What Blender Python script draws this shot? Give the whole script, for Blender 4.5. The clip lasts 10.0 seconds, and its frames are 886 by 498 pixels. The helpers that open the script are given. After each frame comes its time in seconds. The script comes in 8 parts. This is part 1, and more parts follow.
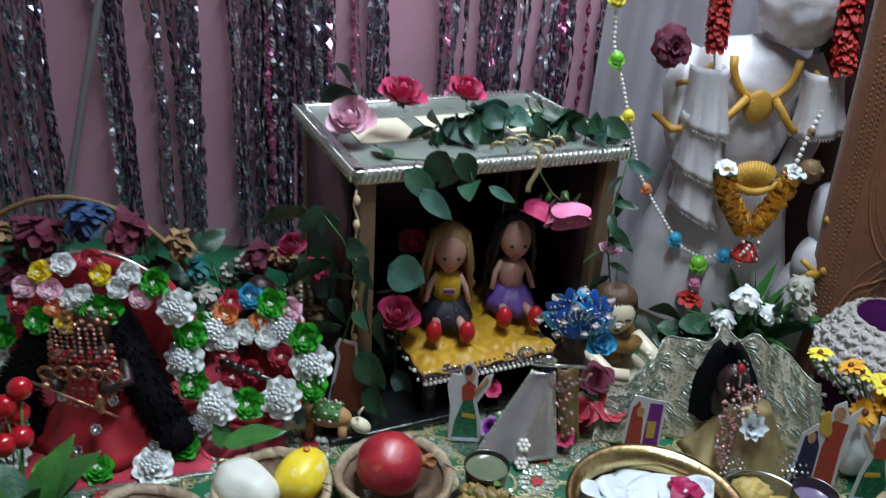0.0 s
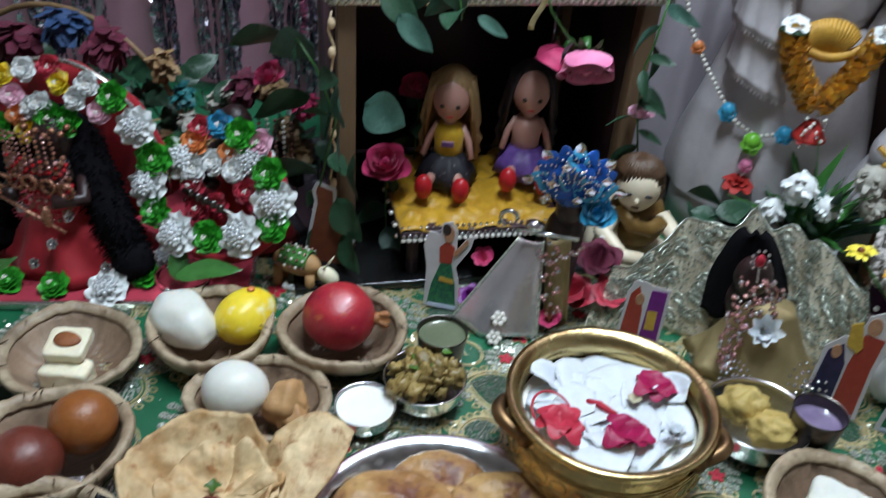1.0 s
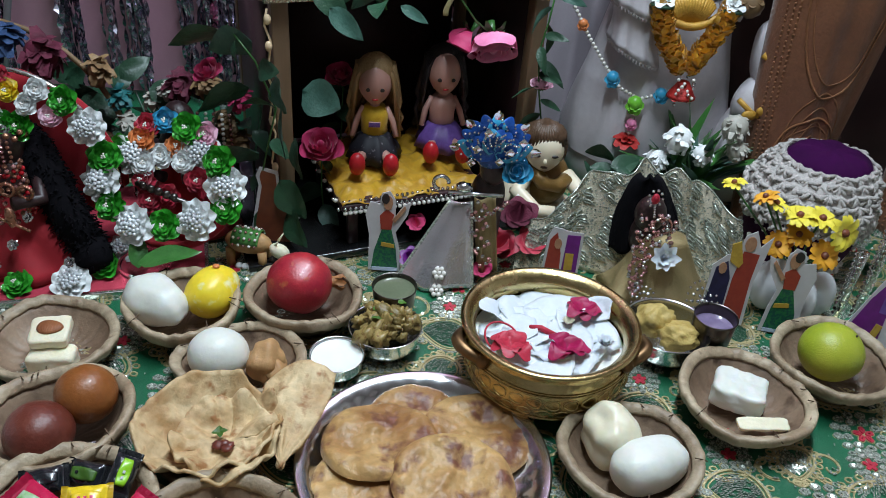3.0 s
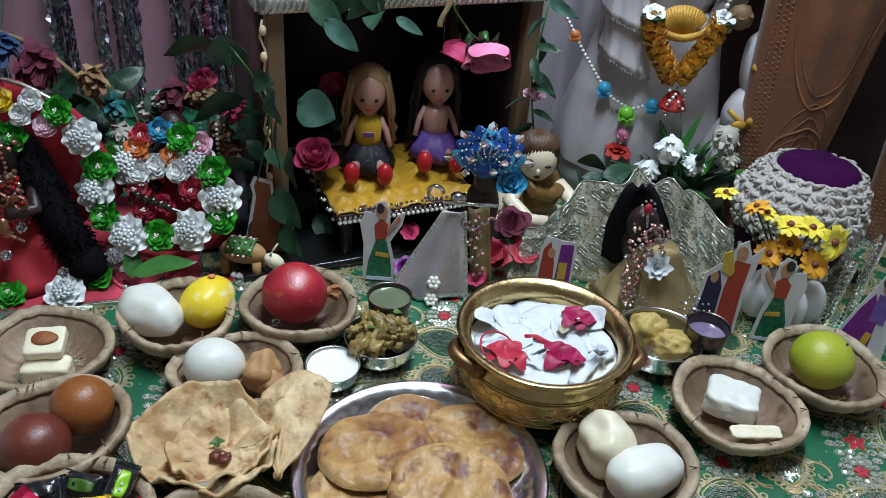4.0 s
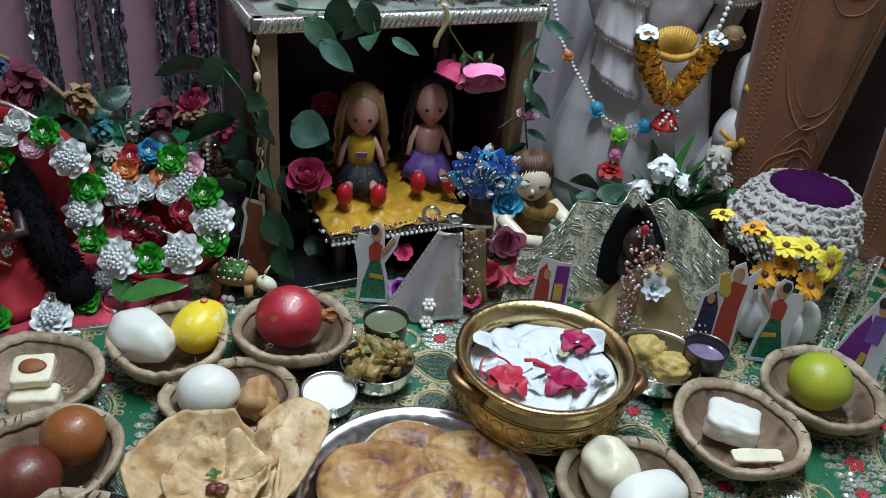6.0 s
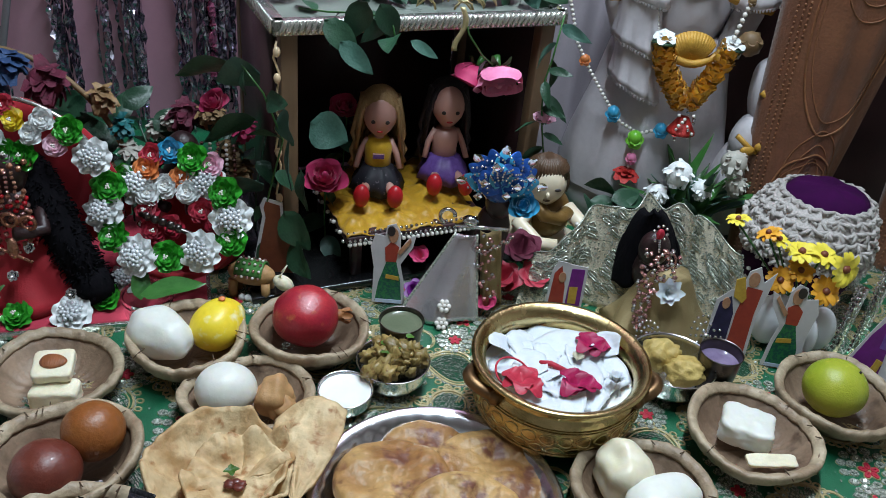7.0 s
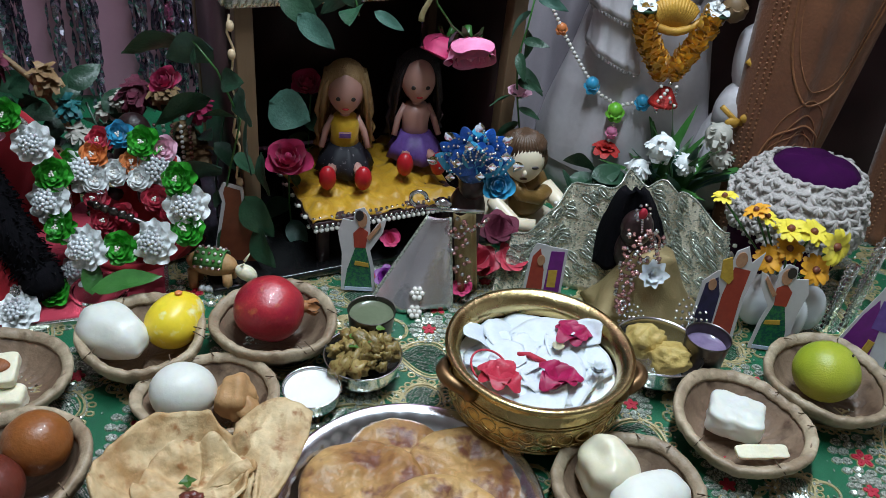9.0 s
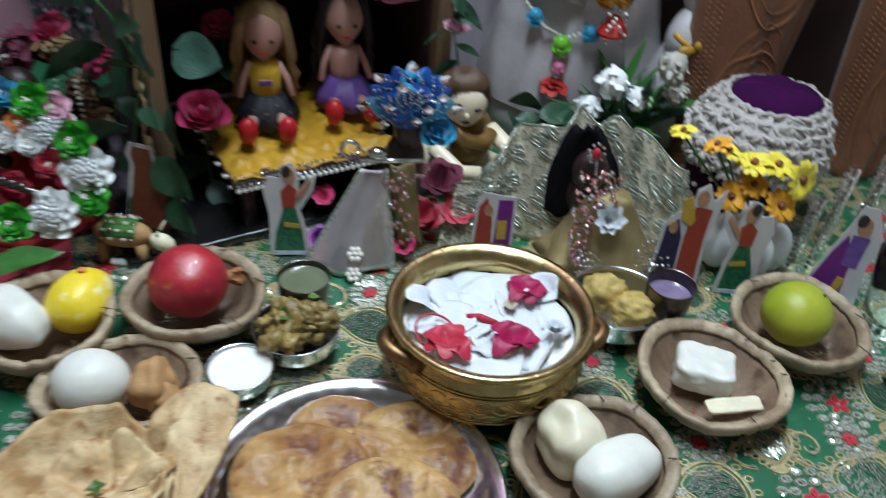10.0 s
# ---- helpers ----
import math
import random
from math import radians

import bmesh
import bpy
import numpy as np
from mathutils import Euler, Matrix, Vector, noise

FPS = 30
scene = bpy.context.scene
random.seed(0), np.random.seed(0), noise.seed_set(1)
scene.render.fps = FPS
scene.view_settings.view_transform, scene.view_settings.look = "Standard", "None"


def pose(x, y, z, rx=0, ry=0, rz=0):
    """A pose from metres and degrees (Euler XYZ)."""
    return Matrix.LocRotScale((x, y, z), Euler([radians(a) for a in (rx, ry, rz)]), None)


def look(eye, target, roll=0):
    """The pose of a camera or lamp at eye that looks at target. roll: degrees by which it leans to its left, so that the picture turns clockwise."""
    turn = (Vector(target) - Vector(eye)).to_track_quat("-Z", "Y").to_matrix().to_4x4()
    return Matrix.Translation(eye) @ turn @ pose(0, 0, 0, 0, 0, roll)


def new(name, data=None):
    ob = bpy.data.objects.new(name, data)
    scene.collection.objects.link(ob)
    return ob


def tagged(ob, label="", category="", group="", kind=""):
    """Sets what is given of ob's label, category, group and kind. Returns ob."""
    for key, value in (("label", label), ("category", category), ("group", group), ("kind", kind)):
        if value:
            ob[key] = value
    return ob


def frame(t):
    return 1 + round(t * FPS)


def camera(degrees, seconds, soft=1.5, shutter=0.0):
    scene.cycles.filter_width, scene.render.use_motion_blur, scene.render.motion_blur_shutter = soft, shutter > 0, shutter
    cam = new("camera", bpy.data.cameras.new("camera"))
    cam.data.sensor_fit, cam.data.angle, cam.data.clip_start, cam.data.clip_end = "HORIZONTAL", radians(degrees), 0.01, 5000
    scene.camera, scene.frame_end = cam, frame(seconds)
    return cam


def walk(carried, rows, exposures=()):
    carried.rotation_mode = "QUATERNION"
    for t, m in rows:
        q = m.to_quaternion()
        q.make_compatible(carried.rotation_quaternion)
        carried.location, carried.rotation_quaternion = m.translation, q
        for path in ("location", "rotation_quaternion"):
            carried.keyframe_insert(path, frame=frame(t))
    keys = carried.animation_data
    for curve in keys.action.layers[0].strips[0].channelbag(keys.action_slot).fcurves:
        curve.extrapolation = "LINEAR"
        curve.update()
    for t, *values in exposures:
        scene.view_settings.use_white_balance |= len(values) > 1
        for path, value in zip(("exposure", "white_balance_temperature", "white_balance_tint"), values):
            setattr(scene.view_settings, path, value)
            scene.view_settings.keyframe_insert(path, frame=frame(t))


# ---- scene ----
cam = camera(57.5, 10.0, soft=0.85, shutter=0.5)
PATH = [
    (0, (0.013, -0.009, 0.718), (0.053, 1.788, -0.159), 4.1),
    (0.5, (0.092, 0.043, 0.701), (0.086, 1.77, -0.306), 4.3),
    (1, (0.208, 0.083, 0.624), (-0.065, 1.719, -0.493), 4.5),
    (1.5, (0.214, 0.049, 0.613), (-0.126, 1.621, -0.576), 2.4),
    (2, (0.182, -0.008, 0.628), (-0.056, 1.595, -0.544), 1.2),
    (2.5, (0.161, -0.043, 0.64), (0.113, 1.608, -0.489), 3.2),
    (4, (0.141, -0.052, 0.652), (0.186, 1.629, -0.431), 5.0),
    (4.5, (0.142, -0.05, 0.652), (0.19, 1.634, -0.425), 4.6),
    (5, (0.138, -0.043, 0.656), (0.2, 1.636, -0.428), 5.1),
    (6.5, (0.11, -0.035, 0.654), (0.215, 1.669, -0.389), 5.8),
    (7, (0.109, -0.042, 0.655), (0.182, 1.66, -0.393), 6.0),
    (7.5, (0.115, -0.024, 0.649), (0.183, 1.667, -0.417), 6.0),
    (8, (0.125, -0.011, 0.647), (0.195, 1.66, -0.45), 5.2),
    (8.5, (0.124, 0.005, 0.651), (0.225, 1.66, -0.468), 5.8),
    (9, (0.123, 0.017, 0.641), (0.245, 1.678, -0.466), 5.8),
    (9.5, (0.12, 0.024, 0.636), (0.223, 1.678, -0.484), 5.0),
    (10, (0.146, 0.092, 0.595), (0.384, 1.677, -0.602), 5.2),
]
walk(cam, [(t, look(eye, target, roll)) for t, eye, target, roll in PATH])

# ---- light: one cool tube lamp under the ceiling of a closed room, and a weak grey surround ----
scene.view_settings.exposure = 0.0
world = bpy.data.worlds.new("room_air")
scene.world = world
world.use_nodes = True
world.node_tree.nodes["Background"].inputs["Color"].default_value = (0.80, 0.86, 1.0, 1)
world.node_tree.nodes["Background"].inputs["Strength"].default_value = 0.10
lamp_data = bpy.data.lights.new("tube_glow", "AREA")
lamp_data.shape, lamp_data.size, lamp_data.size_y = "RECTANGLE", 1.2, 0.10
lamp_data.energy, lamp_data.color = 41.0, (0.765, 0.925, 1.05)
lamp = new("tube_glow", lamp_data)
lamp.matrix_basis = look((0.30, 0.80, 1.78), (0.25, 0.82, 0.0))


# ---- materials ----
def pbr(name, a, b=None, scale=60.0, rough=0.5, metal=0.0, bump=0.0, bscale=300.0, sss=0.0, sheen=0.0,
        coat=0.0, vary=0.0, trans=0.0, contrast=0.25, grain=0.12, stretch=(1, 1, 1), glow=0.0, speck=None, speck_at=0.68, veins=0):
    """A surface: two tones mixed by a broad noise, fine grain over it, uneven gloss and a fine relief."""
    m = bpy.data.materials.new(name)
    m.use_nodes = True
    nt = m.node_tree
    n, ln = nt.nodes, nt.links
    bsdf = n["Principled BSDF"]
    b = b or tuple(v * 0.75 for v in a)
    co = n.new("ShaderNodeTexCoord")
    mp = n.new("ShaderNodeMapping")
    mp.inputs["Scale"].default_value = stretch
    ln.new(co.outputs["Object"], mp.inputs["Vector"])
    info = n.new("ShaderNodeObjectInfo")
    big = n.new("ShaderNodeTexNoise")
    big.noise_dimensions = "4D"
    big.inputs["Scale"].default_value = scale
    big.inputs["Detail"].default_value = 4
    wsc = n.new("ShaderNodeMath")
    wsc.operation = "MULTIPLY"
    wsc.inputs[1].default_value = 40.0
    ln.new(info.outputs["Random"], wsc.inputs[0])
    ln.new(wsc.outputs[0], big.inputs["W"])
    ln.new(mp.outputs[0], big.inputs["Vector"])
    ramp = n.new("ShaderNodeValToRGB")
    ramp.color_ramp.elements[0].position = 0.5 - contrast
    ramp.color_ramp.elements[1].position = 0.5 + contrast
    ramp.color_ramp.elements[0].color = (*b, 1)
    ramp.color_ramp.elements[1].color = (*a, 1)
    ln.new(big.outputs["Fac"], ramp.inputs[0])
    out = ramp.outputs[0]
    fine = n.new("ShaderNodeTexNoise")
    fine.inputs["Scale"].default_value = bscale
    fine.inputs["Detail"].default_value = 5
    ln.new(mp.outputs[0], fine.inputs["Vector"])
    if speck:
        sp = n.new("ShaderNodeTexNoise")
        sp.inputs["Scale"].default_value = scale * 2.3
        sp.inputs["Detail"].default_value = 6
        ln.new(mp.outputs[0], sp.inputs["Vector"])
        sr = n.new("ShaderNodeMapRange")
        sr.inputs["From Min"].default_value = speck_at - 0.06
        sr.inputs["From Max"].default_value = speck_at + 0.06
        ln.new(sp.outputs["Fac"], sr.inputs["Value"])
        mx = n.new("ShaderNodeMix")
        mx.data_type = "RGBA"
        ln.new(sr.outputs[0], mx.inputs["Factor"])
        ln.new(out, mx.inputs["A"])
        mx.inputs["B"].default_value = (*speck, 1)
        out = mx.outputs["Result"]
    vein = None
    if veins:
        ang = n.new("ShaderNodeTexGradient")
        ang.gradient_type = "RADIAL"
        ln.new(mp.outputs[0], ang.inputs["Vector"])
        wob = n.new("ShaderNodeMath")
        wob.operation = "MULTIPLY_ADD"
        wob.inputs[1].default_value = 0.05
        ln.new(big.outputs["Fac"], wob.inputs[0])
        ln.new(ang.outputs["Fac"], wob.inputs[2])
        turns = n.new("ShaderNodeMath")
        turns.operation = "MULTIPLY"
        turns.inputs[1].default_value = 6.2832 * veins
        ln.new(wob.outputs[0], turns.inputs[0])
        wave = n.new("ShaderNodeMath")
        wave.operation = "SINE"
        ln.new(turns.outputs[0], wave.inputs[0])
        vein = n.new("ShaderNodeMapRange")
        vein.inputs["From Min"].default_value = 0.55
        vein.inputs["From Max"].default_value = 1.0
        vein.inputs["To Max"].default_value = 0.30
        ln.new(wave.outputs[0], vein.inputs["Value"])
        vm = n.new("ShaderNodeMix")
        vm.data_type = "RGBA"
        ln.new(vein.outputs[0], vm.inputs["Factor"])
        ln.new(out, vm.inputs["A"])
        vm.inputs["B"].default_value = (b[0] * 0.55, b[1] * 0.55, b[2] * 0.55, 1)
        out = vm.outputs["Result"]
    hsv = n.new("ShaderNodeHueSaturation")
    val = n.new("ShaderNodeMapRange")
    val.inputs["To Min"].default_value = 1 - grain
    val.inputs["To Max"].default_value = 1 + grain
    ln.new(fine.outputs["Fac"], val.inputs["Value"])
    vr = n.new("ShaderNodeMapRange")
    vr.inputs["To Min"].default_value = 1 - vary
    vr.inputs["To Max"].default_value = 1 + vary
    ln.new(info.outputs["Random"], vr.inputs["Value"])
    mul = n.new("ShaderNodeMath")
    mul.operation = "MULTIPLY"
    ln.new(val.outputs[0], mul.inputs[0])
    ln.new(vr.outputs[0], mul.inputs[1])
    ln.new(mul.outputs[0], hsv.inputs["Value"])
    ln.new(out, hsv.inputs["Color"])
    ln.new(hsv.outputs[0], bsdf.inputs["Base Color"])
    rr = n.new("ShaderNodeMapRange")
    rr.inputs["To Min"].default_value = max(0.02, rough - 0.10)
    rr.inputs["To Max"].default_value = min(1.0, rough + 0.10)
    ln.new(big.outputs["Fac"], rr.inputs["Value"])
    ln.new(rr.outputs[0], bsdf.inputs["Roughness"])
    bsdf.inputs["Metallic"].default_value = metal
    bsdf.inputs["Sheen Weight"].default_value = sheen
    bsdf.inputs["Coat Weight"].default_value = coat
    bsdf.inputs["Transmission Weight"].default_value = trans
    if sss:
        bsdf.inputs["Subsurface Weight"].default_value = sss
        bsdf.inputs["Subsurface Radius"].default_value = (0.010, 0.006, 0.003)
        bsdf.inputs["Subsurface Scale"].default_value = 0.5
    if glow:
        bsdf.inputs["Emission Color"].default_value = (*a, 1)
        bsdf.inputs["Emission Strength"].default_value = glow
    if bump:
        bp = n.new("ShaderNodeBump")
        bp.inputs["Strength"].default_value = bump
        bp.inputs["Distance"].default_value = 0.002
        if vein:
            hm = n.new("ShaderNodeMath")
            hm.operation = "MULTIPLY_ADD"
            hm.inputs[1].default_value = -0.7
            ln.new(vein.outputs[0], hm.inputs[0])
            ln.new(fine.outputs["Fac"], hm.inputs[2])
            ln.new(hm.outputs[0], bp.inputs["Height"])
        else:
            ln.new(fine.outputs["Fac"], bp.inputs["Height"])
        ln.new(bp.outputs[0], bsdf.inputs["Normal"])
    return m


M_WALL = pbr("pink_wall_paint", (0.61, 0.32, 0.405), (0.54, 0.275, 0.35), 3, 0.7, bump=0.05, bscale=120, grain=0.05)
M_SIDE = pbr("cream_bounce_paint", (0.62, 0.60, 0.54), (0.55, 0.53, 0.48), 3, 0.8, grain=0.05)
M_CEIL = pbr("ceiling_paint", (0.78, 0.76, 0.72), (0.7, 0.68, 0.65), 3, 0.9, grain=0.04)
M_FLOOR = pbr("floor_stone", (0.35, 0.31, 0.27), (0.25, 0.22, 0.2), 5, 0.4)
M_WOOD = pbr("varnished_wood", (0.30, 0.16, 0.07), (0.19, 0.09, 0.04), 30, 0.4, bump=0.15, bscale=200, stretch=(1, 1, 0.12))
M_PALEWOOD = pbr("pale_wood", (0.24, 0.15, 0.085), (0.15, 0.09, 0.05), 26, 0.4, bump=0.1, bscale=180, stretch=(1, 1, 0.15))
M_CLOTH = pbr("green_satin", (0.003, 0.140, 0.056), (0.002, 0.080, 0.033), 26, 0.40, bump=0.4, bscale=900, sheen=0.05, grain=0.3)
M_GOLD = pbr("gold_thread", (0.62, 0.52, 0.29), (0.42, 0.33, 0.16), 90, 0.36, 0.5, bump=0.3, bscale=1200)
M_SEQUIN = pbr("silver_sequin", (0.62, 0.65, 0.57), (0.36, 0.40, 0.33), 400, 0.27, 0.55, grain=0.4)
M_REDTHREAD = pbr("red_thread", (0.55, 0.02, 0.05), (0.4, 0.01, 0.03), 200, 0.5, bump=0.4, bscale=1500)
M_LEAFBOWL = pbr("dry_leaf", (0.30, 0.205, 0.135), (0.16, 0.098, 0.062), 13, 0.5, bump=0.35, bscale=260, vary=0.16, contrast=0.15, grain=0.22, speck=(0.085, 0.048, 0.030), speck_at=0.66, veins=8)
M_LEAFRIM = pbr("dry_leaf_rim", (0.42, 0.335, 0.225), (0.25, 0.175, 0.11), 22, 0.5, bump=0.5, bscale=240, vary=0.16, contrast=0.14, grain=0.24, speck=(0.13, 0.08, 0.045), speck_at=0.67, veins=11)
M_TWIG = pbr("twig", (0.10, 0.06, 0.03), None, 100, 0.7)
M_STEEL = pbr("stainless_steel", (0.66, 0.67, 0.69), (0.58, 0.59, 0.61), 40, 0.2, 1.0, grain=0.05)
M_DARKSTEEL = pbr("dull_steel", (0.15, 0.135, 0.125), (0.09, 0.08, 0.075), 60, 0.3, 1.0)
M_BRASS = pbr("polished_brass", (0.64, 0.51, 0.25), (0.45, 0.34, 0.15), 30, 0.25, 1.0, bump=0.28, bscale=170, grain=0.25)
M_BRASSDARK = pbr("tarnished_brass", (0.26, 0.15, 0.07), (0.14, 0.08, 0.04), 50, 0.42, 0.9)
M_MILK = pbr("milk", (0.90, 0.89, 0.85), (0.86, 0.85, 0.80), 50, 0.25, sss=0.2, grain=0.02)
M_WHITEPETAL = pbr("white_petal", (0.74, 0.77, 0.80), (0.64, 0.68, 0.72), 60, 0.5, sss=0.15, bump=0.3, bscale=200, grain=0.06, vary=0.05)
M_SWEET = pbr("white_sweet", (0.76, 0.71, 0.56), (0.66, 0.60, 0.42), 34, 0.38, sss=0.25, bump=0.15, bscale=160, grain=0.07)
M_COOLSWEET = pbr("milk_white_sweet", (0.76, 0.76, 0.71), (0.66, 0.66, 0.58), 30, 0.42, sss=0.25, bump=0.2, bscale=150, grain=0.06)
M_CREAM = pbr("cream_barfi", (0.84, 0.78, 0.60), (0.75, 0.68, 0.48), 50, 0.55, sss=0.2, bump=0.35, bscale=260, grain=0.08)
M_YELLOW = pbr("yellow_sweet", (0.84, 0.66, 0.05), (0.80, 0.56, 0.02), 24, 0.34, sss=0.2, bump=0.1, bscale=150, speck=(0.84, 0.78, 0.40), speck_at=0.62)
M_ALMOND = pbr("almond_skin", (0.30, 0.10, 0.03), (0.20, 0.06, 0.02), 120, 0.55, bump=0.5, bscale=500, stretch=(1, 0.2, 1))
M_TAN = pbr("tan_sweet", (0.52, 0.30, 0.13), (0.40, 0.21, 0.085), 60, 0.6, bump=0.4, bscale=220, sss=0.1)
M_POM = pbr("pomegranate_rind", (0.46, 0.034, 0.040), (0.29, 0.008, 0.028), 24, 0.34, bump=0.2, bscale=320, coat=0.08, contrast=0.15, speck=(0.50, 0.14, 0.05), speck_at=0.68, grain=0.28)
M_POMCROWN = pbr("pomegranate_crown", (0.40, 0.17, 0.05), (0.22, 0.08, 0.03), 80, 0.6, bump=0.3)
M_JAMUN = pbr("fried_brown_syrup", (0.31, 0.105, 0.022), (0.20, 0.055, 0.012), 30, 0.40, coat=0.1, sss=0.08, bump=0.35, bscale=220, grain=0.2)
M_JAMUNDARK = pbr("fried_maroon_syrup", (0.17, 0.036, 0.020), (0.095, 0.018, 0.012), 30, 0.40, coat=0.1, sss=0.05, bump=0.35, bscale=220, grain=0.2)
M_LIME = pbr("lime_rind", (0.45, 0.45, 0.045), (0.27, 0.34, 0.02), 17, 0.36, bump=0.3, bscale=520, grain=0.12, contrast=0.16, speck=(0.30, 0.28, 0.04), speck_at=0.72)
M_ROTI = pbr("flat_bread", (0.68, 0.52, 0.30), (0.43, 0.25, 0.10), 26, 0.62, bump=1.0, bscale=120, grain=0.3, contrast=0.14, speck=(0.30, 0.14, 0.05), speck_at=0.625)
M_PURI = pbr("fried_bread", (0.52, 0.315, 0.12), (0.31, 0.145, 0.048), 17, 0.46, bump=1.0, bscale=110, grain=0.34, contrast=0.13, speck=(0.17, 0.062, 0.034), speck_at=0.60)
M_CASHEW = pbr("cashew", (0.74, 0.56, 0.32), (0.62, 0.44, 0.22), 60, 0.5, bump=0.15, vary=0.08)
M_CURRY = pbr("spiced_vegetable", (0.36, 0.26, 0.09), (0.19, 0.13, 0.04), 90, 0.38, bump=0.5, bscale=260, vary=0.35, speck=(0.16, 0.08, 0.02), speck_at=0.6)
M_HERB = pbr("green_herb", (0.07, 0.17, 0.02), (0.04, 0.1, 0.01), 90, 0.45, vary=0.3)
M_FRITTER = pbr("yellow_fritter", (0.54, 0.40, 0.13), (0.36, 0.24, 0.06), 70, 0.6, bump=0.8, bscale=200, vary=0.12)
M_TEA = pbr("pale_green_drink", (0.15, 0.175, 0.11), (0.12, 0.14, 0.085), 20, 0.2)
M_LILAC = pbr("lilac_drink", (0.24, 0.19, 0.30), (0.15, 0.11, 0.20), 60, 0.15)
M_WRAPRED = pbr("pink_red_wrapper", (0.66, 0.02, 0.09), (0.5, 0.01, 0.05), 60, 0.25, bump=0.5, bscale=130, coat=0.5, vary=0.15)
M_WRAPWHITE = pbr("white_green_print", (0.72, 0.78, 0.66), (0.16, 0.42, 0.10), 70, 0.25, bump=0.4, bscale=130, coat=0.5, contrast=0.1)
M_WRAPBLACK = pbr("black_wrapper", (0.018, 0.02, 0.024), (0.008, 0.009, 0.012), 60, 0.22, bump=0.5, bscale=130, coat=0.5)
M_WRAPGREEN = pbr("lime_wrapper", (0.30, 0.62, 0.02), (0.22, 0.5, 0.02), 60, 0.3, coat=0.4)
M_WRAPYELLOW = pbr("yellow_wrapper", (0.86, 0.62, 0.02), (0.75, 0.48, 0.02), 60, 0.25, bump=0.5, bscale=130, coat=0.5)
M_MAGENTA = pbr("magenta_rose_petal", (0.42, 0.006, 0.09), (0.26, 0.003, 0.04), 80, 0.5, bump=0.3, sss=0.08, vary=0.12)
M_REDPETAL = pbr("red_petal", (0.50, 0.02, 0.05), (0.34, 0.008, 0.03), 70, 0.5, bump=0.3, sheen=0.2, vary=0.12)
M_PINK = pbr("pink_rose_cloth", (0.80, 0.30, 0.46), (0.72, 0.16, 0.34), 40, 0.65, sheen=0.2, vary=0.1)
M_PALEPINK = pbr("pale_pink_rose_cloth", (0.82, 0.58, 0.66), (0.74, 0.34, 0.48), 34, 0.65, sheen=0.2)
M_HOTPINK = pbr("hot_pink_rose_cloth", (0.62, 0.035, 0.16), (0.46, 0.015, 0.09), 40, 0.65, sheen=0.2)
M_LEAF = pbr("artificial_leaf", (0.028, 0.085, 0.042), (0.014, 0.048, 0.026), 50, 0.42, bump=0.35, bscale=300, vary=0.35, grain=0.2)
M_LEAFPALE = pbr("pale_artificial_leaf", (0.062, 0.150, 0.112), (0.034, 0.095, 0.072), 50, 0.45, bump=0.3, bscale=300, vary=0.3, grain=0.25)
M_LEAFBRIGHT = pbr("bright_leaf", (0.05, 0.17, 0.035), (0.025, 0.10, 0.02), 50, 0.35, bump=0.3, bscale=260, vary=0.3)
M_FOILGREEN = pbr("green_foil_petal", (0.055, 0.42, 0.035), (0.02, 0.21, 0.02), 110, 0.32, 0.1, bump=0.6, bscale=260, vary=0.2, coat=0.25)
M_FOILWHITE = pbr("white_fabric_petal", (0.80, 0.81, 0.80), (0.68, 0.70, 0.70), 90, 0.45, bump=0.4, bscale=300, vary=0.08, sheen=0.2)
M_CRYSTAL = pbr("silver_bead", (0.80, 0.82, 0.86), (0.6, 0.62, 0.68), 300, 0.1, 1.0, vary=0.2)
M_DIAMANTE = pbr("clear_bright_stone", (0.86, 0.88, 0.90), (0.62, 0.65, 0.68), 400, 0.12, 0.25, coat=0.6, vary=0.2, grain=0.2)
M_PEARL = pbr("pearl", (0.80, 0.76, 0.70), (0.70, 0.66, 0.60), 300, 0.22, coat=0.6, grain=0.03)
M_REDCLOTH = pbr("red_velvet", (0.43, 0.010, 0.022), (0.28, 0.005, 0.012), 30, 0.75, sheen=0.08, bump=0.3, bscale=700)
M_PINKFELT = pbr("pink_red_felt", (0.44, 0.030, 0.060), (0.33, 0.016, 0.038), 30, 0.8, sheen=0.1, bump=0.3, bscale=700)
M_HAIR = pbr("black_wool_hair", (0.005, 0.004, 0.006), (0.002, 0.002, 0.003), 200, 1.0, bump=0.5, bscale=420, stretch=(1, 1, 0.3))
M_HAIR.node_tree.nodes["Principled BSDF"].inputs["Specular IOR Level"].default_value = 0.12
M_IDOLDARK = pbr("dark_idol", (0.035, 0.014, 0.014), (0.016, 0.007, 0.008), 120, 0.4, bump=0.3)
M_ANTIQUE = pbr("antique_gold_jewels", (0.50, 0.26, 0.16), (0.30, 0.12, 0.09), 200, 0.28, 0.85, bump=0.6, bscale=500)
M_ROSEGOLD = pbr("rose_gold_jewels", (0.80, 0.46, 0.44), (0.5, 0.24, 0.24), 300, 0.2, 0.9, bump=0.4, bscale=500, vary=0.3)
M_STATUE = pbr("white_plaster", (0.62, 0.58, 0.60), (0.50, 0.46, 0.485), 18, 0.45, bump=0.3, bscale=110, grain=0.1)
M_STATUEGOLD = pbr("gold_paint", (0.56, 0.31, 0.04), (0.38, 0.19, 0.025), 60, 0.55, 0.1, bump=0.4)
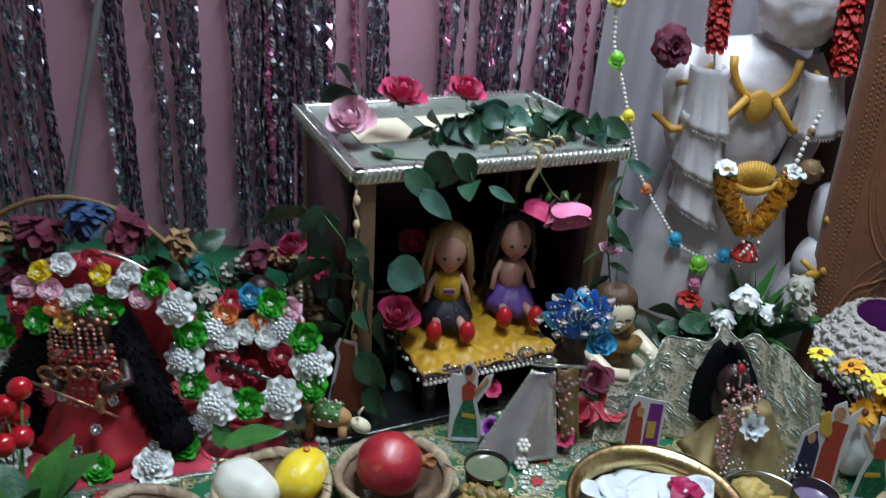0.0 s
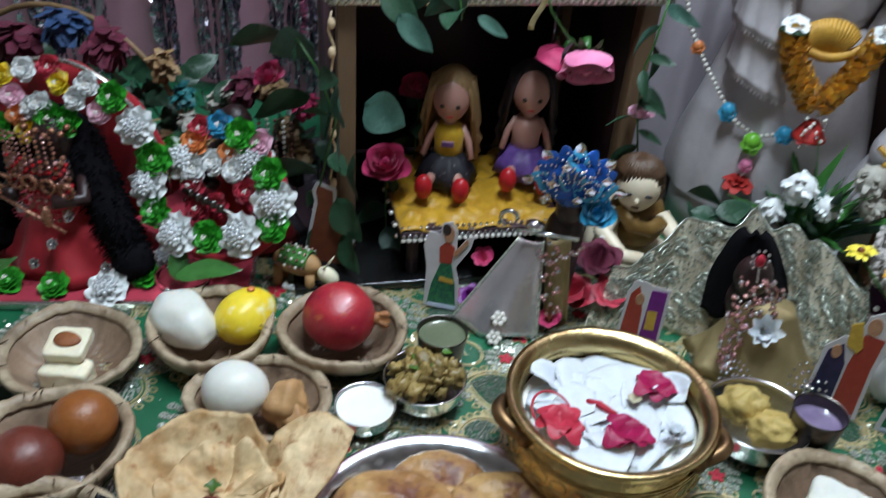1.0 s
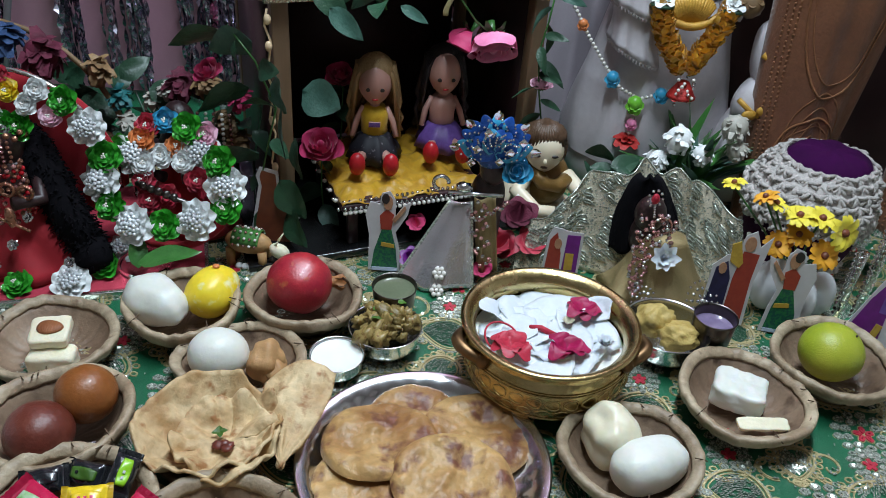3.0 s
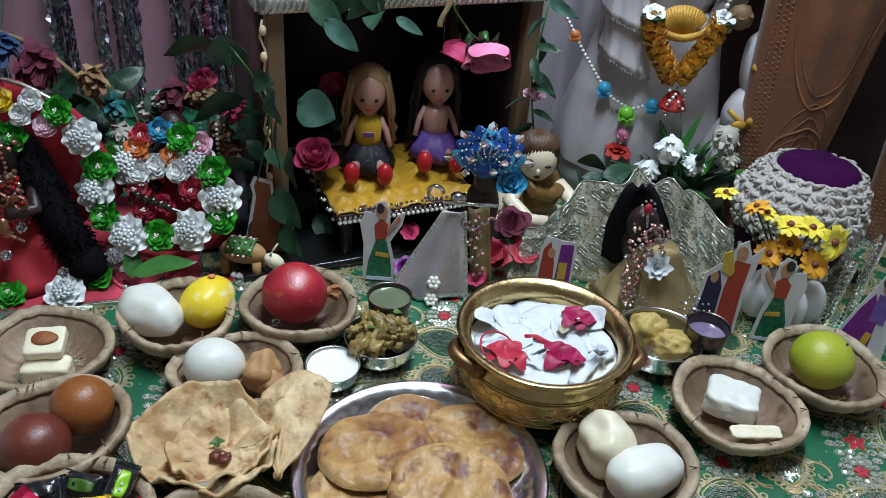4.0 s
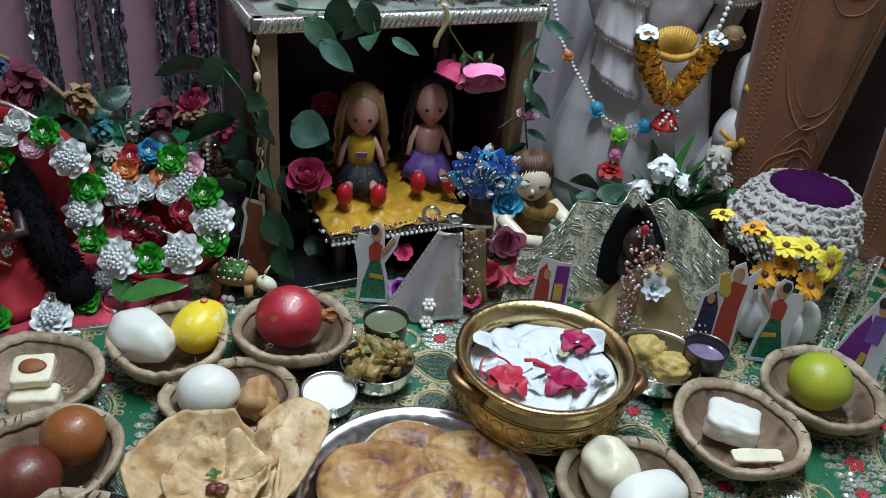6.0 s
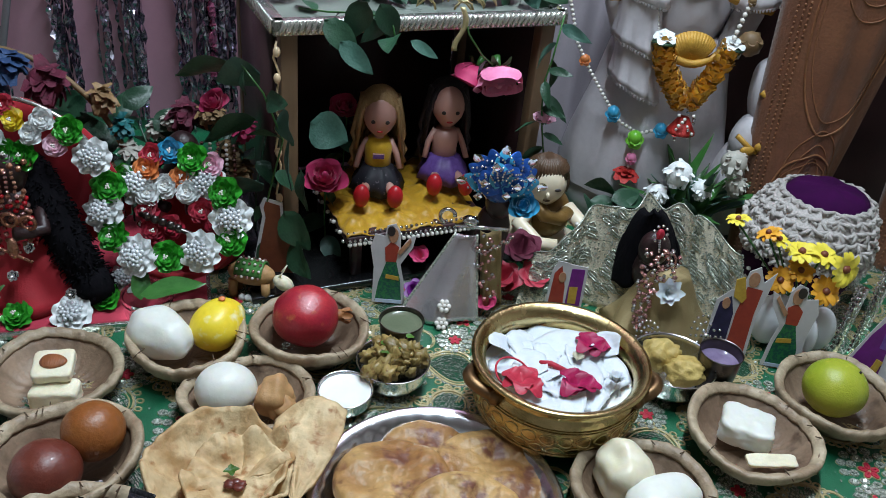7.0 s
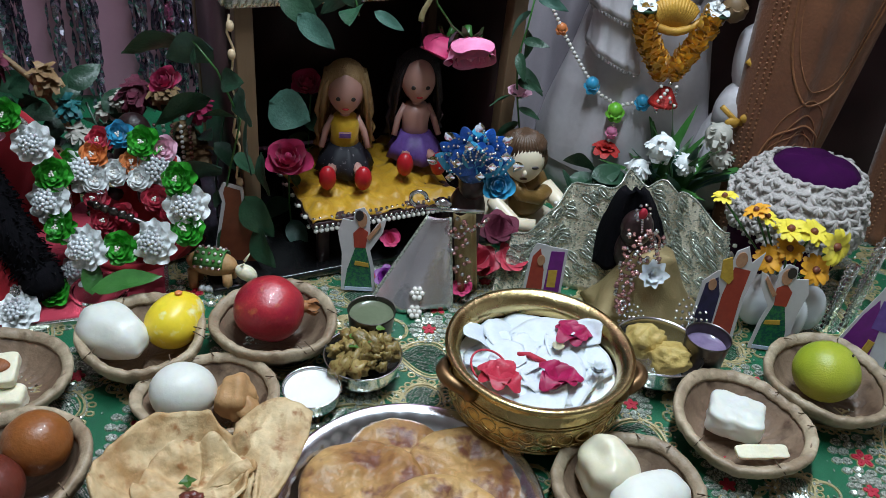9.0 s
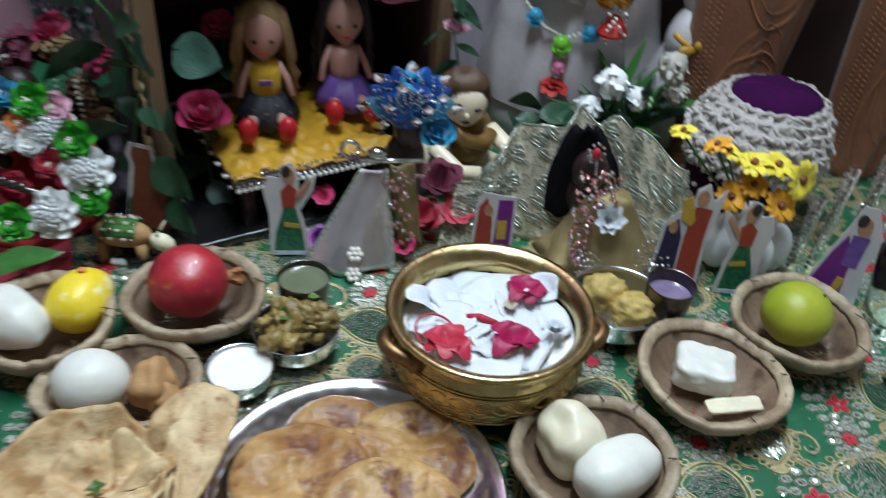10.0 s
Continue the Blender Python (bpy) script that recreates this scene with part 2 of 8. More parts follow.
M_DRAPE = pbr("lilac_grey_satin", (0.31, 0.275, 0.30), (0.22, 0.19, 0.215), 9, 0.5, bump=0.12, bscale=300, sheen=0.05, grain=0.06)
M_BROWN = pbr("brown_brocade", (0.25, 0.094, 0.042), (0.155, 0.054, 0.026), 16, 0.5, bump=0.6, bscale=240, sheen=0.2, grain=0.25)
M_BROWNTRIM = pbr("brown_raised_weave", (0.33, 0.14, 0.062), (0.2, 0.08, 0.035), 90, 0.45, bump=0.6, bscale=300)
M_PURPLE = pbr("purple_velvet", (0.048, 0.003, 0.054), (0.028, 0.002, 0.034), 30, 0.95, bump=0.3, bscale=900)
M_PURPLE.node_tree.nodes["Principled BSDF"].inputs["Specular IOR Level"].default_value = 0.12
M_PLUM = pbr("plum_velvet", (0.040, 0.004, 0.034), (0.024, 0.003, 0.020), 30, 0.9, bump=0.3, bscale=900)
M_PLUM.node_tree.nodes["Principled BSDF"].inputs["Specular IOR Level"].default_value = 0.15
M_WOOL = pbr("grey_white_wool", (0.68, 0.63, 0.60), (0.50, 0.45, 0.42), 200, 0.9, bump=0.8, bscale=900, vary=0.12)
M_NET = pbr("gold_silver_tissue", (0.84, 0.78, 0.64), (0.56, 0.49, 0.36), 60, 0.38, 0.1, bump=0.7, bscale=700, grain=0.5)
M_TISSUE = pbr("old_gold_tissue", (0.42, 0.32, 0.16), (0.30, 0.22, 0.10), 26, 0.42, 0.4, bump=0.5, bscale=700)
M_SILVERDRESS = pbr("silver_tissue", (0.82, 0.79, 0.82), (0.62, 0.59, 0.63), 14, 0.24, 0.8, bump=0.15, bscale=160, grain=0.12)
M_CREAMFIG = pbr("cream_resin", (0.76, 0.66, 0.50), (0.68, 0.57, 0.41), 40, 0.36, sss=0.1, grain=0.04)
M_BROWNPAINT = pbr("brown_painted_hair", (0.10, 0.05, 0.025), (0.06, 0.03, 0.015), 90, 0.45, bump=0.4)
M_BROWNGOLD = pbr("brown_gold_sash", (0.26, 0.145, 0.04), (0.16, 0.085, 0.02), 60, 0.4, 0.3, bump=0.3)
M_BLUEFOIL = pbr("blue_foil", (0.012, 0.10, 0.42), (0.006, 0.05, 0.26), 90, 0.25, 0.3, bump=0.5, bscale=300, coat=0.5, vary=0.4)
M_CYAN = pbr("cyan_satin", (0.03, 0.36, 0.60), (0.02, 0.26, 0.46), 60, 0.4, sheen=0.3, vary=0.1)
M_SKIN = pbr("doll_vinyl", (0.55, 0.30, 0.25), (0.50, 0.26, 0.21), 40, 0.4, sss=0.1, grain=0.03)
M_BLOND = pbr("doll_blond_hair", (0.40, 0.25, 0.115), (0.26, 0.145, 0.055), 240, 0.5, bump=0.8, bscale=700, stretch=(1, 1, 0.1))
M_DARKLOCKS = pbr("doll_dark_hair", (0.030, 0.018, 0.022), (0.016, 0.010, 0.013), 240, 0.5, bump=0.8, bscale=700, stretch=(1, 1, 0.1))
M_DOLLYELLOW = pbr("yellow_knit", (0.74, 0.46, 0.015), (0.6, 0.34, 0.01), 70, 0.65, sheen=0.2, bump=0.3, bscale=800)
M_DOLLBLACK = pbr("black_dotted_skirt", (0.016, 0.014, 0.022), (0.01, 0.009, 0.014), 70, 0.6, speck=(0.35, 0.3, 0.32), speck_at=0.68)
M_LAVENDER = pbr("purple_print_skirt", (0.18, 0.09, 0.36), (0.10, 0.045, 0.22), 160, 0.5)
M_SHOE = pbr("red_shoe", (0.52, 0.012, 0.02), None, 60, 0.4)
M_YFUR = pbr("yellow_satin_frill", (0.54, 0.30, 0.010), (0.36, 0.17, 0.006), 40, 0.45, sheen=0.2, bump=0.3, bscale=300)
M_BLACKGLOSS = pbr("black_lacquer", (0.012, 0.012, 0.012), (0.006, 0.006, 0.007), 8, 0.16, coat=0.3)
M_DARKPANEL = pbr("dark_maroon_panel", (0.062, 0.025, 0.028), (0.030, 0.013, 0.016), 14, 0.4, bump=0.2)
M_SILVERROPE = pbr("silver_rope_trim", (0.72, 0.72, 0.68), (0.55, 0.55, 0.50), 200, 0.25, 0.9)
M_MARBLE = pbr("grey_green_marble", (0.24, 0.27, 0.23), (0.14, 0.16, 0.14), 20, 0.3)
M_TINSEL = pbr("dark_silver_tinsel", (0.80, 0.77, 0.86), (0.55, 0.51, 0.62), 90, 0.24, 0.95, vary=0.35)
M_TINSELPINK = pbr("pink_tinsel", (0.75, 0.25, 0.42), (0.6, 0.16, 0.32), 90, 0.2, 0.8, vary=0.2)
M_TINSELDARK = pbr("violet_black_tinsel", (0.36, 0.31, 0.41), (0.20, 0.165, 0.24), 90, 0.22, 0.95, vary=0.45)
M_PAPER = pbr("white_card", (0.58, 0.56, 0.57), (0.48, 0.46, 0.47), 40, 0.55, grain=0.05)
M_CARDGREEN = pbr("printed_green_skirt", (0.006, 0.075, 0.055), (0.02, 0.16, 0.05), 330, 0.5, contrast=0.06)
M_CARDRED = pbr("printed_red", (0.36, 0.05, 0.025), (0.28, 0.03, 0.02), 120, 0.5)
M_CARDNAVY = pbr("printed_navy", (0.025, 0.02, 0.075), (0.015, 0.012, 0.04), 120, 0.5)
M_CARDPURPLE = pbr("printed_purple", (0.18, 0.015, 0.22), (0.12, 0.01, 0.15), 120, 0.5)
M_CARDSKIN = pbr("printed_tan", (0.46, 0.25, 0.14), (0.34, 0.16, 0.09), 160, 0.5)
M_CARDGOLD = pbr("printed_gold", (0.55, 0.36, 0.05), (0.4, 0.24, 0.03), 200, 0.5)
M_CARDBROWN = pbr("printed_brown", (0.20, 0.055, 0.022), (0.13, 0.03, 0.015), 90, 0.5)
M_INK = pbr("dark_ink", (0.03, 0.02, 0.02), None, 100, 0.5)
M_BLUEPRINT = pbr("pale_blue_print", (0.50, 0.56, 0.68), (0.42, 0.48, 0.6), 100, 0.5)
M_CERAMIC = pbr("white_glazed_ceramic", (0.76, 0.78, 0.80), (0.70, 0.72, 0.75), 20, 0.22, coat=0.3, grain=0.02)
M_GERBYELLOW = pbr("lemon_petal", (0.84, 0.72, 0.06), (0.74, 0.58, 0.03), 90, 0.6, sheen=0.2)
M_GERBORANGE = pbr("amber_petal", (0.80, 0.40, 0.012), (0.7, 0.28, 0.01), 90, 0.6, sheen=0.2)
M_MARIGOLD = pbr("marigold_ribbon", (0.78, 0.44, 0.02), (0.62, 0.30, 0.012), 60, 0.5, sheen=0.3, vary=0.12)
M_REDGARLAND = pbr("red_garland_petal", (0.50, 0.022, 0.015), (0.34, 0.012, 0.01), 80, 0.6, bump=0.5, vary=0.2)
M_PLASTICGREEN = pbr("lime_plastic", (0.20, 0.55, 0.05), (0.14, 0.44, 0.03), 60, 0.4)
M_ORANGE = pbr("orange_plastic", (0.72, 0.24, 0.08), (0.6, 0.18, 0.05), 60, 0.4)
M_DEEPRED = pbr("maroon_pompom", (0.13, 0.010, 0.035), (0.08, 0.006, 0.02), 60, 0.75, bump=0.6, vary=0.2)
M_NAVY = pbr("blue_pompom", (0.02, 0.06, 0.16), (0.012, 0.035, 0.10), 60, 0.7, bump=0.6)
M_TEAL = pbr("teal_cloth_flower", (0.012, 0.14, 0.14), (0.01, 0.09, 0.10), 60, 0.6)
M_DRYGOLD = pbr("old_gold_cloth_flower", (0.26, 0.16, 0.07), (0.15, 0.085, 0.04), 60, 0.6, vary=0.3)
M_DULLWHITE = pbr("faded_white_flower", (0.42, 0.40, 0.35), (0.28, 0.26, 0.22), 60, 0.6, vary=0.2)
M_CHERRY = pbr("glossy_cherry", (0.40, 0.006, 0.014), (0.3, 0.004, 0.01), 50, 0.15, coat=0.6)
M_GREYROD = pbr("grey_painted_rod", (0.30, 0.27, 0.30), None, 30, 0.4, 0.4)
M_LAMPWHITE = pbr("lit_tube", (0.95, 0.98, 1.0), (0.95, 0.98, 1.0), 10, 0.5, glow=6.0, grain=0.0)
M_BULB = pbr("pale_gold_bead", (0.80, 0.62, 0.40), (0.7, 0.5, 0.3), 100, 0.25, coat=0.5)

M_GLASS = bpy.data.materials.new("clear_glass")
M_GLASS.use_nodes = True
_g = M_GLASS.node_tree.nodes["Principled BSDF"]
_g.inputs["Base Color"].default_value = (0.86, 0.93, 0.90, 1)
_g.inputs["Roughness"].default_value = 0.05
_g.inputs["Transmission Weight"].default_value = 1.0
_g.inputs["IOR"].default_value = 1.45


# ---- building helpers ----
def place(x, y, z, sx=1.0, sy=None, sz=None, rx=0, ry=0, rz=0):
    """A pose with a scale."""
    sy = sx if sy is None else sy
    sz = sx if sz is None else sz
    return pose(x, y, z, rx, ry, rz) @ Matrix.Diagonal((sx, sy, sz, 1))


def finish(bm, mats, smooth=True):
    me = bpy.data.meshes.new("mesh")
    bm.normal_update()
    bm.to_mesh(me)
    bm.free()
    for m in (mats if isinstance(mats, (list, tuple)) else [mats]):
        me.materials.append(m)
    if smooth:
        me.shade_smooth()
    return me


def part(name, bm, material, parent, label="", m=None, smooth=True):
    ob = new(name, finish(bm, material, smooth))
    ob.parent = parent
    if m is not None:
        ob.matrix_basis = m
    return tagged(ob, label)


def piece(name, me, parent, m, label=""):
    ob = new(name, me)
    ob.parent = parent
    ob.matrix_basis = m
    return tagged(ob, label)


def thing(name, m, label, category, group=""):
    ob = new(name)
    ob.empty_display_size = 0.02
    ob.matrix_basis = m
    return tagged(ob, label, category, group)


def single(name, bm, mats, m, label, category, group="", kind="", smooth=True):
    ob = new(name, finish(bm, mats, smooth))
    ob.matrix_basis = m
    return tagged(ob, label, category, group, kind)


def ball(bm, m, u=14, v=9, mi=0, bumps=0.0, freq=3.0, seed=0.0):
    vs = bmesh.ops.create_uvsphere(bm, u_segments=u, v_segments=v, radius=1.0)["verts"]
    for f in {f for w in vs for f in w.link_faces}:
        f.material_index = mi
    for w in vs:
        if bumps:
            w.co *= 1 + bumps * noise.noise(w.co * freq + Vector((seed, seed * 1.7, -seed)))
        w.co = m @ w.co
    return vs


def lathe(bm, prof, n=48, mi=0, warp=None, m=None):
    """Turns a profile of (radius, height) round z. warp(angle, k) gives a factor for the radius and a lift."""
    rings = []
    for k, (r, z) in enumerate(prof):
        if r < 1e-6:
            rings.append([bm.verts.new((0, 0, z))])
            continue
        ring = []
        for i in range(n):
            a = 2 * math.pi * i / n
            f, dz = warp(a, k) if warp else (1, 0)
            ring.append(bm.verts.new((r * f * math.cos(a), r * f * math.sin(a), z + dz)))
        rings.append(ring)
    made = [v for ring in rings for v in ring]
    for p, q in zip(rings, rings[1:]):
        for i in range(n):
            j = (i + 1) % n
            if len(p) == 1 and len(q) == 1:
                continue
            if len(p) == 1:
                f = bm.faces.new((p[0], q[j], q[i]))
            elif len(q) == 1:
                f = bm.faces.new((p[i], p[j], q[0]))
            else:
                f = bm.faces.new((p[i], p[j], q[j], q[i]))
            f.material_index = mi
    if m is not None:
        for v in made:
            v.co = m @ v.co
    return made


def tube(bm, pts, r, n=7, mi=0, taper=1.0, closed=False):
    """A round bar along points; taper: the end's radius over the start's."""
    pts = [Vector(p) for p in pts]
    rings, up = [], Vector((0.13, 0.27, 0.95))
    cnt = len(pts)
    for k, p in enumerate(pts):
        if closed:
            d = pts[(k + 1) % cnt] - pts[k - 1]
        else:
            d = pts[min(k + 1, cnt - 1)] - pts[max(k - 1, 0)]
        d = d.normalized() if d.length > 1e-9 else Vector((0, 0, 1))
        side = d.cross(up)
        side = side.normalized() if side.length > 1e-4 else Vector((1, 0, 0))
        up = side.cross(d).normalized()
        rr = r * (1 + (taper - 1) * k / max(cnt - 1, 1))
        rings.append([bm.verts.new(p + rr * (math.cos(2 * math.pi * i / n) * side + math.sin(2 * math.pi * i / n) * up)) for i in range(n)])
    pairs = list(zip(rings, rings[1:])) + ([(rings[-1], rings[0])] if closed else [])
    for a, b in pairs:
        for i in range(n):
            bm.faces.new((a[i], a[(i + 1) % n], b[(i + 1) % n], b[i])).material_index = mi
    if not closed:
        bm.faces.new(rings[0][::-1]).material_index = mi
        bm.faces.new(rings[-1]).material_index = mi


def box(bm, m, mi=0, bevel=0.0):
    vs = bmesh.ops.create_cube(bm, size=1.0, matrix=m)["verts"]
    fs = {f for v in vs for f in v.link_faces}
    for f in fs:
        f.material_index = mi
    if bevel:
        es = list({e for f in fs for e in f.edges})
        bmesh.ops.bevel(bm, geom=es, offset=bevel, segments=2, affect="EDGES", profile=0.6)


def sheet(bm, fn, nu, nv, mi=0, thick=0.0):
    """A surface fn(u, v) -> point over the unit square; with a thickness it gets a back and edges."""
    g = [[Vector(fn(i / nu, j / nv)) for j in range(nv + 1)] for i in range(nu + 1)]
    top = [[bm.verts.new(p) for p in row] for row in g]
    fs = []
    for i in range(nu):
        for j in range(nv):
            f = bm.faces.new((top[i][j], top[i + 1][j], top[i + 1][j + 1], top[i][j + 1]))
            f.material_index = mi
            fs.append(f)
    if thick:
        bm.normal_update()
        low = [[bm.verts.new(v.co - v.normal * thick) for v in row] for row in top]
        for i in range(nu):
            for j in range(nv):
                bm.faces.new((low[i][j + 1], low[i + 1][j + 1], low[i + 1][j], low[i][j])).material_index = mi
        edge = [(i, 0) for i in range(nu)] + [(nu, j) for j in range(nv)] + [(i, nv) for i in range(nu, 0, -1)] + [(0, j) for j in range(nv, 0, -1)]
        for (i, j), (k, l) in zip(edge, edge[1:] + edge[:1]):
            bm.faces.new((top[k][l], top[i][j], low[i][j], low[k][l])).material_index = mi
    return fs


def rnd(a, b):
    return random.uniform(a, b)


def leaf(bm, m, length, width, bend=0.3, fold=0.25, mi=0, tip=1.0, nu=8, nv=4):
    """A leaf along +x from its stalk, folded along the midrib and bent down at the tip."""
    def at(u, v):
        w = width * (math.sin(math.pi * u ** (0.75 * tip)) ** 0.8 * 0.5 if 0 < u < 1 else 0.001)
        s = 2 * v - 1
        x = length * u
        return m @ Vector((x, w * s, fold * w * abs(s) - bend * length * u * u + 0.04 * width * math.sin(9 * u + 3 * s)))
    sheet(bm, at, nu, nv, mi)


def petal(bm, m, length, width, cup=0.4, curl=0.0, mi=0, nu=5, nv=4, notch=0.0):
    """A petal along +x, cupped upwards, its tip curled outwards."""
    def at(u, v):
        s = 2 * v - 1
        w = width * 0.5 * max(0.12, math.sin(math.pi * min(1, 0.12 + 0.80 * u)) ** 0.6)
        x = length * u * (1 - 0.12 * s * s * u - notch * (1 - abs(s)) * u)
        z = cup * length * (u ** 1.6) + 0.5 * cup * w * s * s * 2 - curl * length * max(0, u - 0.6) ** 2 * 4
        return m @ Vector((x, w * s, z))
    sheet(bm, at, nu, nv, mi)


def bloom(bm, m, r, layers=3, n=6, mi=0, steep=0.5, seed=0, notch=0.1):
    """A layered open flower."""
    g = random.Random(seed)
    for k in range(layers):
        f = 1 - k / (layers + 0.6)
        for i in range(n):
            a = 360 / n * (i + 0.5 * (k % 2)) + g.uniform(-9, 9)
            petal(bm, m @ pose(0, 0, 0.06 * r * k, 0, -g.uniform(6, 16) - 18 * k, a), r * f * g.uniform(0.9, 1.08), r * f * 5.4 / n * 1.05,
                  steep * (0.5 + 0.45 * k), 0.5, mi, 4, 3, notch)


def rose(bm, m, r, mi=0, seed=0, flare=50, only=None):
    """A half-open rose: cupped petals in a spiral, the outer ones folding back; only: just that petal."""
    g = random.Random(seed)
    for k in range(15):
        f = k / 14
        a = 137.5 * k + g.uniform(-10, 10)
        lean = 6 + flare * f ** 1.3
        if only is not None and k != only:
            continue
        base = m @ pose(0, 0, 0, 0, 0, a) @ pose(0.10 * r * f, 0, 0, 0, lean, 0)
        h, w = r * (0.95 + 0.25 * f), r * (0.55 + 0.85 * f)

        def at(u, v, base=base, h=h, w=w, f=f):
            s = 2 * v - 1
            ww = w * 0.5 * (0.25 + 0.95 * math.sin(math.pi * min(1.0, 0.10 + 0.72 * u)))
            x = (0.34 + 0.25 * f) * r * math.sin(math.pi * min(u, 0.85) * 0.8) * (1 - 0.55 * s * s) + 0.28 * r * f * max(0, u - 0.7) ** 1.4 * 4
            return base @ Vector((x, ww * s, h * u * (1 - 0.07 * s * s)))
        sheet(bm, at, 6, 5, mi)


def gem_mesh(mat, r=1.0, sub=1):
    bm = bmesh.new()
    bmesh.ops.create_icosphere(bm, subdivisions=sub, radius=r)
    return finish(bm, mat)


ME_PEARL, ME_CRYSTAL, ME_ROSEGOLD = gem_mesh(M_PEARL), gem_mesh(M_CRYSTAL), gem_mesh(M_ROSEGOLD)

# ---- the room ----
def slab(name, x0, x1, y0, y1, z0, z1, mat, label="", bevel=0.0):
    bm = bmesh.new()
    box(bm, Matrix.Translation(((x0 + x1) / 2, (y0 + y1) / 2, (z0 + z1) / 2)) @ Matrix.Diagonal((x1 - x0, y1 - y0, z1 - z0, 1)), 0, bevel)
    ob = new(name, finish(bm, mat, False))
    return tagged(ob, label, kind="structure")


slab("wall_north", -1.9, 1.9, 1.42, 1.54, -0.75, 1.95, M_WALL, "dusty pink painted wall behind the altar")
# the next three walls are unseen; cream is chosen for bright neutral bounce
slab("wall_south", -1.9, 1.9, -2.12, -2.0, -0.75, 1.95, M_SIDE, "unseen cream wall added to close the room, pale for neutral bounce light")
slab("wall_west", -2.02, -1.9, -2.0, 1.42, -0.75, 1.95, M_SIDE, "unseen cream wall added to close the room, pale for neutral bounce light")
slab("wall_east", 1.9, 2.02, -2.0, 1.42, -0.75, 1.95, M_SIDE, "unseen cream wall added to close the room, pale for neutral bounce light")
slab("floor", -2.02, 2.02, -2.12, 1.54, -0.85, -0.75, M_FLOOR, "plain stone floor of the room")
slab("ceiling", -2.02, 2.02, -2.12, 1.54, 1.95, 2.05, M_CEIL, "white painted ceiling")

tl = thing("tube_light", pose(0.30, 0.80, 1.95), "white tube lamp hanging under the ceiling", "lamp")
bm = bmesh.new()
box(bm, place(0, 0, -0.03, 1.26, 0.06, 0.06), 0, 0.006)
part("housing", bm, M_CERAMIC, tl, "white metal housing")
bm = bmesh.new()
tube(bm, [(-0.6, 0, -0.085), (0.6, 0, -0.085)], 0.014, 12)
part("tube", bm, M_LAMPWHITE, tl, "lit white tube")

altar = thing("altar_table", pose(0.15, 0.80, -0.75), "broad wooden table under the green altar cloth", "table")
bm = bmesh.new()
box(bm, place(0, 0, 0.728, 2.3, 1.18, 0.035), 0, 0.004)
part("tabletop", bm, M_WOOD, altar)
for sx in (-1.08, 1.08):
    for sy in (-0.52, 0.52):
        bm = bmesh.new()
        box(bm, place(sx, sy, 0.355, 0.07, 0.07, 0.71), 0, 0.005)
        part("leg", bm, M_WOOD, altar)


# ---- the green cloth with its embroidery ----
def cloth_z(x, y):
    return 0.0035 * noise.noise(Vector((x * 7, y * 7, 0.3))) + 0.0018 * noise.noise(Vector((x * 23, y * 23, 4.1))) - 0.001


cloth = thing("altar_cloth", pose(0, 0, 0), "green satin altar cloth embroidered with gold thread and sequins", "tablecloth")
bm = bmesh.new()


def cloth_at(u, v):
    x, s = -1.05 + 2.4 * u, 1.52 * v - 0.30
    if s < 0:
        return Vector((x, 0.20 + 0.02 * math.sin(x * 30) * min(1, -s * 8), s))
    return Vector((x, 0.20 + s, cloth_z(x, 0.20 + s)))


sheet(bm, cloth_at, 150, 100, 0, 0.002)
part("fabric", bm, M_CLOTH, cloth, "green satin fabric")


def on_cloth(x, y, h=0.0012):
    return Vector((x, y, cloth_z(x, y) + h))


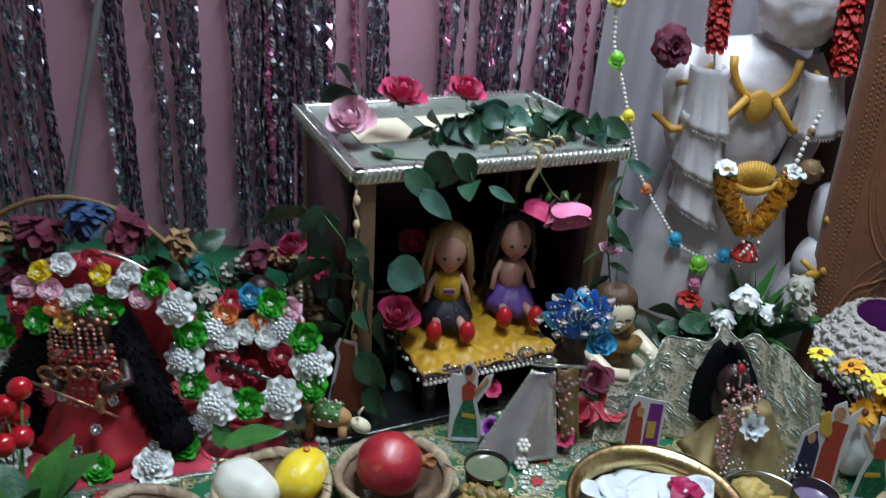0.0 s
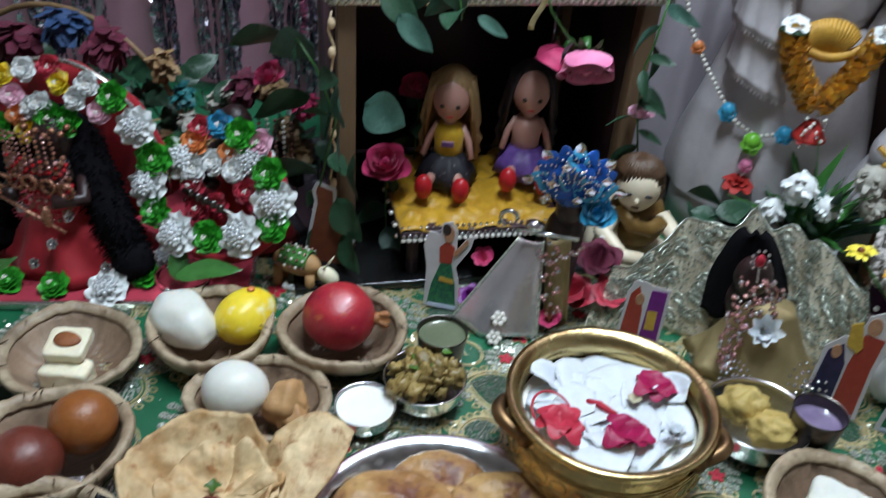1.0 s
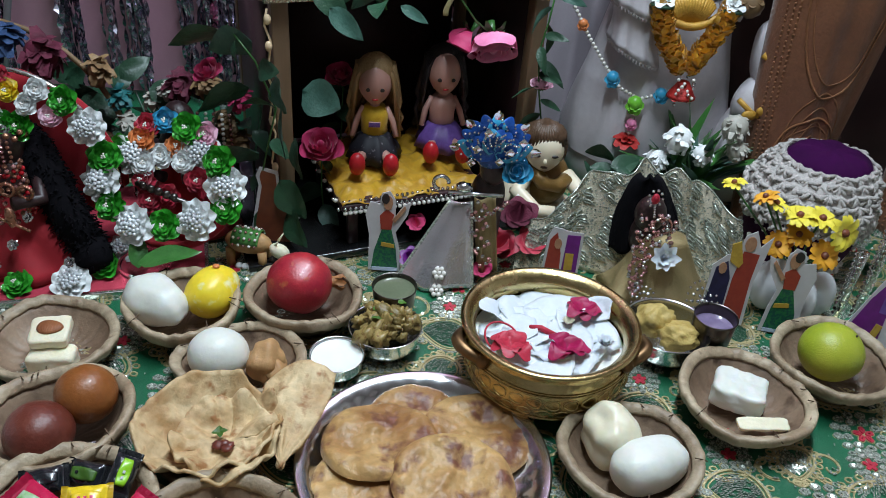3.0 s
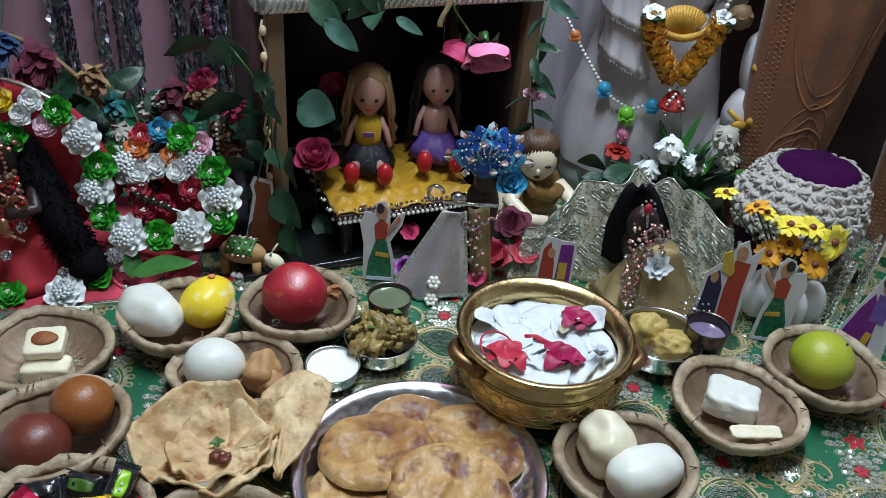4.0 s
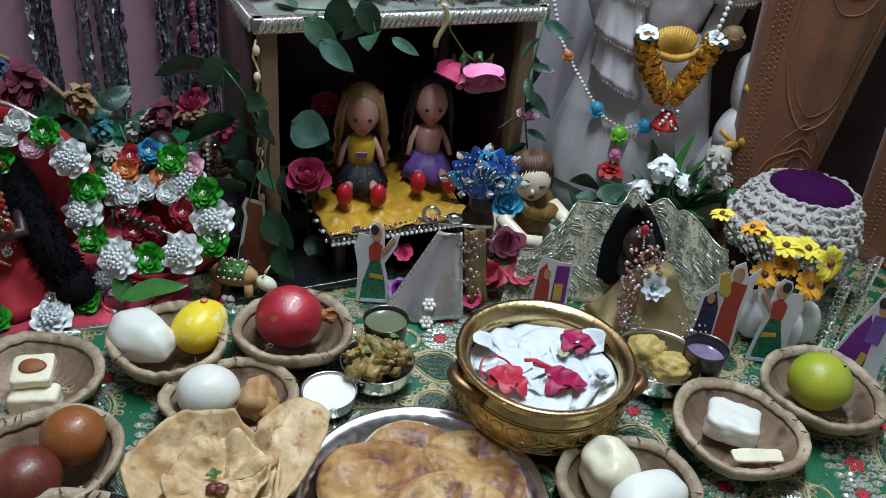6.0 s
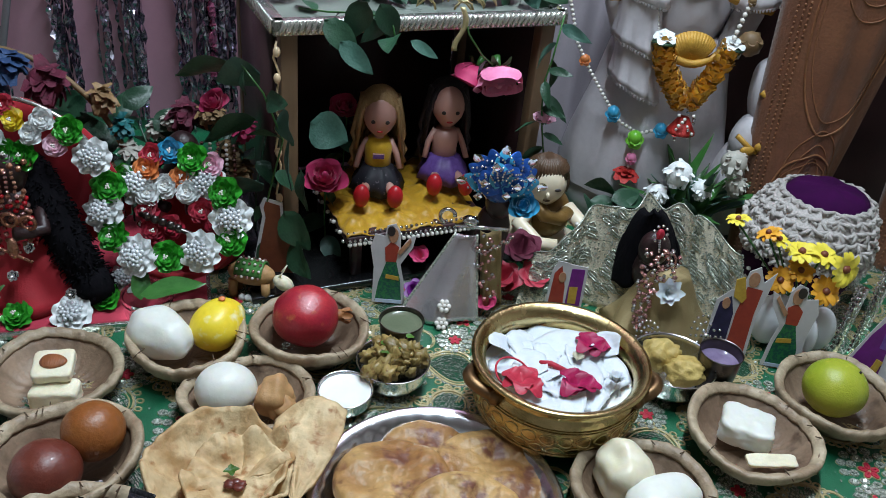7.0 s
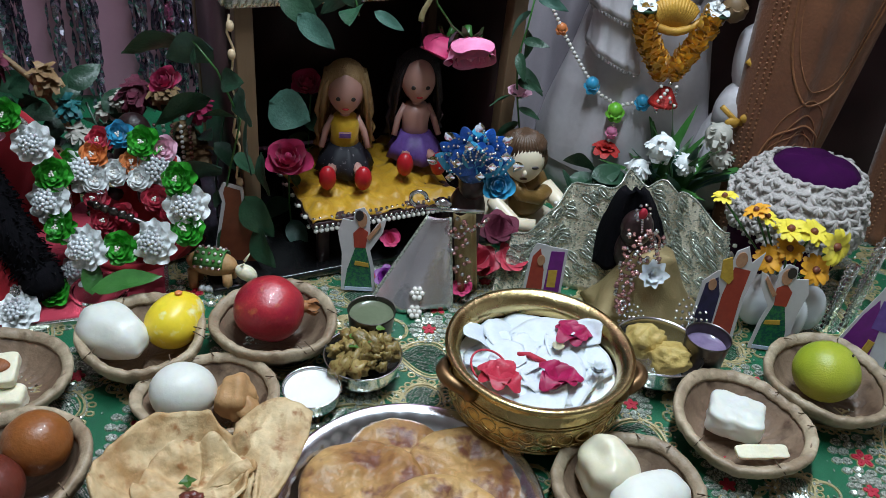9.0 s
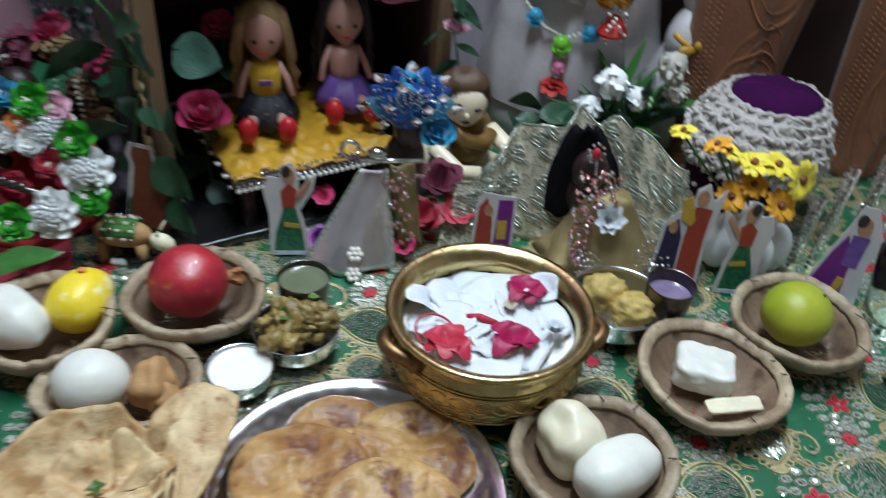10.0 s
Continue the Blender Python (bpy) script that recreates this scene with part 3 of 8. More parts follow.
class Threads:
    """Gathers cords and sequins that lie on the cloth as plain lists, to be joined into one mesh."""
    def __init__(self):
        self.v, self.f = [], []

    def cord(self, pts, r=0.0011, closed=True):
        base, n = len(self.v), len(pts)
        for k, (x, y) in enumerate(pts):
            px, py = pts[k - 1] if (closed or k) else pts[0]
            nx, ny = pts[(k + 1) % n] if (closed or k < n - 1) else pts[-1]
            d = Vector((nx - px, ny - py, 0))
            d = d.normalized() if d.length > 1e-9 else Vector((1, 0, 0))
            s = Vector((-d.y, d.x, 0)) * r * (1 + 0.35 * (k % 2))
            p = on_cloth(x, y, 0.0)
            self.v += [tuple(p + s), tuple(p + 0.7 * s + Vector((0, 0, 1.3 * r))), tuple(p - 0.7 * s + Vector((0, 0, 1.3 * r))), tuple(p - s)]
        for k in range(n if closed else n - 1):
            a, b = base + 4 * k, base + 4 * ((k + 1) % n)
            for j in range(3):
                self.f.append((a + j, b + j, b + j + 1, a + j + 1))

    def disc(self, x, y, r, g):
        p, base = on_cloth(x, y, 0.0016), len(self.v)
        tx, ty = g.uniform(-0.6, 0.6), g.uniform(-0.6, 0.6)
        for i in range(6):
            a = math.pi * i / 3
            cx, cy = r * math.cos(a), r * math.sin(a)
            self.v.append((p.x + cx, p.y + cy, p.z + 0.0008 + tx * cx + ty * cy))
        self.f.append(tuple(range(base, base + 6)))

    def stroke(self, x, y, a, L, w, g):
        """A thin glass bead lying along heading a."""
        p, base = on_cloth(x, y, 0.0014), len(self.v)
        c, q, t = math.cos(a), math.sin(a), g.uniform(-0.25, 0.25)
        for u, v, z in ((-L, 0, 0), (-L, w, 0.6), (L, w, 0.6), (L, 0, 0), (L, -w, -0.4), (-L, -w, -0.4)):
            self.v.append((p.x + c * u - q * v, p.y + q * u + c * v, p.z + z * w + t * u))
        self.f += [(base, base + 3, base + 2, base + 1), (base + 5, base + 4, base + 3, base)]

    def make(self, name, mat, parent, label):
        me = bpy.data.meshes.new("mesh")
        me.from_pydata(self.v, [], self.f)
        me.materials.append(mat)
        ob = new(name, me)
        ob.parent = parent
        return tagged(ob, label, kind="stuff")


gold, sequins, redwork, silverwork = Threads(), Threads(), Threads(), Threads()
g = random.Random(5)


def turned(x, y, a, pts):
    c, s = math.cos(a), math.sin(a)
    return [(x + c * px - s * py, y + s * px + c * py) for px, py in pts]


def paisley(x, y, a, size):
    """A sequin-filled drop inside a doubled gold cord."""
    out = []
    for i in range(44):
        t = 2 * math.pi * i / 44
        w = math.sin(t) * (0.42 - 0.30 * math.cos(t) * 0.8)
        out.append((size * (0.55 * math.cos(t) + 0.15 * math.sin(t) ** 2), size * (w + 0.13 * math.cos(t) ** 2)))
    gold.cord(turned(x, y, a, out), 0.0014)
    silverwork.cord(turned(x, y, a, [(px * 1.07, py * 1.08) for px, py in out]), 0.0009)
    for i in range(0, 44, 2):
        (qx, qy), = turned(x, y, a, [(out[i][0] * 1.22, out[i][1] * 1.24)])
        gold.cord([(qx + 0.0040 * math.cos(t), qy + 0.0034 * math.sin(t)) for t in [k2 * math.pi / 4 for k2 in range(8)]], 0.0010)
    gold.cord(turned(x, y, a, [(px * 0.86, py * 0.84) for px, py in out]), 0.0009)
    step = 0.0042
    k = int(size / step)
    inner = [(px * 0.78, py * 0.76) for px, py in out]
    for i in range(-k, k):
        for j in range(-k, k):
            px, py = i * step + (j % 2) * step / 2, j * step
            inside = False
            for (x1, y1), (x2, y2) in zip(inner, inner[1:] + inner[:1]):
                if (y1 > py) != (y2 > py) and px < (x2 - x1) * (py - y1) / (y2 - y1) + x1:
                    inside = not inside
            if inside and g.random() < 0.85:
                (qx, qy), = turned(x, y, a, [(px, py)])
                lay = a + 0.5 + 0.5 * math.sin(40 * px)
                sequins.stroke(qx, qy, lay + g.uniform(-0.2, 0.2), 0.0030, 0.0008, g)
                sequins.stroke(qx + g.uniform(-0.002, 0.002), qy + 0.0021, lay + g.uniform(-0.2, 0.2), 0.0028, 0.0007, g)


def rosette(x, y, size):
    """A red five-petalled flower within rings of gold loops."""
    for i in range(5):
        a = 2 * math.pi * i / 5 + 0.3
        loop = [(size * (0.20 + 0.17 * math.cos(t)), size * 0.10 * math.sin(t)) for t in [k * math.pi / 5 for k in range(10)]]
        redwork.cord(turned(x, y, a, [(0.62 * (px - 0.2 * size) + 0.2 * size, 0.55 * py) for px, py in loop]), 0.0017)
        gold.cord(turned(x, y, a, loop), 0.0009)
    for ring, n in ((0.56, 9), (0.86, 13)):
        for i in range(n):
            a = 2 * math.pi * i / n + ring
            cx, cy = x + ring * size * math.cos(a), y + ring * size * math.sin(a)
            circ = [(cx + 0.125 * size * math.cos(t), cy + 0.095 * size * math.sin(t)) for t in [k * math.pi / 5 for k in range(10)]]
            silverwork.cord(circ, 0.0016)
            gold.cord([(cx + 1.3 * (px - cx), cy + 1.3 * (py - cy)) for px, py in circ], 0.0006)
            sequins.disc(cx, cy, 0.0022, g)


def scroll(x, y, a, size):
    pts = [(size * (0.05 + 0.12 * t) * math.cos(1.4 * t), size * (0.05 + 0.12 * t) * math.sin(1.4 * t)) for t in [0.2 * k for k in range(28)]]
    gold.cord(turned(x, y, a, pts), 0.0011, False)
    gold.cord(turned(x, y, a, [(1.12 * px, 1.12 * py) for px, py in pts]), 0.0008, False)
    for px, py in turned(x, y, a, pts[6::2]):
        sequins.disc(px + g.uniform(-0.004, 0.004), py + g.uniform(-0.004, 0.004), 0.0018, g)


for i in range(-4, 8):
    for j in range(0, 8):
        x, y = -0.06 + 0.155 * i + 0.077 * (j % 2), 0.285 + 0.112 * j
        rosette(x + 0.012, y - 0.005, 0.036)
        paisley(x + 0.074, y + 0.012, 0.6 + 1.1 * ((i + j) % 3), 0.062)
        scroll(x + 0.03, y + 0.055, g.uniform(0, 6.3), 0.036)
        scroll(x - 0.035, y + 0.05, g.uniform(0, 6.3), 0.026)
        paisley(x - 0.008, y + 0.058, 2.2 + 1.1 * ((i + 2 * j) % 3), 0.044)
        rosette(x + 0.078, y + 0.062, 0.024)
# wandering chains of little loops between the motifs
for j in range(9):
    for k in range(210):
        x = -0.62 + 0.0072 * k
        y = 0.33 + 0.112 * j + 0.019 * math.sin(k * 0.34 + 1.7 * j)
        slope = math.atan(0.9 * math.cos(k * 0.34 + 1.7 * j))
        (gold if k % 3 else silverwork).cord(turned(x, y, slope, [(0.0042 * math.cos(t), 0.0026 * math.sin(t)) for t in [k2 * math.pi / 4 for k2 in range(8)]]), 0.0010)
for k in range(2400):
    j = g.randint(0, 8)
    x = g.uniform(-0.6, 0.9)
    sequins.disc(x, 0.33 + 0.112 * j + g.gauss(0, 0.026), g.uniform(0.0010, 0.0018), g)
gold.make("gold_embroidery", M_GOLD, cloth, "gold thread embroidery")
silverwork.make("silver_embroidery", M_SEQUIN, cloth, "silver loops")
sequins.make("sequin_work", M_SEQUIN, cloth, "silver sequin work")
redwork.make("red_embroidery", M_REDTHREAD, cloth, "red stitched flowers")


# ---- dishes ----
def leaf_bowl(x, y, r, h, seed, squash=1.0, rz=0.0, tilt=0.0, label="brown bowl pressed from dried leaves, with a folded rim"):
    g = random.Random(seed)
    ph = [g.uniform(0, 6.3) for _ in range(6)]

    def warp(a, k):
        f = 1 + 0.020 * math.sin(2 * a + ph[0]) + 0.007 * math.sin(5 * a + ph[1]) + 0.003 * math.sin(17 * a + ph[2])
        dz = 0.0032 * math.sin(2 * a + ph[3]) + 0.0012 * math.sin(5 * a + ph[4]) + 0.0005 * math.sin(23 * a + ph[5])
        return f, dz * min(1, k / 4)

    def pleat(a, k):
        f, dz = warp(a, k)
        c, q = math.cos(a), math.sin(a)
        fold = 0.016 * noise.noise(Vector((7 * c, 7 * q, seed))) + 0.010 * noise.noise(Vector((22 * c, 22 * q, seed + 3)))
        return f * (1 + fold * (1 if 1 < k < 9 else 0)), dz
    top = thing("leaf_bowl", pose(x, y, cloth_z(x, y), tilt, 0, rz) @ Matrix.Diagonal((1, squash, 1, 1)), label, "bowl", "leaf bowls on the altar cloth")
    top.matrix_basis = pose(x, y, cloth_z(x, y) + 0.001, tilt, 0, rz)
    bm = bmesh.new()
    q = Matrix.Diagonal((1, squash, 1, 1))
    lathe(bm, [(0, 0.0), (0.50 * r, 0.0), (0.62 * r, 0.10 * h), (0.80 * r, 0.52 * h), (0.93 * r, 0.90 * h), (0.955 * r, 0.97 * h), (0.90 * r, 0.95 * h),
               (0.78 * r, 0.56 * h), (0.60 * r, 0.16 * h), (0.46 * r, 0.08 * h), (0.0, 0.075 * h)], 144, 0, pleat, q)
    part("body", bm, M_LEAFBOWL, top, "veined leaf wall")
    bm = bmesh.new()

    def lip(a, k):
        f, dz = warp(a, 5)
        c, q = math.cos(a), math.sin(a)
        return (f + 0.007 * noise.noise(Vector((6 * c, 6 * q, seed + k * 0.3))) + 0.004 * noise.noise(Vector((19 * c, 19 * q, seed))),
                dz + 0.0014 * noise.noise(Vector((9 * c, 9 * q, seed + 7))) + 0.0007 * noise.noise(Vector((26 * c, 26 * q, seed + k))))
    lathe(bm, [(0.935 * r, 0.60 * h), (0.975 * r, 0.72 * h), (1.0 * r, 0.88 * h), (0.992 * r, 0.965 * h), (0.965 * r, 1.0 * h), (0.925 * r, 0.992 * h), (0.875 * r, 0.945 * h), (0.835 * r, 0.86 * h),
               (0.825 * r, 0.79 * h), (0.85 * r, 0.76 * h)], 144, 0, lip, q)
    part("rim", bm, M_LEAFRIM, top, "folded leaf rim")
    for k in range(g.randint(4, 6)):
        a = g.uniform(0, 6.3)
        f, dz = warp(a, 5)
        c = Vector((0.93 * r * f * math.cos(a), 0.93 * r * f * math.sin(a) * squash, 1.008 * h + dz))
        tdir = Vector((math.cos(a), math.sin(a), -0.35))
        tdir.rotate(Euler((0, 0, g.uniform(-0.6, 0.6))))
        bm = bmesh.new()
        tube(bm, [c - tdir * 0.007, c, c + tdir * 0.008 + Vector((0, 0, -0.001))], 0.0007, 5)
        part("stitch", bm, M_TWIG, top, "twig pin")
    return top


leaf_bowl(-0.277, 0.645, 0.074, 0.036, 11)
leaf_bowl(-0.150, 0.716, 0.070, 0.046, 12)
leaf_bowl(-0.010, 0.750, 0.072, 0.046, 13)
leaf_bowl(-0.062, 0.634, 0.075, 0.036, 14, 0.84)
leaf_bowl(-0.213, 0.516, 0.074, 0.050, 15)
leaf_bowl(-0.158, 0.404, 0.081, 0.050, 16)
leaf_bowl(-0.018, 0.383, 0.078, 0.052, 17)
leaf_bowl(0.362, 0.533, 0.074, 0.040, 18)
leaf_bowl(0.509, 0.630, 0.076, 0.040, 19)
leaf_bowl(0.634, 0.702, 0.075, 0.042, 20)

# steel plate with a fluted well
thali = thing("steel_plate", pose(0.153, 0.515, 0.001), "round stainless steel plate with a fluted rim", "plate")
bm = bmesh.new()
R = 0.129
lathe(bm, [(0, 0.003), (0.096, 0.003), (0.104, 0.006), (0.112, 0.013), (0.118, 0.0185), (0.1225, 0.020), (0.127, 0.0215), (R, 0.0215), (R + 0.0012, 0.020), (R, 0.0185),
           (0.122, 0.017), (0.112, 0.010), (0.100, 0.002), (0.094, 0.0), (0, 0.0)], 180, 0,
      lambda a, k: (1 + (0.018 * abs(math.cos(18 * a)) if 2 <= k <= 3 else 0), 0))
part("dish", bm, M_STEEL, thali)


def puri(x, y, z, r, seed, rx=0.0, ry=0.0):
    """A puffed disc: thin browned edge, blistered and dimpled top."""
    g = random.Random(seed)
    bm = bmesh.new()
    sx, sy = g.uniform(0.97, 1.05), g.uniform(0.94, 1.01)

    def outline(a):
        return 1 + 0.025 * math.sin(2 * a + seed) + 0.015 * math.sin(3 * a + 2 * seed) + 0.008 * math.sin(9 * a + seed)

    def top(u, v):
        a, s = 2 * math.pi * u, v
        rr = r * s * outline(a)
        px, py = rr * math.cos(a) * sx, rr * math.sin(a) * sy
        edge = math.sqrt(max(0.0, 1 - s ** 9))
        n1 = noise.noise(Vector((px * 34, py * 34, seed))) * 0.0068 + noise.noise(Vector((px * 95, py * 95, seed + 5))) * 0.0021 + noise.noise(Vector((px * 230, py * 230, seed + 2))) * 0.0006 + max(0, noise.noise(Vector((px * 60, py * 60, seed + 9))) - 0.25) * 0.010
        return Vector((px, py, 0.0040 + (0.0062 + n1 + 0.0030 * s) * edge))

    def low(u, v):
        a, s = 2 * math.pi * (1 - u), v
        rr = r * s * outline(a)
        return Vector((rr * math.cos(a) * sx, rr * math.sin(a) * sy, 0.0035 - 0.0035 * math.sqrt(max(0.0, 1 - s ** 7))))
    sheet(bm, top, 72, 22)
    sheet(bm, low, 72, 6)
    bmesh.ops.remove_doubles(bm, verts=bm.verts[:], dist=0.00003)
    return single("puri", bm, M_PURI, pose(x, y, z, rx, ry, 0), "golden-brown fried flat bread with dark blisters", "bread", "fried breads on the plate")


puri(0.102, 0.480, 0.0045, 0.060, 3)
puri(0.140, 0.572, 0.0045, 0.056, 5, 2)
puri(0.208, 0.560, 0.0095, 0.059, 6, 2, 4)
puri(0.106, 0.535, 0.0165, 0.060, 7, -3, -3)
puri(0.184, 0.484, 0.0190, 0.061, 9, 9, 3)

# rotis crumpled into a leaf bowl, one folded beside
leaf_bowl(-0.062, 0.515, 0.058, 0.030, 21)


def crumpled(x, y, z, r, cup, seed, rz=0.0, rough=1.0, label="pale flat bread pressed into a crumpled cup", squash=1.0):
    """A soft bread with creases and a ruffled, turned-up edge."""
    bm = bmesh.new()

    def at(u, v):
        a, s = 2 * math.pi * u, v
        ca, sa = math.cos(a), math.sin(a)
        k = 1 + 0.09 * noise.noise(Vector((ca * 1.3, sa * 1.3, seed))) + 0.05 * noise.noise(Vector((ca * 4, sa * 4, seed)))
        px, py = r * k * s * ca, r * k * s * sa * squash
        q = Vector((px * 24, py * 24, seed))
        crease = (0.5 - abs(noise.noise(q))) * 0.017 + (0.4 - abs(noise.noise(q * 2.3))) * 0.006
        ruffle = 0.006 * noise.noise(Vector((ca * 3.4, sa * 3.4, seed + 7))) * s * s
        return Vector((px, py, cup * s ** 2.4 + rough * crease * (0.45 + 0.55 * s) + 1.6 * rough * ruffle))
    sheet(bm, at, 120, 30, 0, 0.0032)
    bmesh.ops.remove_doubles(bm, verts=bm.verts[:], dist=0.00002)
    return single("roti", bm, M_ROTI, pose(x, y, z, 0, 0, rz), label, "bread", "flat breads in the leaf bowl")


crumpled(-0.060, 0.512, 0.012, 0.071, 0.040, 2.3, 0, 1.25, squash=0.94)
crumpled(-0.040, 0.498, 0.032, 0.053, 0.012, 6.1, 20, 1.6, "smaller flat bread crumpled on top of another")
bm = bmesh.new()
TIP, TL, TR = Vector((0.016, 0.478, 0.036)), Vector((-0.020, 0.580, 0.048)), Vector((0.054, 0.590, 0.058))


def fold_at(u, v):
    p = TIP.lerp(TL.lerp(TR, u), v ** 0.9)
    p.x += 0.010 * math.sin(math.pi * v) * (1 if u > 0.5 else -1) * abs(2 * u - 1)
    p.z += 0.016 * math.sin(math.pi * u) * v + 0.007 * noise.noise(Vector((u * 3, v * 4, 2.0))) * v + 0.003 * noise.noise(Vector((u * 9, v * 9, 5.0)))
    p.y += 0.010 * math.sin(math.pi * u) * v
    return p


sheet(bm, fold_at, 24, 24, 0, 0.004)
single("folded_roti", bm, M_ROTI, Matrix.Identity(4), "pale flat bread folded into a quarter", "bread", "flat breads in the leaf bowl")
bm = bmesh.new()
for k in range(4):
    leaf(bm, pose(0, 0, 0.001, 0, -12, 90 * k + 20), 0.008, 0.0065, 0.1)
single("coriander_leaf", bm, M_HERB, pose(-0.048, 0.505, 0.048), "small green coriander leaf on the bread", "leaf")
bm = bmesh.new()
for k in range(5):
    ball(bm, place(rnd(-0.009, 0.009), rnd(-0.005, 0.006), rnd(0, 0.002), 0.006, 0.0045, 0.0028), 8, 6, 0, 0.4, 2, k)
single("pickle", bm, M_JAMUNDARK, pose(-0.042, 0.488, 0.046), "dark reddish spoon of pickle on the bread", "pickle")

# brass pot
pot = thing("brass_pot", pose(0.284, 0.668, 0.001), "polished brass cooking pot holding white and rose petals", "pot")
bm = bmesh.new()
lathe(bm, [(0, 0.0), (0.058, 0.0), (0.072, 0.006), (0.090, 0.024), (0.0965, 0.042), (0.095, 0.058), (0.089, 0.071), (0.0865, 0.076), (0.090, 0.081), (0.099, 0.086), (0.1015, 0.089),
           (0.1005, 0.092), (0.096, 0.0925), (0.089, 0.088), (0.0845, 0.081), (0.0835, 0.076), (0.086, 0.069), (0.090, 0.056), (0.090, 0.040), (0.078, 0.02), (0.055, 0.006), (0, 0.005)], 110)
part("vessel", bm, M_BRASS, pot)
for row, (z0, r0) in enumerate(((0.036, 0.0953), (0.050, 0.0962))):
    for k in range(30):
        a0 = 2 * math.pi * (k + 0.5 * row) / 30
        bm = bmesh.new()
        loop = []
        for t in [2 * math.pi * i / 12 for i in range(12)]:
            a, z = a0 + 0.085 * math.cos(t), z0 + 0.0062 * math.sin(t) * (1 + 0.3 * math.cos(t))
            rr = float(np.interp(z, (0.024, 0.042, 0.058, 0.071), (0.090, 0.0965, 0.095, 0.089))) - 0.0002
            loop.append((rr * math.cos(a), rr * math.sin(a), z))
        tube(bm, loop, 0.0013, 5, 0, 1.0, True)
        part("chased_loop", bm, M_BRASS, pot)
for z0, r0 in ((0.0245, 0.0902), (0.0265, 0.0912), (0.0600, 0.0946), (0.0625, 0.0936)):
    bm = bmesh.new()
    tube(bm, [(r0 * math.cos(2 * math.pi * k / 72), r0 * math.sin(2 * math.pi * k / 72), z0) for k in range(72)], 0.0011, 5, 0, 1.0, True)
    part("chased_ring", bm, M_BRASS, pot)
for side in (200, -12):
    bm = bmesh.new()
    a = math.radians(side)
    c = Vector((0.090 * math.cos(a), 0.090 * math.sin(a), 0.070))
    o = Vector((math.cos(a), math.sin(a), 0))
    t = Vector((-math.sin(a), math.cos(a), 0))
    tube(bm, [c + t * s * 0.026 + o * (0.021 * (1 - (s * s)) - 0.002) + Vector((0, 0, 0.008 * (1 - s * s))) for s in [k / 6 - 1 for k in range(13)]], 0.0072, 9)
    for s in (-1, 1):
        ball(bm, place(*(c + t * s * 0.026), 0.008, 0.008, 0.010), 10, 8)
    part("handle", bm, M_BRASSDARK, pot, "tarnished lug handle")

fill = thing("petal_water", pose(0.284, 0.668, 0.062), "white petals floating on milk in the pot", "petals")
bm = bmesh.new()
lathe(bm, [(0, 0.0), (0.06, 0.0005), (0.0868, 0.0)], 48)
part("milk", bm, M_MILK, fill)
bm = bmesh.new()


def flat_petal(bm, m, L, W, wave, seed):
    def at(u, v):
        s = 2 * v - 1
        w = W * math.sin(math.pi * (0.14 + 0.72 * u)) ** 0.7
        return m @ Vector((L * (u - 0.5), w * s * 0.5, 0.0035 + 0.004 * (s * s - 0.3) * math.sin(3 * u + seed) + wave * math.sin(4 * u + seed + 2 * s) + 0.002 * noise.noise(Vector((u * 5, s * 4, seed)))))
    sheet(bm, at, 14, 10, 0, 0.0003)


ME_PET = []
for k in range(4):
    bm2 = bmesh.new()
    flat_petal(bm2, Matrix.Identity(4), 0.060 + 0.006 * k, 0.050 + 0.004 * k, 0.0038, k * 1.7)
    ME_PET.append(finish(bm2, M_WHITEPETAL))
bm.free()
g = random.Random(8)
for k in range(22):
    a, d = k * 2.4, 0.052 * math.sqrt((k + 0.3) / 22)
    piece("white_petal", ME_PET[k % 4], fill, pose(d * math.cos(a), d * math.sin(a), 0.002 + 0.0012 * (k % 6), g.uniform(-9, 9), g.uniform(-9, 9), g.uniform(0, 360)))
piece("white_petal", ME_PET[1], fill, place(0.058, 0.042, 0.016, 0.62, 0.7, 0.9, 28, -24, -35))
piece("white_petal", ME_PET[2], fill, place(-0.062, 0.030, 0.012, 0.6, 0.7, 0.9, 20, 26, 60))
for (px, py, s, sd) in ((0.042, 0.034, 0.026, 1), (0.016, -0.036, 0.027, 2), (-0.046, -0.040, 0.027, 3)):
    bm = bmesh.new()
    for k in range(7):
        petal(bm, pose(0, 0, 0.003 + 0.001 * k, 0, -rnd(5, 35), 51 * k + rnd(-20, 20)), s * rnd(0.75, 1.05), s * 0.95, 0.3, 0.8, 0, 5, 4)
    part("rose_petal_cluster", bm, M_MAGENTA if sd < 3 else M_REDPETAL, fill, "crumpled rose petals", pose(px, py, 0.010))
bm = bmesh.new()
for k in range(26):
    petal(bm, pose(0, 0, 0.002 + 0.0002 * k, 0, -20 - k, 47 * k), 0.016 - 0.0003 * k, 0.006, 0.3, 0.2, 0, 4, 3)
part("white_blossom", bm, M_WHITEPETAL, fill, "small many-petalled white blossom", pose(0.060, -0.022, 0.012))
bm = bmesh.new()
for k in range(14):
    petal(bm, pose(0, 0, 0.002, 0, -35, 27 * k), 0.011, 0.004, 0.3, 0.1, 0, 4, 3)
part("pale_stamens", bm, M_SWEET, fill, "pale pink-tipped stamens", pose(0.022, 0.012, 0.012))
bm = bmesh.new()
tube(bm, [(-0.058 + 0.022 * math.cos(t) * (1 - 0.1 * t), -0.020 + 0.018 * math.sin(t), 0.016 + 0.006 * math.sin(t)) for t in [0.25 * k for k in range(17)]], 0.0012, 6)
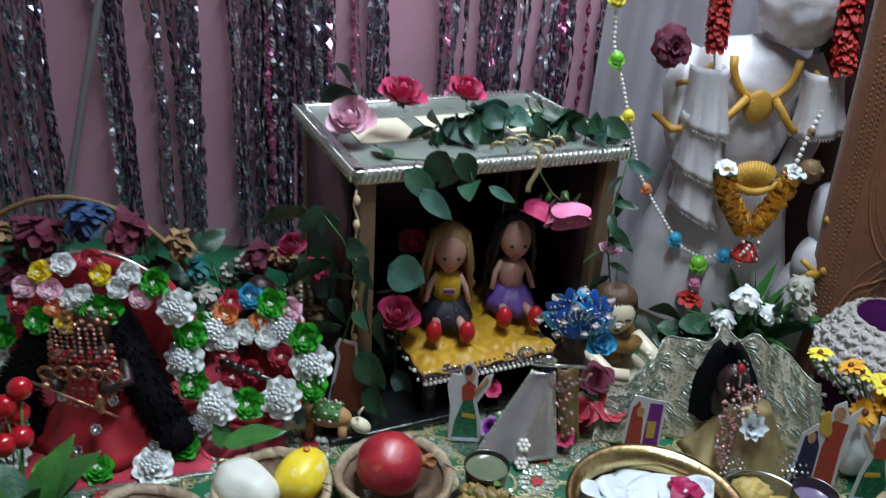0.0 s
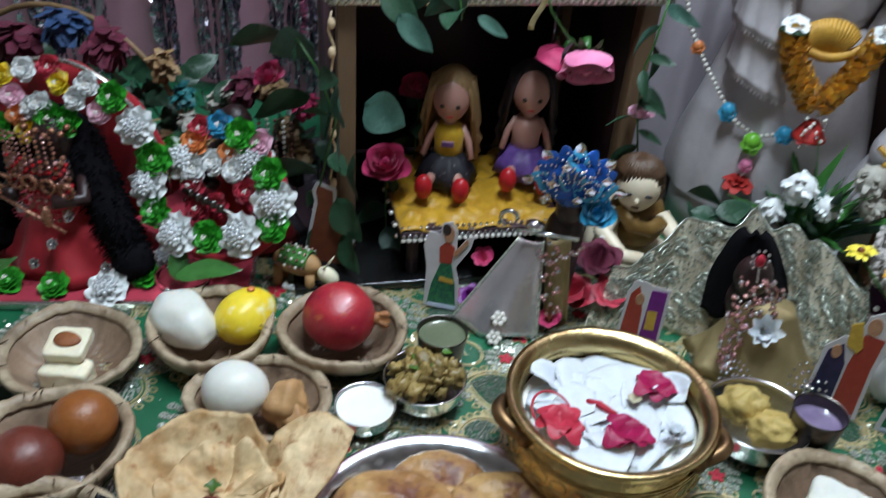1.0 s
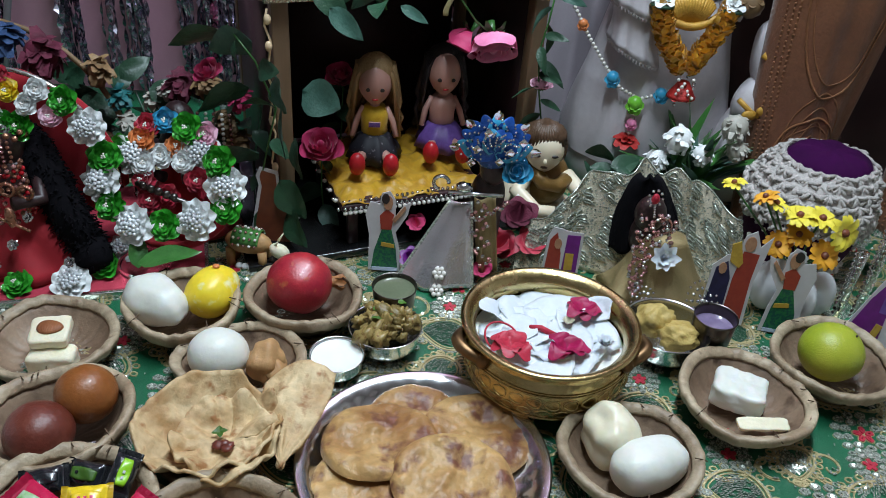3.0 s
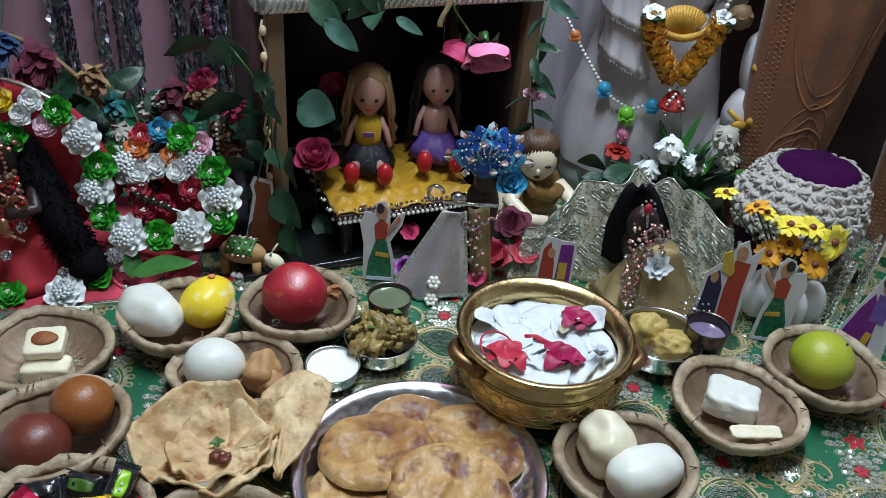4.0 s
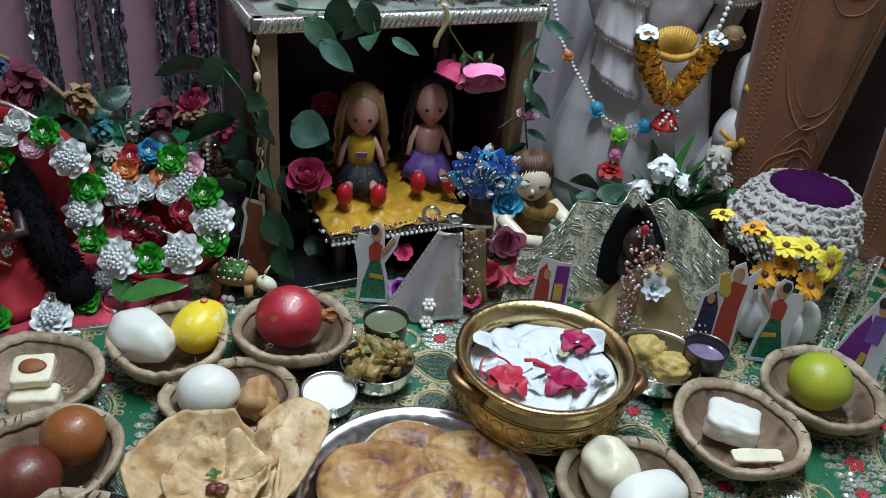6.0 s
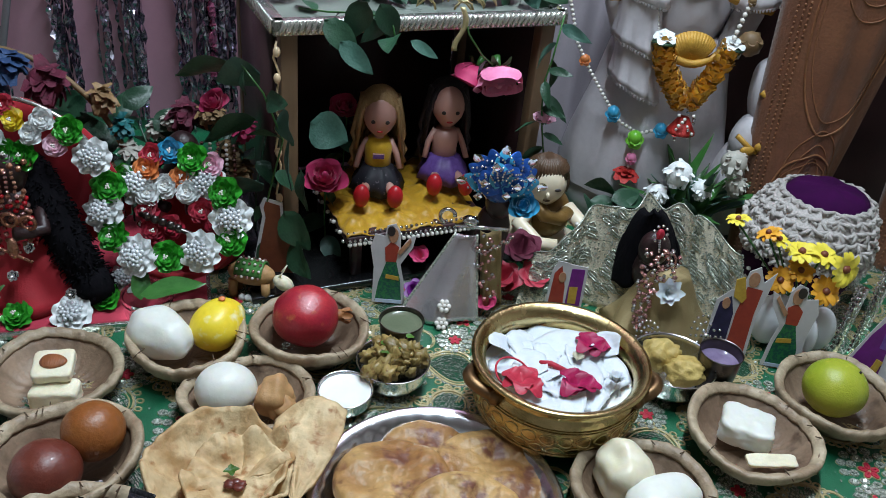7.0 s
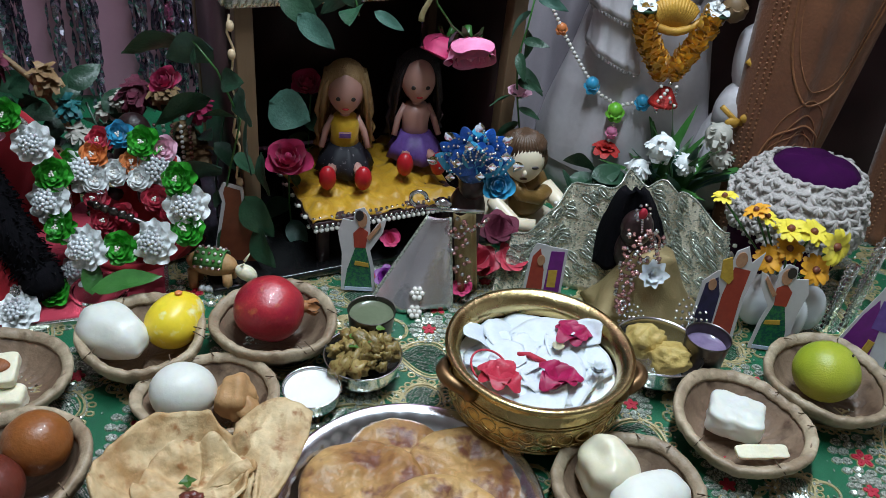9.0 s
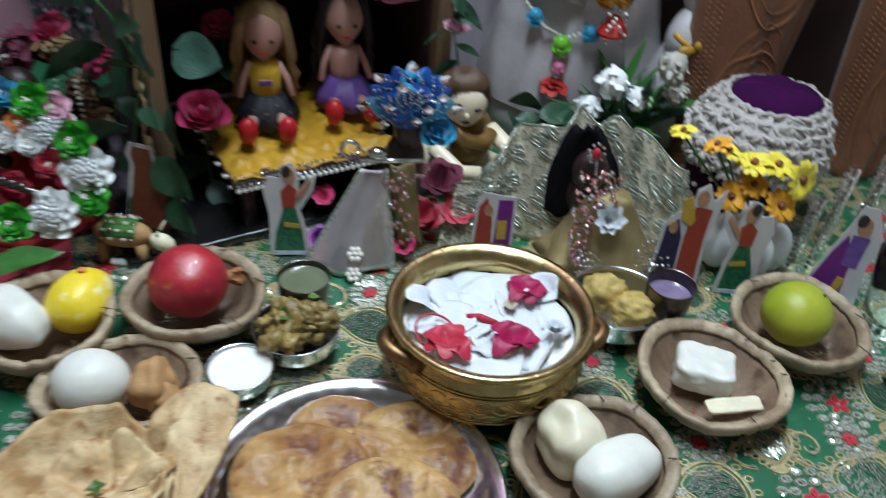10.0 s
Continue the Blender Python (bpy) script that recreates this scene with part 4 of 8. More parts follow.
tube(bm, [(-0.022, 0.002, 0.014), (-0.010, -0.001, 0.017), (0.006, -0.010, 0.015)], 0.0034, 6)
part("red_thread", bm, M_REDTHREAD, fill, "loop of red sacred thread")


def katori(x, y, r, h, name, label, mat, prof_belly=0.9, fill_mat=None, level=0.8, drink=""):
    b = thing(name, pose(x, y, 0.001), label, "cup" if drink == "cup" else "bowl")
    bm = bmesh.new()
    lathe(bm, [(0, 0), (0.60 * r, 0), (0.70 * r, 0.06 * h), (prof_belly * r, 0.45 * h), (0.965 * r, 0.85 * h), (0.985 * r, 0.95 * h), (r * 1.01, h), (0.985 * r, 1.01 * h), (0.955 * r, 0.97 * h),
               (0.935 * r, 0.85 * h), ((prof_belly - 0.03) * r, 0.45 * h), (0.66 * r, 0.08 * h), (0, 0.05 * h)], 64)
    part("vessel", bm, mat, b)
    if fill_mat:
        bm = bmesh.new()
        lathe(bm, [(0, level * h), (0.5 * r, level * h), (0.90 * r, level * h), (0.925 * r, level * h + 0.0008)], 48)
        part("liquid", bm, fill_mat, b)
    return b


katori(0.045, 0.655, 0.032, 0.028, "milk_cup", "small steel cup filled with white milk", M_STEEL, 0.93, M_MILK, 0.86)
vegb = katori(0.096, 0.704, 0.044, 0.036, "vegetable_bowl", "small steel bowl heaped with spiced vegetables", M_STEEL, 0.92)
fritb = katori(0.440, 0.738, 0.054, 0.042, "fritter_bowl", "small steel bowl with two yellow fritters", M_STEEL, 0.94)
katori(0.102, 0.757, 0.028, 0.056, "dark_tumbler", "short dark steel tumbler of pale green drink", M_DARKSTEEL, 0.88, M_TEA, 0.88, "cup")
katori(0.494, 0.734, 0.0265, 0.063, "lilac_tumbler", "short dark steel tumbler of lilac milky drink", M_DARKSTEEL, 0.88, M_LILAC, 0.76, "cup")

g = random.Random(21)
curry = thing("vegetable_curry", pose(0.096, 0.704, 0.030), "chunky yellow-brown potato and cauliflower curry with herbs", "food")
for k in range(30):
    a, d = 2.4 * k, 0.034 * math.sqrt((k % 22 + 0.5) / 22)
    bm = bmesh.new()
    s = g.uniform(0.007, 0.0145)
    ball(bm, place(0, 0, 0, s, s * g.uniform(0.6, 0.9), s * g.uniform(0.55, 0.8), g.uniform(0, 90), g.uniform(0, 90), g.uniform(0, 360)), 14, 10, 0, 0.75, 2.2, k)
    part("chunk", bm, M_CURRY, curry, "", pose(d * math.cos(a), d * math.sin(a), 0.006 + 0.011 * (1 - d / 0.034) + (0.006 if k > 21 else 0)))
for k in range(7):
    bm = bmesh.new()
    leaf(bm, pose(0, 0, 0, g.uniform(-30, 30), g.uniform(-20, 20), g.uniform(0, 360)), 0.012, 0.009, 0.2)
    part("herb", bm, M_HERB, curry, "green herb leaf", pose(g.uniform(-0.02, 0.02), g.uniform(-0.015, 0.02), 0.027))
for (x, y, s, sd) in ((0.428, 0.752, 0.027, 4), (0.452, 0.724, 0.024, 9)):
    bm = bmesh.new()
    ball(bm, place(0, 0, 0, s, s * 0.82, s * 0.72), 28, 18, 0, 0.42, 2.6, sd)
    single("fritter", bm, M_FRITTER, pose(x, y, 0.036), "craggy yellow gram-flour fritter", "fritter", "fritters in the steel bowl")


# ---- sweets and fruit ----
def egg(name, x, y, z, sx, sy, sz, mat, label, rx=0, ry=0, rz=0, taper=0.12, bumps=0.05, seed=1.0, category="sweet", freq=1.3, boxy=0.0):
    bm = bmesh.new()
    for v in ball(bm, Matrix.Identity(4), 44, 28, 0, bumps, freq, seed):
        if boxy:
            d = v.co.normalized()
            v.co *= (abs(d.x) ** boxy + abs(d.y) ** boxy + abs(d.z) ** boxy) ** (-1 / boxy)
        v.co = Vector((v.co.x * sx, v.co.y * sy * (1 - taper * v.co.x), v.co.z * sz * (1 - taper * v.co.x)))
    return single(name, bm, mat, pose(x, y, z, rx, ry, rz), label, category)


egg("white_oval_sweet", -0.178, 0.712, 0.040, 0.041, 0.030, 0.028, M_COOLSWEET, "smooth ivory oval sweet in a leaf bowl", rz=-28, taper=0.2, bumps=0.12, freq=1.5, boxy=2.3)
yl = egg("mango_sweet", -0.118, 0.738, 0.043, 0.037, 0.030, 0.029, M_YELLOW, "mango-shaped yellow sweet with an orange dot", rz=62, ry=-15, taper=0.1)
bm = bmesh.new()
ball(bm, place(0, 0, 0, 0.0045, 0.0045, 0.002), 10, 6)
part("dot", bm, M_ORANGE, yl, "orange saffron dot", pose(0.018, 0.002, 0.0265, 0, 20, 0))
egg("milk_sweet", -0.083, 0.629, 0.038, 0.034, 0.031, 0.030, M_COOLSWEET, "egg-shaped glossy white milk sweet", rz=10, taper=0.04, bumps=0.02)
bm = bmesh.new()
ball(bm, place(0, 0, 0, 0.022, 0.026, 0.024), 30, 20, 0, 0.35, 1.5, 3.3)
ball(bm, place(0.010, -0.008, -0.004, 0.016, 0.018, 0.014), 20, 14, 0, 0.3, 1.7, 5.3)
single("fudge_lump", bm, M_TAN, pose(-0.031, 0.634, 0.030), "tan hand-shaped milk fudge with a crease", "sweet")
egg("brown_syrup_ball", -0.192, 0.540, 0.052, 0.0305, 0.0305, 0.0295, M_JAMUN, "glossy brown fried ball in syrup", taper=0.0, bumps=0.03)
egg("maroon_syrup_ball", -0.218, 0.489, 0.046, 0.0325, 0.0325, 0.031, M_JAMUNDARK, "glossy dark maroon fried ball in syrup", taper=0.0, bumps=0.03, seed=4)
bm = bmesh.new()


def scrap_at(u, v):
    return Vector((0.030 * (u - 0.5), 0.012 * (v - 0.5), 0.004 * math.sin(9 * u) * math.sin(5 * v + 1)))


sheet(bm, scrap_at, 12, 6, 0, 0.0003)
single("silver_leaf_scrap", bm, M_SILVERDRESS, pose(-0.178, 0.488, 0.030, 30, 25, 50), "crinkled scrap of silver leaf beside the syrup balls", "foil")


def square_sweet(name, x, y, z, sx, sy, sz, mat, rz, label, seed, rx=0, ry=0, ragged=0.0012):
    bm = bmesh.new()
    for v in ball(bm, Matrix.Identity(4), 48, 30):
        d = v.co.normalized()
        k = (abs(d.x) ** 7 + abs(d.y) ** 7 + abs(d.z) ** 7) ** (-1 / 7)
        v.co = Vector((d.x * k * sx / 2, d.y * k * sy / 2, d.z * k * sz / 2))
        q = v.co * 75 + Vector((seed, 2 * seed, -seed))
        v.co += Vector((noise.noise(q), noise.noise(q + Vector((9, 0, 0))), noise.noise(q + Vector((0, 9, 0))))) * ragged + v.co.normalized() * noise.noise(q * 4) * ragged * 0.4
    return single(name, bm, mat, pose(x, y, z, rx, ry, rz), label, "sweet")


square_sweet("barfi", -0.268, 0.622, 0.019, 0.050, 0.030, 0.026, M_CREAM, 6, "square cream-coloured milk sweet", 1.0)
top = square_sweet("almond_barfi", -0.274, 0.640, 0.043, 0.042, 0.040, 0.014, M_CREAM, 12, "square cream milk sweet topped with an almond", 2.0, rx=10)
bm = bmesh.new()
for v in ball(bm, place(0, 0, 0, 0.0145, 0.0100, 0.0040), 20, 12):
    v.co.y *= 1 - 14 * v.co.x
part("almond", bm, M_ALMOND, top, "brown almond", pose(0.001, 0.001, 0.0075, 0, 0, -6))
square_sweet("coconut_square", 0.505, 0.640, 0.030, 0.058, 0.050, 0.028, M_COOLSWEET, -22, "crumbly white square sweet with a brown fleck", 5.0, ragged=0.0022)
square_sweet("flat_sweet", 0.522, 0.598, 0.022, 0.058, 0.016, 0.006, M_CREAM, 4, "thin cream slice of sweet in the leaf bowl", 7.0, rx=18)
bm = bmesh.new()
for v in ball(bm, Matrix.Identity(4), 40, 28, 0, 0.26, 1.4, 2.2):
    d = v.co.normalized()
    v.co *= (abs(d.x) ** 3 + abs(d.y) ** 3 + abs(d.z) ** 3) ** (-1 / 3) * 0.94
    v.co = Vector((0.028 * v.co.x, 0.031 * v.co.y, 0.030 * v.co.z + 0.006 * max(0, 0.35 - abs(v.co.x + 0.1))))
single("cream_lump", bm, M_SWEET, pose(0.345, 0.551, 0.036, 0, 0, 20), "ivory lumpy peeled sweet in a leaf bowl", "sweet")
egg("ivory_oblong_sweet", 0.380, 0.516, 0.035, 0.042, 0.026, 0.025, M_COOLSWEET, "ivory oblong sweet in a leaf bowl", rz=26, taper=0.06, bumps=0.05, freq=1.6, boxy=2.6)
lime = egg("sweet_lime", 0.630, 0.706, 0.044, 0.0375, 0.0368, 0.0345, M_LIME, "yellow-green sweet lime in a leaf bowl", taper=0.0, bumps=0.03, category="fruit")
bm = bmesh.new()
ball(bm, place(0, 0, 0, 0.0016), 8, 6)
part("stem_scar", bm, M_INK, lime, "dark stem scar", pose(0.018, -0.006, 0.0308))

pom = thing("pomegranate", pose(-0.016, 0.758, 0.012, 0, 0, 0), "ripe red pomegranate in a leaf bowl", "fruit")
bm = bmesh.new()
for v in ball(bm, Matrix.Diagonal((0.0405, 0.0395, 0.0380, 1)), 40, 26, 0, 0.05, 1.6, 7):
    a = math.atan2(v.co.y, v.co.z)
    v.co.y *= 1 + 0.02 * math.cos(6 * a)
    v.co.z *= 1 + 0.02 * math.cos(6 * a)
part("rind", bm, M_POM, pom, "red rind", pose(0, 0, 0.0385, 0, 8, 14))
bm = bmesh.new()
for k in range(6):
    petal(bm, pose(0, 0, 0, 60 * k, 0, 0) @ pose(0, 0, 0.0065), 0.014, 0.008, 0.35, 0.5, 0, 4, 3)
tube(bm, [(-0.008, 0, 0), (0.004, 0, 0)], 0.0072, 10)
part("crown", bm, M_POMCROWN, pom, "dry calyx crown", pose(0.042, 0.010, 0.036, 0, 8, 14))

g = random.Random(4)
nuts = thing("cashew_heap", pose(-0.018, 0.383, 0.006), "heap of whole cashew nuts in a leaf bowl", "nuts")
bm = bmesh.new()
for k in range(2):
    pts = [(0.012 * math.cos(t), 0.010 * math.sin(t), 0) for t in [0.25 + 0.36 * i for i in range(8)]]
    if k == 0:
        tube(bm, pts, 0.0052, 8, 0, 0.85)
        ball(bm, place(*pts[0], 0.0056), 8, 6)
        ball(bm, place(*pts[-1], 0.0048), 8, 6)
ME_NUT = finish(bm, M_CASHEW)
for k in range(46):
    a, d = 2.4 * k, 0.050 * math.sqrt((k % 30 + 0.5) / 30)
    piece("cashew", ME_NUT, nuts, pose(d * math.cos(a), d * math.sin(a), 0.016 + 0.018 * (1 - d / 0.05) + (0.010 if k > 29 else 0), g.uniform(-50, 50), g.uniform(-50, 50), g.uniform(0, 360)))


def candy(x, y, z, L, W, rx, ry, rz, mats, label, bars=3):
    """A pillow-shaped wrapper with crimped ends."""
    L, W = 0.86 * L, 0.80 * W
    c = thing("wrapped_candy", pose(x + 0.012, y, z, rx, ry, rz), label, "candy", "wrapped candies in the leaf bowl")
    bm = bmesh.new()

    def side(sgn):
        def at(u, v):
            s, q = 2 * u - 1, 2 * v - 1
            core = max(0, 1 - abs(s / 0.72) ** 6) if abs(s) < 0.72 else 0
            hgt = sgn * 0.0062 * core * (1 - q ** 4)
            crimp = 0.0011 * math.sin(46 * v) if core == 0 else 0.0006 * math.sin(17 * u + 7 * v)
            return Vector((L * 0.5 * s, W * 0.5 * q * (1 if core else 1.06), hgt + crimp))
        return at
    sheet(bm, side(1), 26, 16, 0)
    sheet(bm, side(-1), 26, 16, 0)
    part("wrapper", bm, mats[0], c)
    bm = bmesh.new()

    def print_at(u, v):
        s, q = 0.58 * (2 * u - 1), 0.50 * (2 * v - 1) * (1 - 0.3 * (2 * u - 1) ** 2)
        return Vector((L * 0.5 * s, W * 0.5 * q, 0.0062 * (1 - abs(s / 0.72) ** 6) * (1 - q ** 4) + 0.0009 + 0.0006 * math.sin(8.5 * (s + 1) + 3.5 * (q + 1))))
    sheet(bm, print_at, 12, 6, 0, 0.0002)
    part("print", bm, mats[1], c, "printed panel")
    for k in range(bars):
        bm = bmesh.new()
        box(bm, place(L * (-0.13 + 0.12 * k), 0.02 * W, 0.0078, L * 0.06, W * 0.10, 0.0006), 0)
        part("lettering_bar", bm, mats[2], c, "", None, False)
    return c


P3 = (M_WRAPRED, M_WRAPWHITE, M_WRAPRED)
candy(-0.186, 0.392, 0.058, 0.082, 0.046, 16, 8, -28, P3, "pink-red wrapped candy with a green and white print")
candy(-0.146, 0.376, 0.056, 0.076, 0.036, 4, -8, 32, P3, "pink-red wrapped candy with a green and white print")
candy(-0.108, 0.392, 0.056, 0.066, 0.030, 8, -18, 58, P3, "pink-red wrapped candy standing on its edge")
candy(-0.205, 0.348, 0.046, 0.070, 0.036, 0, 6, 40, P3, "pink-red wrapped candy with a green and white print")
candy(-0.138, 0.340, 0.046, 0.070, 0.036, 4, 0, -12, P3, "pink-red wrapped candy with a green and white print")
candy(-0.150, 0.408, 0.056, 0.050, 0.034, 22, 4, 15, (M_WRAPYELLOW, M_WRAPYELLOW, M_WRAPRED), "yellow wrapped candy with red marks")
candy(-0.130, 0.440, 0.056, 0.052, 0.028, 30, -20, 84, (M_WRAPBLACK, M_WRAPGREEN, M_PAPER), "black and lime-green wrapped candy", 2)
candy(-0.202, 0.436, 0.044, 0.050, 0.030, 26, 0, 20, (M_WRAPBLACK, M_WRAPBLACK, M_WRAPBLACK), "plain black wrapped candy", 1)
candy(-0.168, 0.446, 0.044, 0.050, 0.030, 34, 0, -10, (M_WRAPBLACK, M_HERB, M_WRAPBLACK), "black and dark green wrapped candy", 1)


# ---- tinsel curtain and rod on the wall ----
curtain = thing("tinsel_curtain", pose(0, 1.385, 0.0), "crinkled dark silver and violet tinsel strands hanging before a pink wall", "curtain")
ME_STRAND = []
for k in range(9):
    g = random.Random(100 + k)
    bm = bmesh.new()
    w = 0.0024 + 0.0014 * (k % 3)
    ph, tw = g.uniform(0, 6), g.uniform(50, 110)

    def strand_at(u, v, ph=ph, tw=tw, w=w, k=k):
        z = 0.95 * u
        a = tw * u + 1.6 * noise.noise(Vector((u * 34, k, 0)))
        x = 0.010 * noise.noise(Vector((u * 5, k * 3.1, 1))) + 0.0035 * noise.noise(Vector((u * 40, k * 3.1, 5)))
        y = 0.008 * noise.noise(Vector((u * 6, k * 1.1, 9)))
        s = (v - 0.5) * w * 2
        return Vector((x + s * math.cos(a), y + s * math.sin(a), z))
    sheet(bm, strand_at, 120, 1, 0)
    ME_STRAND.append(finish(bm, (M_TINSEL, M_TINSELDARK, M_TINSEL, M_TINSELDARK, M_TINSELDARK, M_TINSEL, M_TINSELDARK, M_TINSELDARK, M_TINSELPINK)[k], False))
g = random.Random(77)
BUNDLES = ((-0.70, 0.05, 26), (-0.545, 0.025, 16), (-0.475, 0.012, 5), (-0.415, 0.022, 26), (-0.335, 0.012, 6), (-0.27, 0.045, 44), (-0.185, 0.03, 28), (-0.10, 0.022, 16),
           (0.03, 0.025, 12), (0.115, 0.04, 26), (0.21, 0.03, 20), (0.29, 0.02, 10), (-0.80, 0.04, 16), (-0.93, 0.03, 10))
for bx, spread, n in BUNDLES:
    for k in range(n):
        me = ME_STRAND[8] if g.random() < 0.035 else g.choice(ME_STRAND[:8])
        piece("strand", me, curtain, pose(bx + g.gauss(0, spread * 0.55), g.uniform(-0.022, 0.018), g.uniform(-0.02, 0.10), g.uniform(-1, 1), g.uniform(-2.2, 2.2), g.uniform(0, 360)))
bm = bmesh.new()
tube(bm, [(-1.1, 0, 1.02), (1.1, 0, 1.02)], 0.006, 8)
part("hanging_rod", bm, M_GREYROD, curtain, "thin grey rod")
bm = bmesh.new()
tube(bm, [(-0.655, 1.30, 0.001), (-0.63, 1.30, 0.11), (-0.52, 1.30, 0.50), (-0.43, 1.30, 0.82)], 0.006, 8)
single("grey_rod", bm, M_GREYROD, pose(0, 0, 0), "thin grey rod leaning before the tinsel", "rod")

# ---- little mandap: a marble-topped stand with silver rope trim ----
TURN_M = math.degrees(math.atan2(0.163, 0.365))
mandap = thing("mandap", pose(-0.077, 0.934, 0.0, 0, 0, TURN_M), "small wooden canopy stand with a marble top and silver rope trim", "stand")
MW, MD, MH = 0.400, 0.290, 0.352
bm = bmesh.new()
box(bm, place(MW / 2 - 0.015, MD / 2 - 0.015, 0.006, MW + 0.09, MD + 0.13, 0.011), 0, 0.003)
part("plinth", bm, M_BLACKGLOSS, mandap, "glossy black plinth")
for px, py in ((0.014, 0.014), (MW - 0.014, 0.014), (0.014, MD - 0.014), (MW - 0.014, MD - 0.014)):
    bm = bmesh.new()
    box(bm, place(px, py, MH / 2, 0.022, 0.022, MH - 0.024), 0, 0.002)
    part("post", bm, M_PALEWOOD, mandap, "square pale wooden post")
bm = bmesh.new()
box(bm, place(MW / 2, MD - 0.006, MH / 2, MW - 0.06, 0.006, MH - 0.03), 0)
part("back_panel", bm, M_DARKPANEL, mandap, "dark maroon panel")
bm = bmesh.new()
box(bm, place(MW - 0.010, MD / 2, MH / 2, 0.006, MD - 0.06, MH - 0.03), 0)
part("side_panel", bm, M_DARKPANEL, mandap, "dark maroon panel")
bm = bmesh.new()
box(bm, place(0.006, MD / 2 + 0.01, MH / 2, 0.006, MD - 0.09, MH - 0.03), 0)
part("side_panel", bm, M_DARKPANEL, mandap, "dark maroon panel")
bm = bmesh.new()
box(bm, place(MW / 2, MD / 2, MH - 0.002, MW + 0.008, MD + 0.008, 0.016), 0, 0.002)
part("roof", bm, M_MARBLE, mandap, "grey-green marble top")
bm = bmesh.new()
for k in range(3):
    box(bm, place(MW * (0.2 + 0.29 * k), MD * 0.5, MH + 0.0072, 0.09, 0.10, 0.002), 0, 0.0005)
part("roof_inlay", bm, M_CREAM, mandap, "pale inlay panels")
ME_ROPE = gem_mesh(M_SILVERROPE)
for ex, ey, dx, dy, n in ((0, 0, 1, 0, 50), (0, 0, 0, 1, 36), (MW, 0, 0, 1, 36), (0, MD, 1, 0, 50)):
    L = MW if dx else MD
    bm = bmesh.new()
    box(bm, place(ex + dx * L / 2, ey + dy * L / 2, MH - 0.001, 0.016 + dx * L, 0.016 + dy * L, 0.020), 0, 0.003)
    rope = part("rope_trim", bm, M_SILVERROPE, mandap, "silver rope trim")
    bm = bmesh.new()
    for k in range(n):
        q = (k + 0.5) / n * L
        out = -0.009 if (ex == 0 and ey == 0) or (dx and ey == 0) or (dy and ex == 0) else 0.009
        ball(bm, place(ex + dx * q + dy * out, ey + dy * q + dx * out, MH, 0.0042, 0.0042, 0.011, 0, 24 if dx else 0, 0), 6, 5)
    part("strand_twist", bm, M_SILVERROPE, rope, "twisted strands")
# string of pale gold beads down the front post; they give no light
for k in range(9):
    bm = bmesh.new()
    ball(bm, place(0, 0, 0, 0.0048, 0.0048, 0.007), 10, 8)
    part("light_bead", bm, M_BULB, mandap, "pale gold garland bead", pose(0.0 - 0.004, -0.006, 0.05 + 0.034 * k))
bm = bmesh.new()
tube(bm, [(-0.004 + 0.004 * math.sin(2.1 * k), -0.004, 0.02 + 0.021 * k) for k in range(16)], 0.0016, 6)
part("bead_cord", bm, M_BULB, mandap, "pale gold cord")

# seat before the stand, with yellow frill and pearl border
seat = thing("doll_stool", pose(0.018, 0.895, 0.0, 0, 0, 24), "low seat covered in yellow satin with a beaded border", "seat")
SW, SD = 0.215, 0.205
bm = bmesh.new()
box(bm, place(SW / 2, SD / 2, 0.077, SW, SD, 0.010), 0, 0.002)
part("board", bm, M_DARKPANEL, seat)
for px in (0.02, SW - 0.02):
    for py in (0.02, SD - 0.02):
        bm = bmesh.new()
        box(bm, place(px, py, 0.041, 0.014, 0.014, 0.062), 0)
        part("leg", bm, M_DARKPANEL, seat)
bm = bmesh.new()


def frill(u, v):
    x, y = SW * u, SD * v
    e = min(u, 1 - u, v, 1 - v)
    return Vector((x, y, 0.082 + 0.008 * min(1, e * 8) + 0.009 * noise.noise(Vector((x * 30, y * 30, 0))) + 0.005 * noise.noise(Vector((x * 90, y * 90, 3)))))


sheet(bm, frill, 60, 44, 0, 0.001)
part("frill", bm, M_YFUR, seat, "gathered yellow satin")
for row in range(3):
    n = 30 - row
    for k in range(n):
        piece("border_bead", ME_PEARL if row == 0 else ME_CRYSTAL, seat, place(SW * (k + 0.5) / n, -0.003 + 0.004 * row * (row - 1), 0.072 + 0.0065 * row, 0.0036 if row == 0 else 0.0030))
for k in range(14):
    piece("border_bead", ME_PEARL if k % 2 else ME_CRYSTAL, seat, place(-0.003, SD * (k + 0.5) / 14, 0.074 + 0.006 * (k % 2), 0.0036))


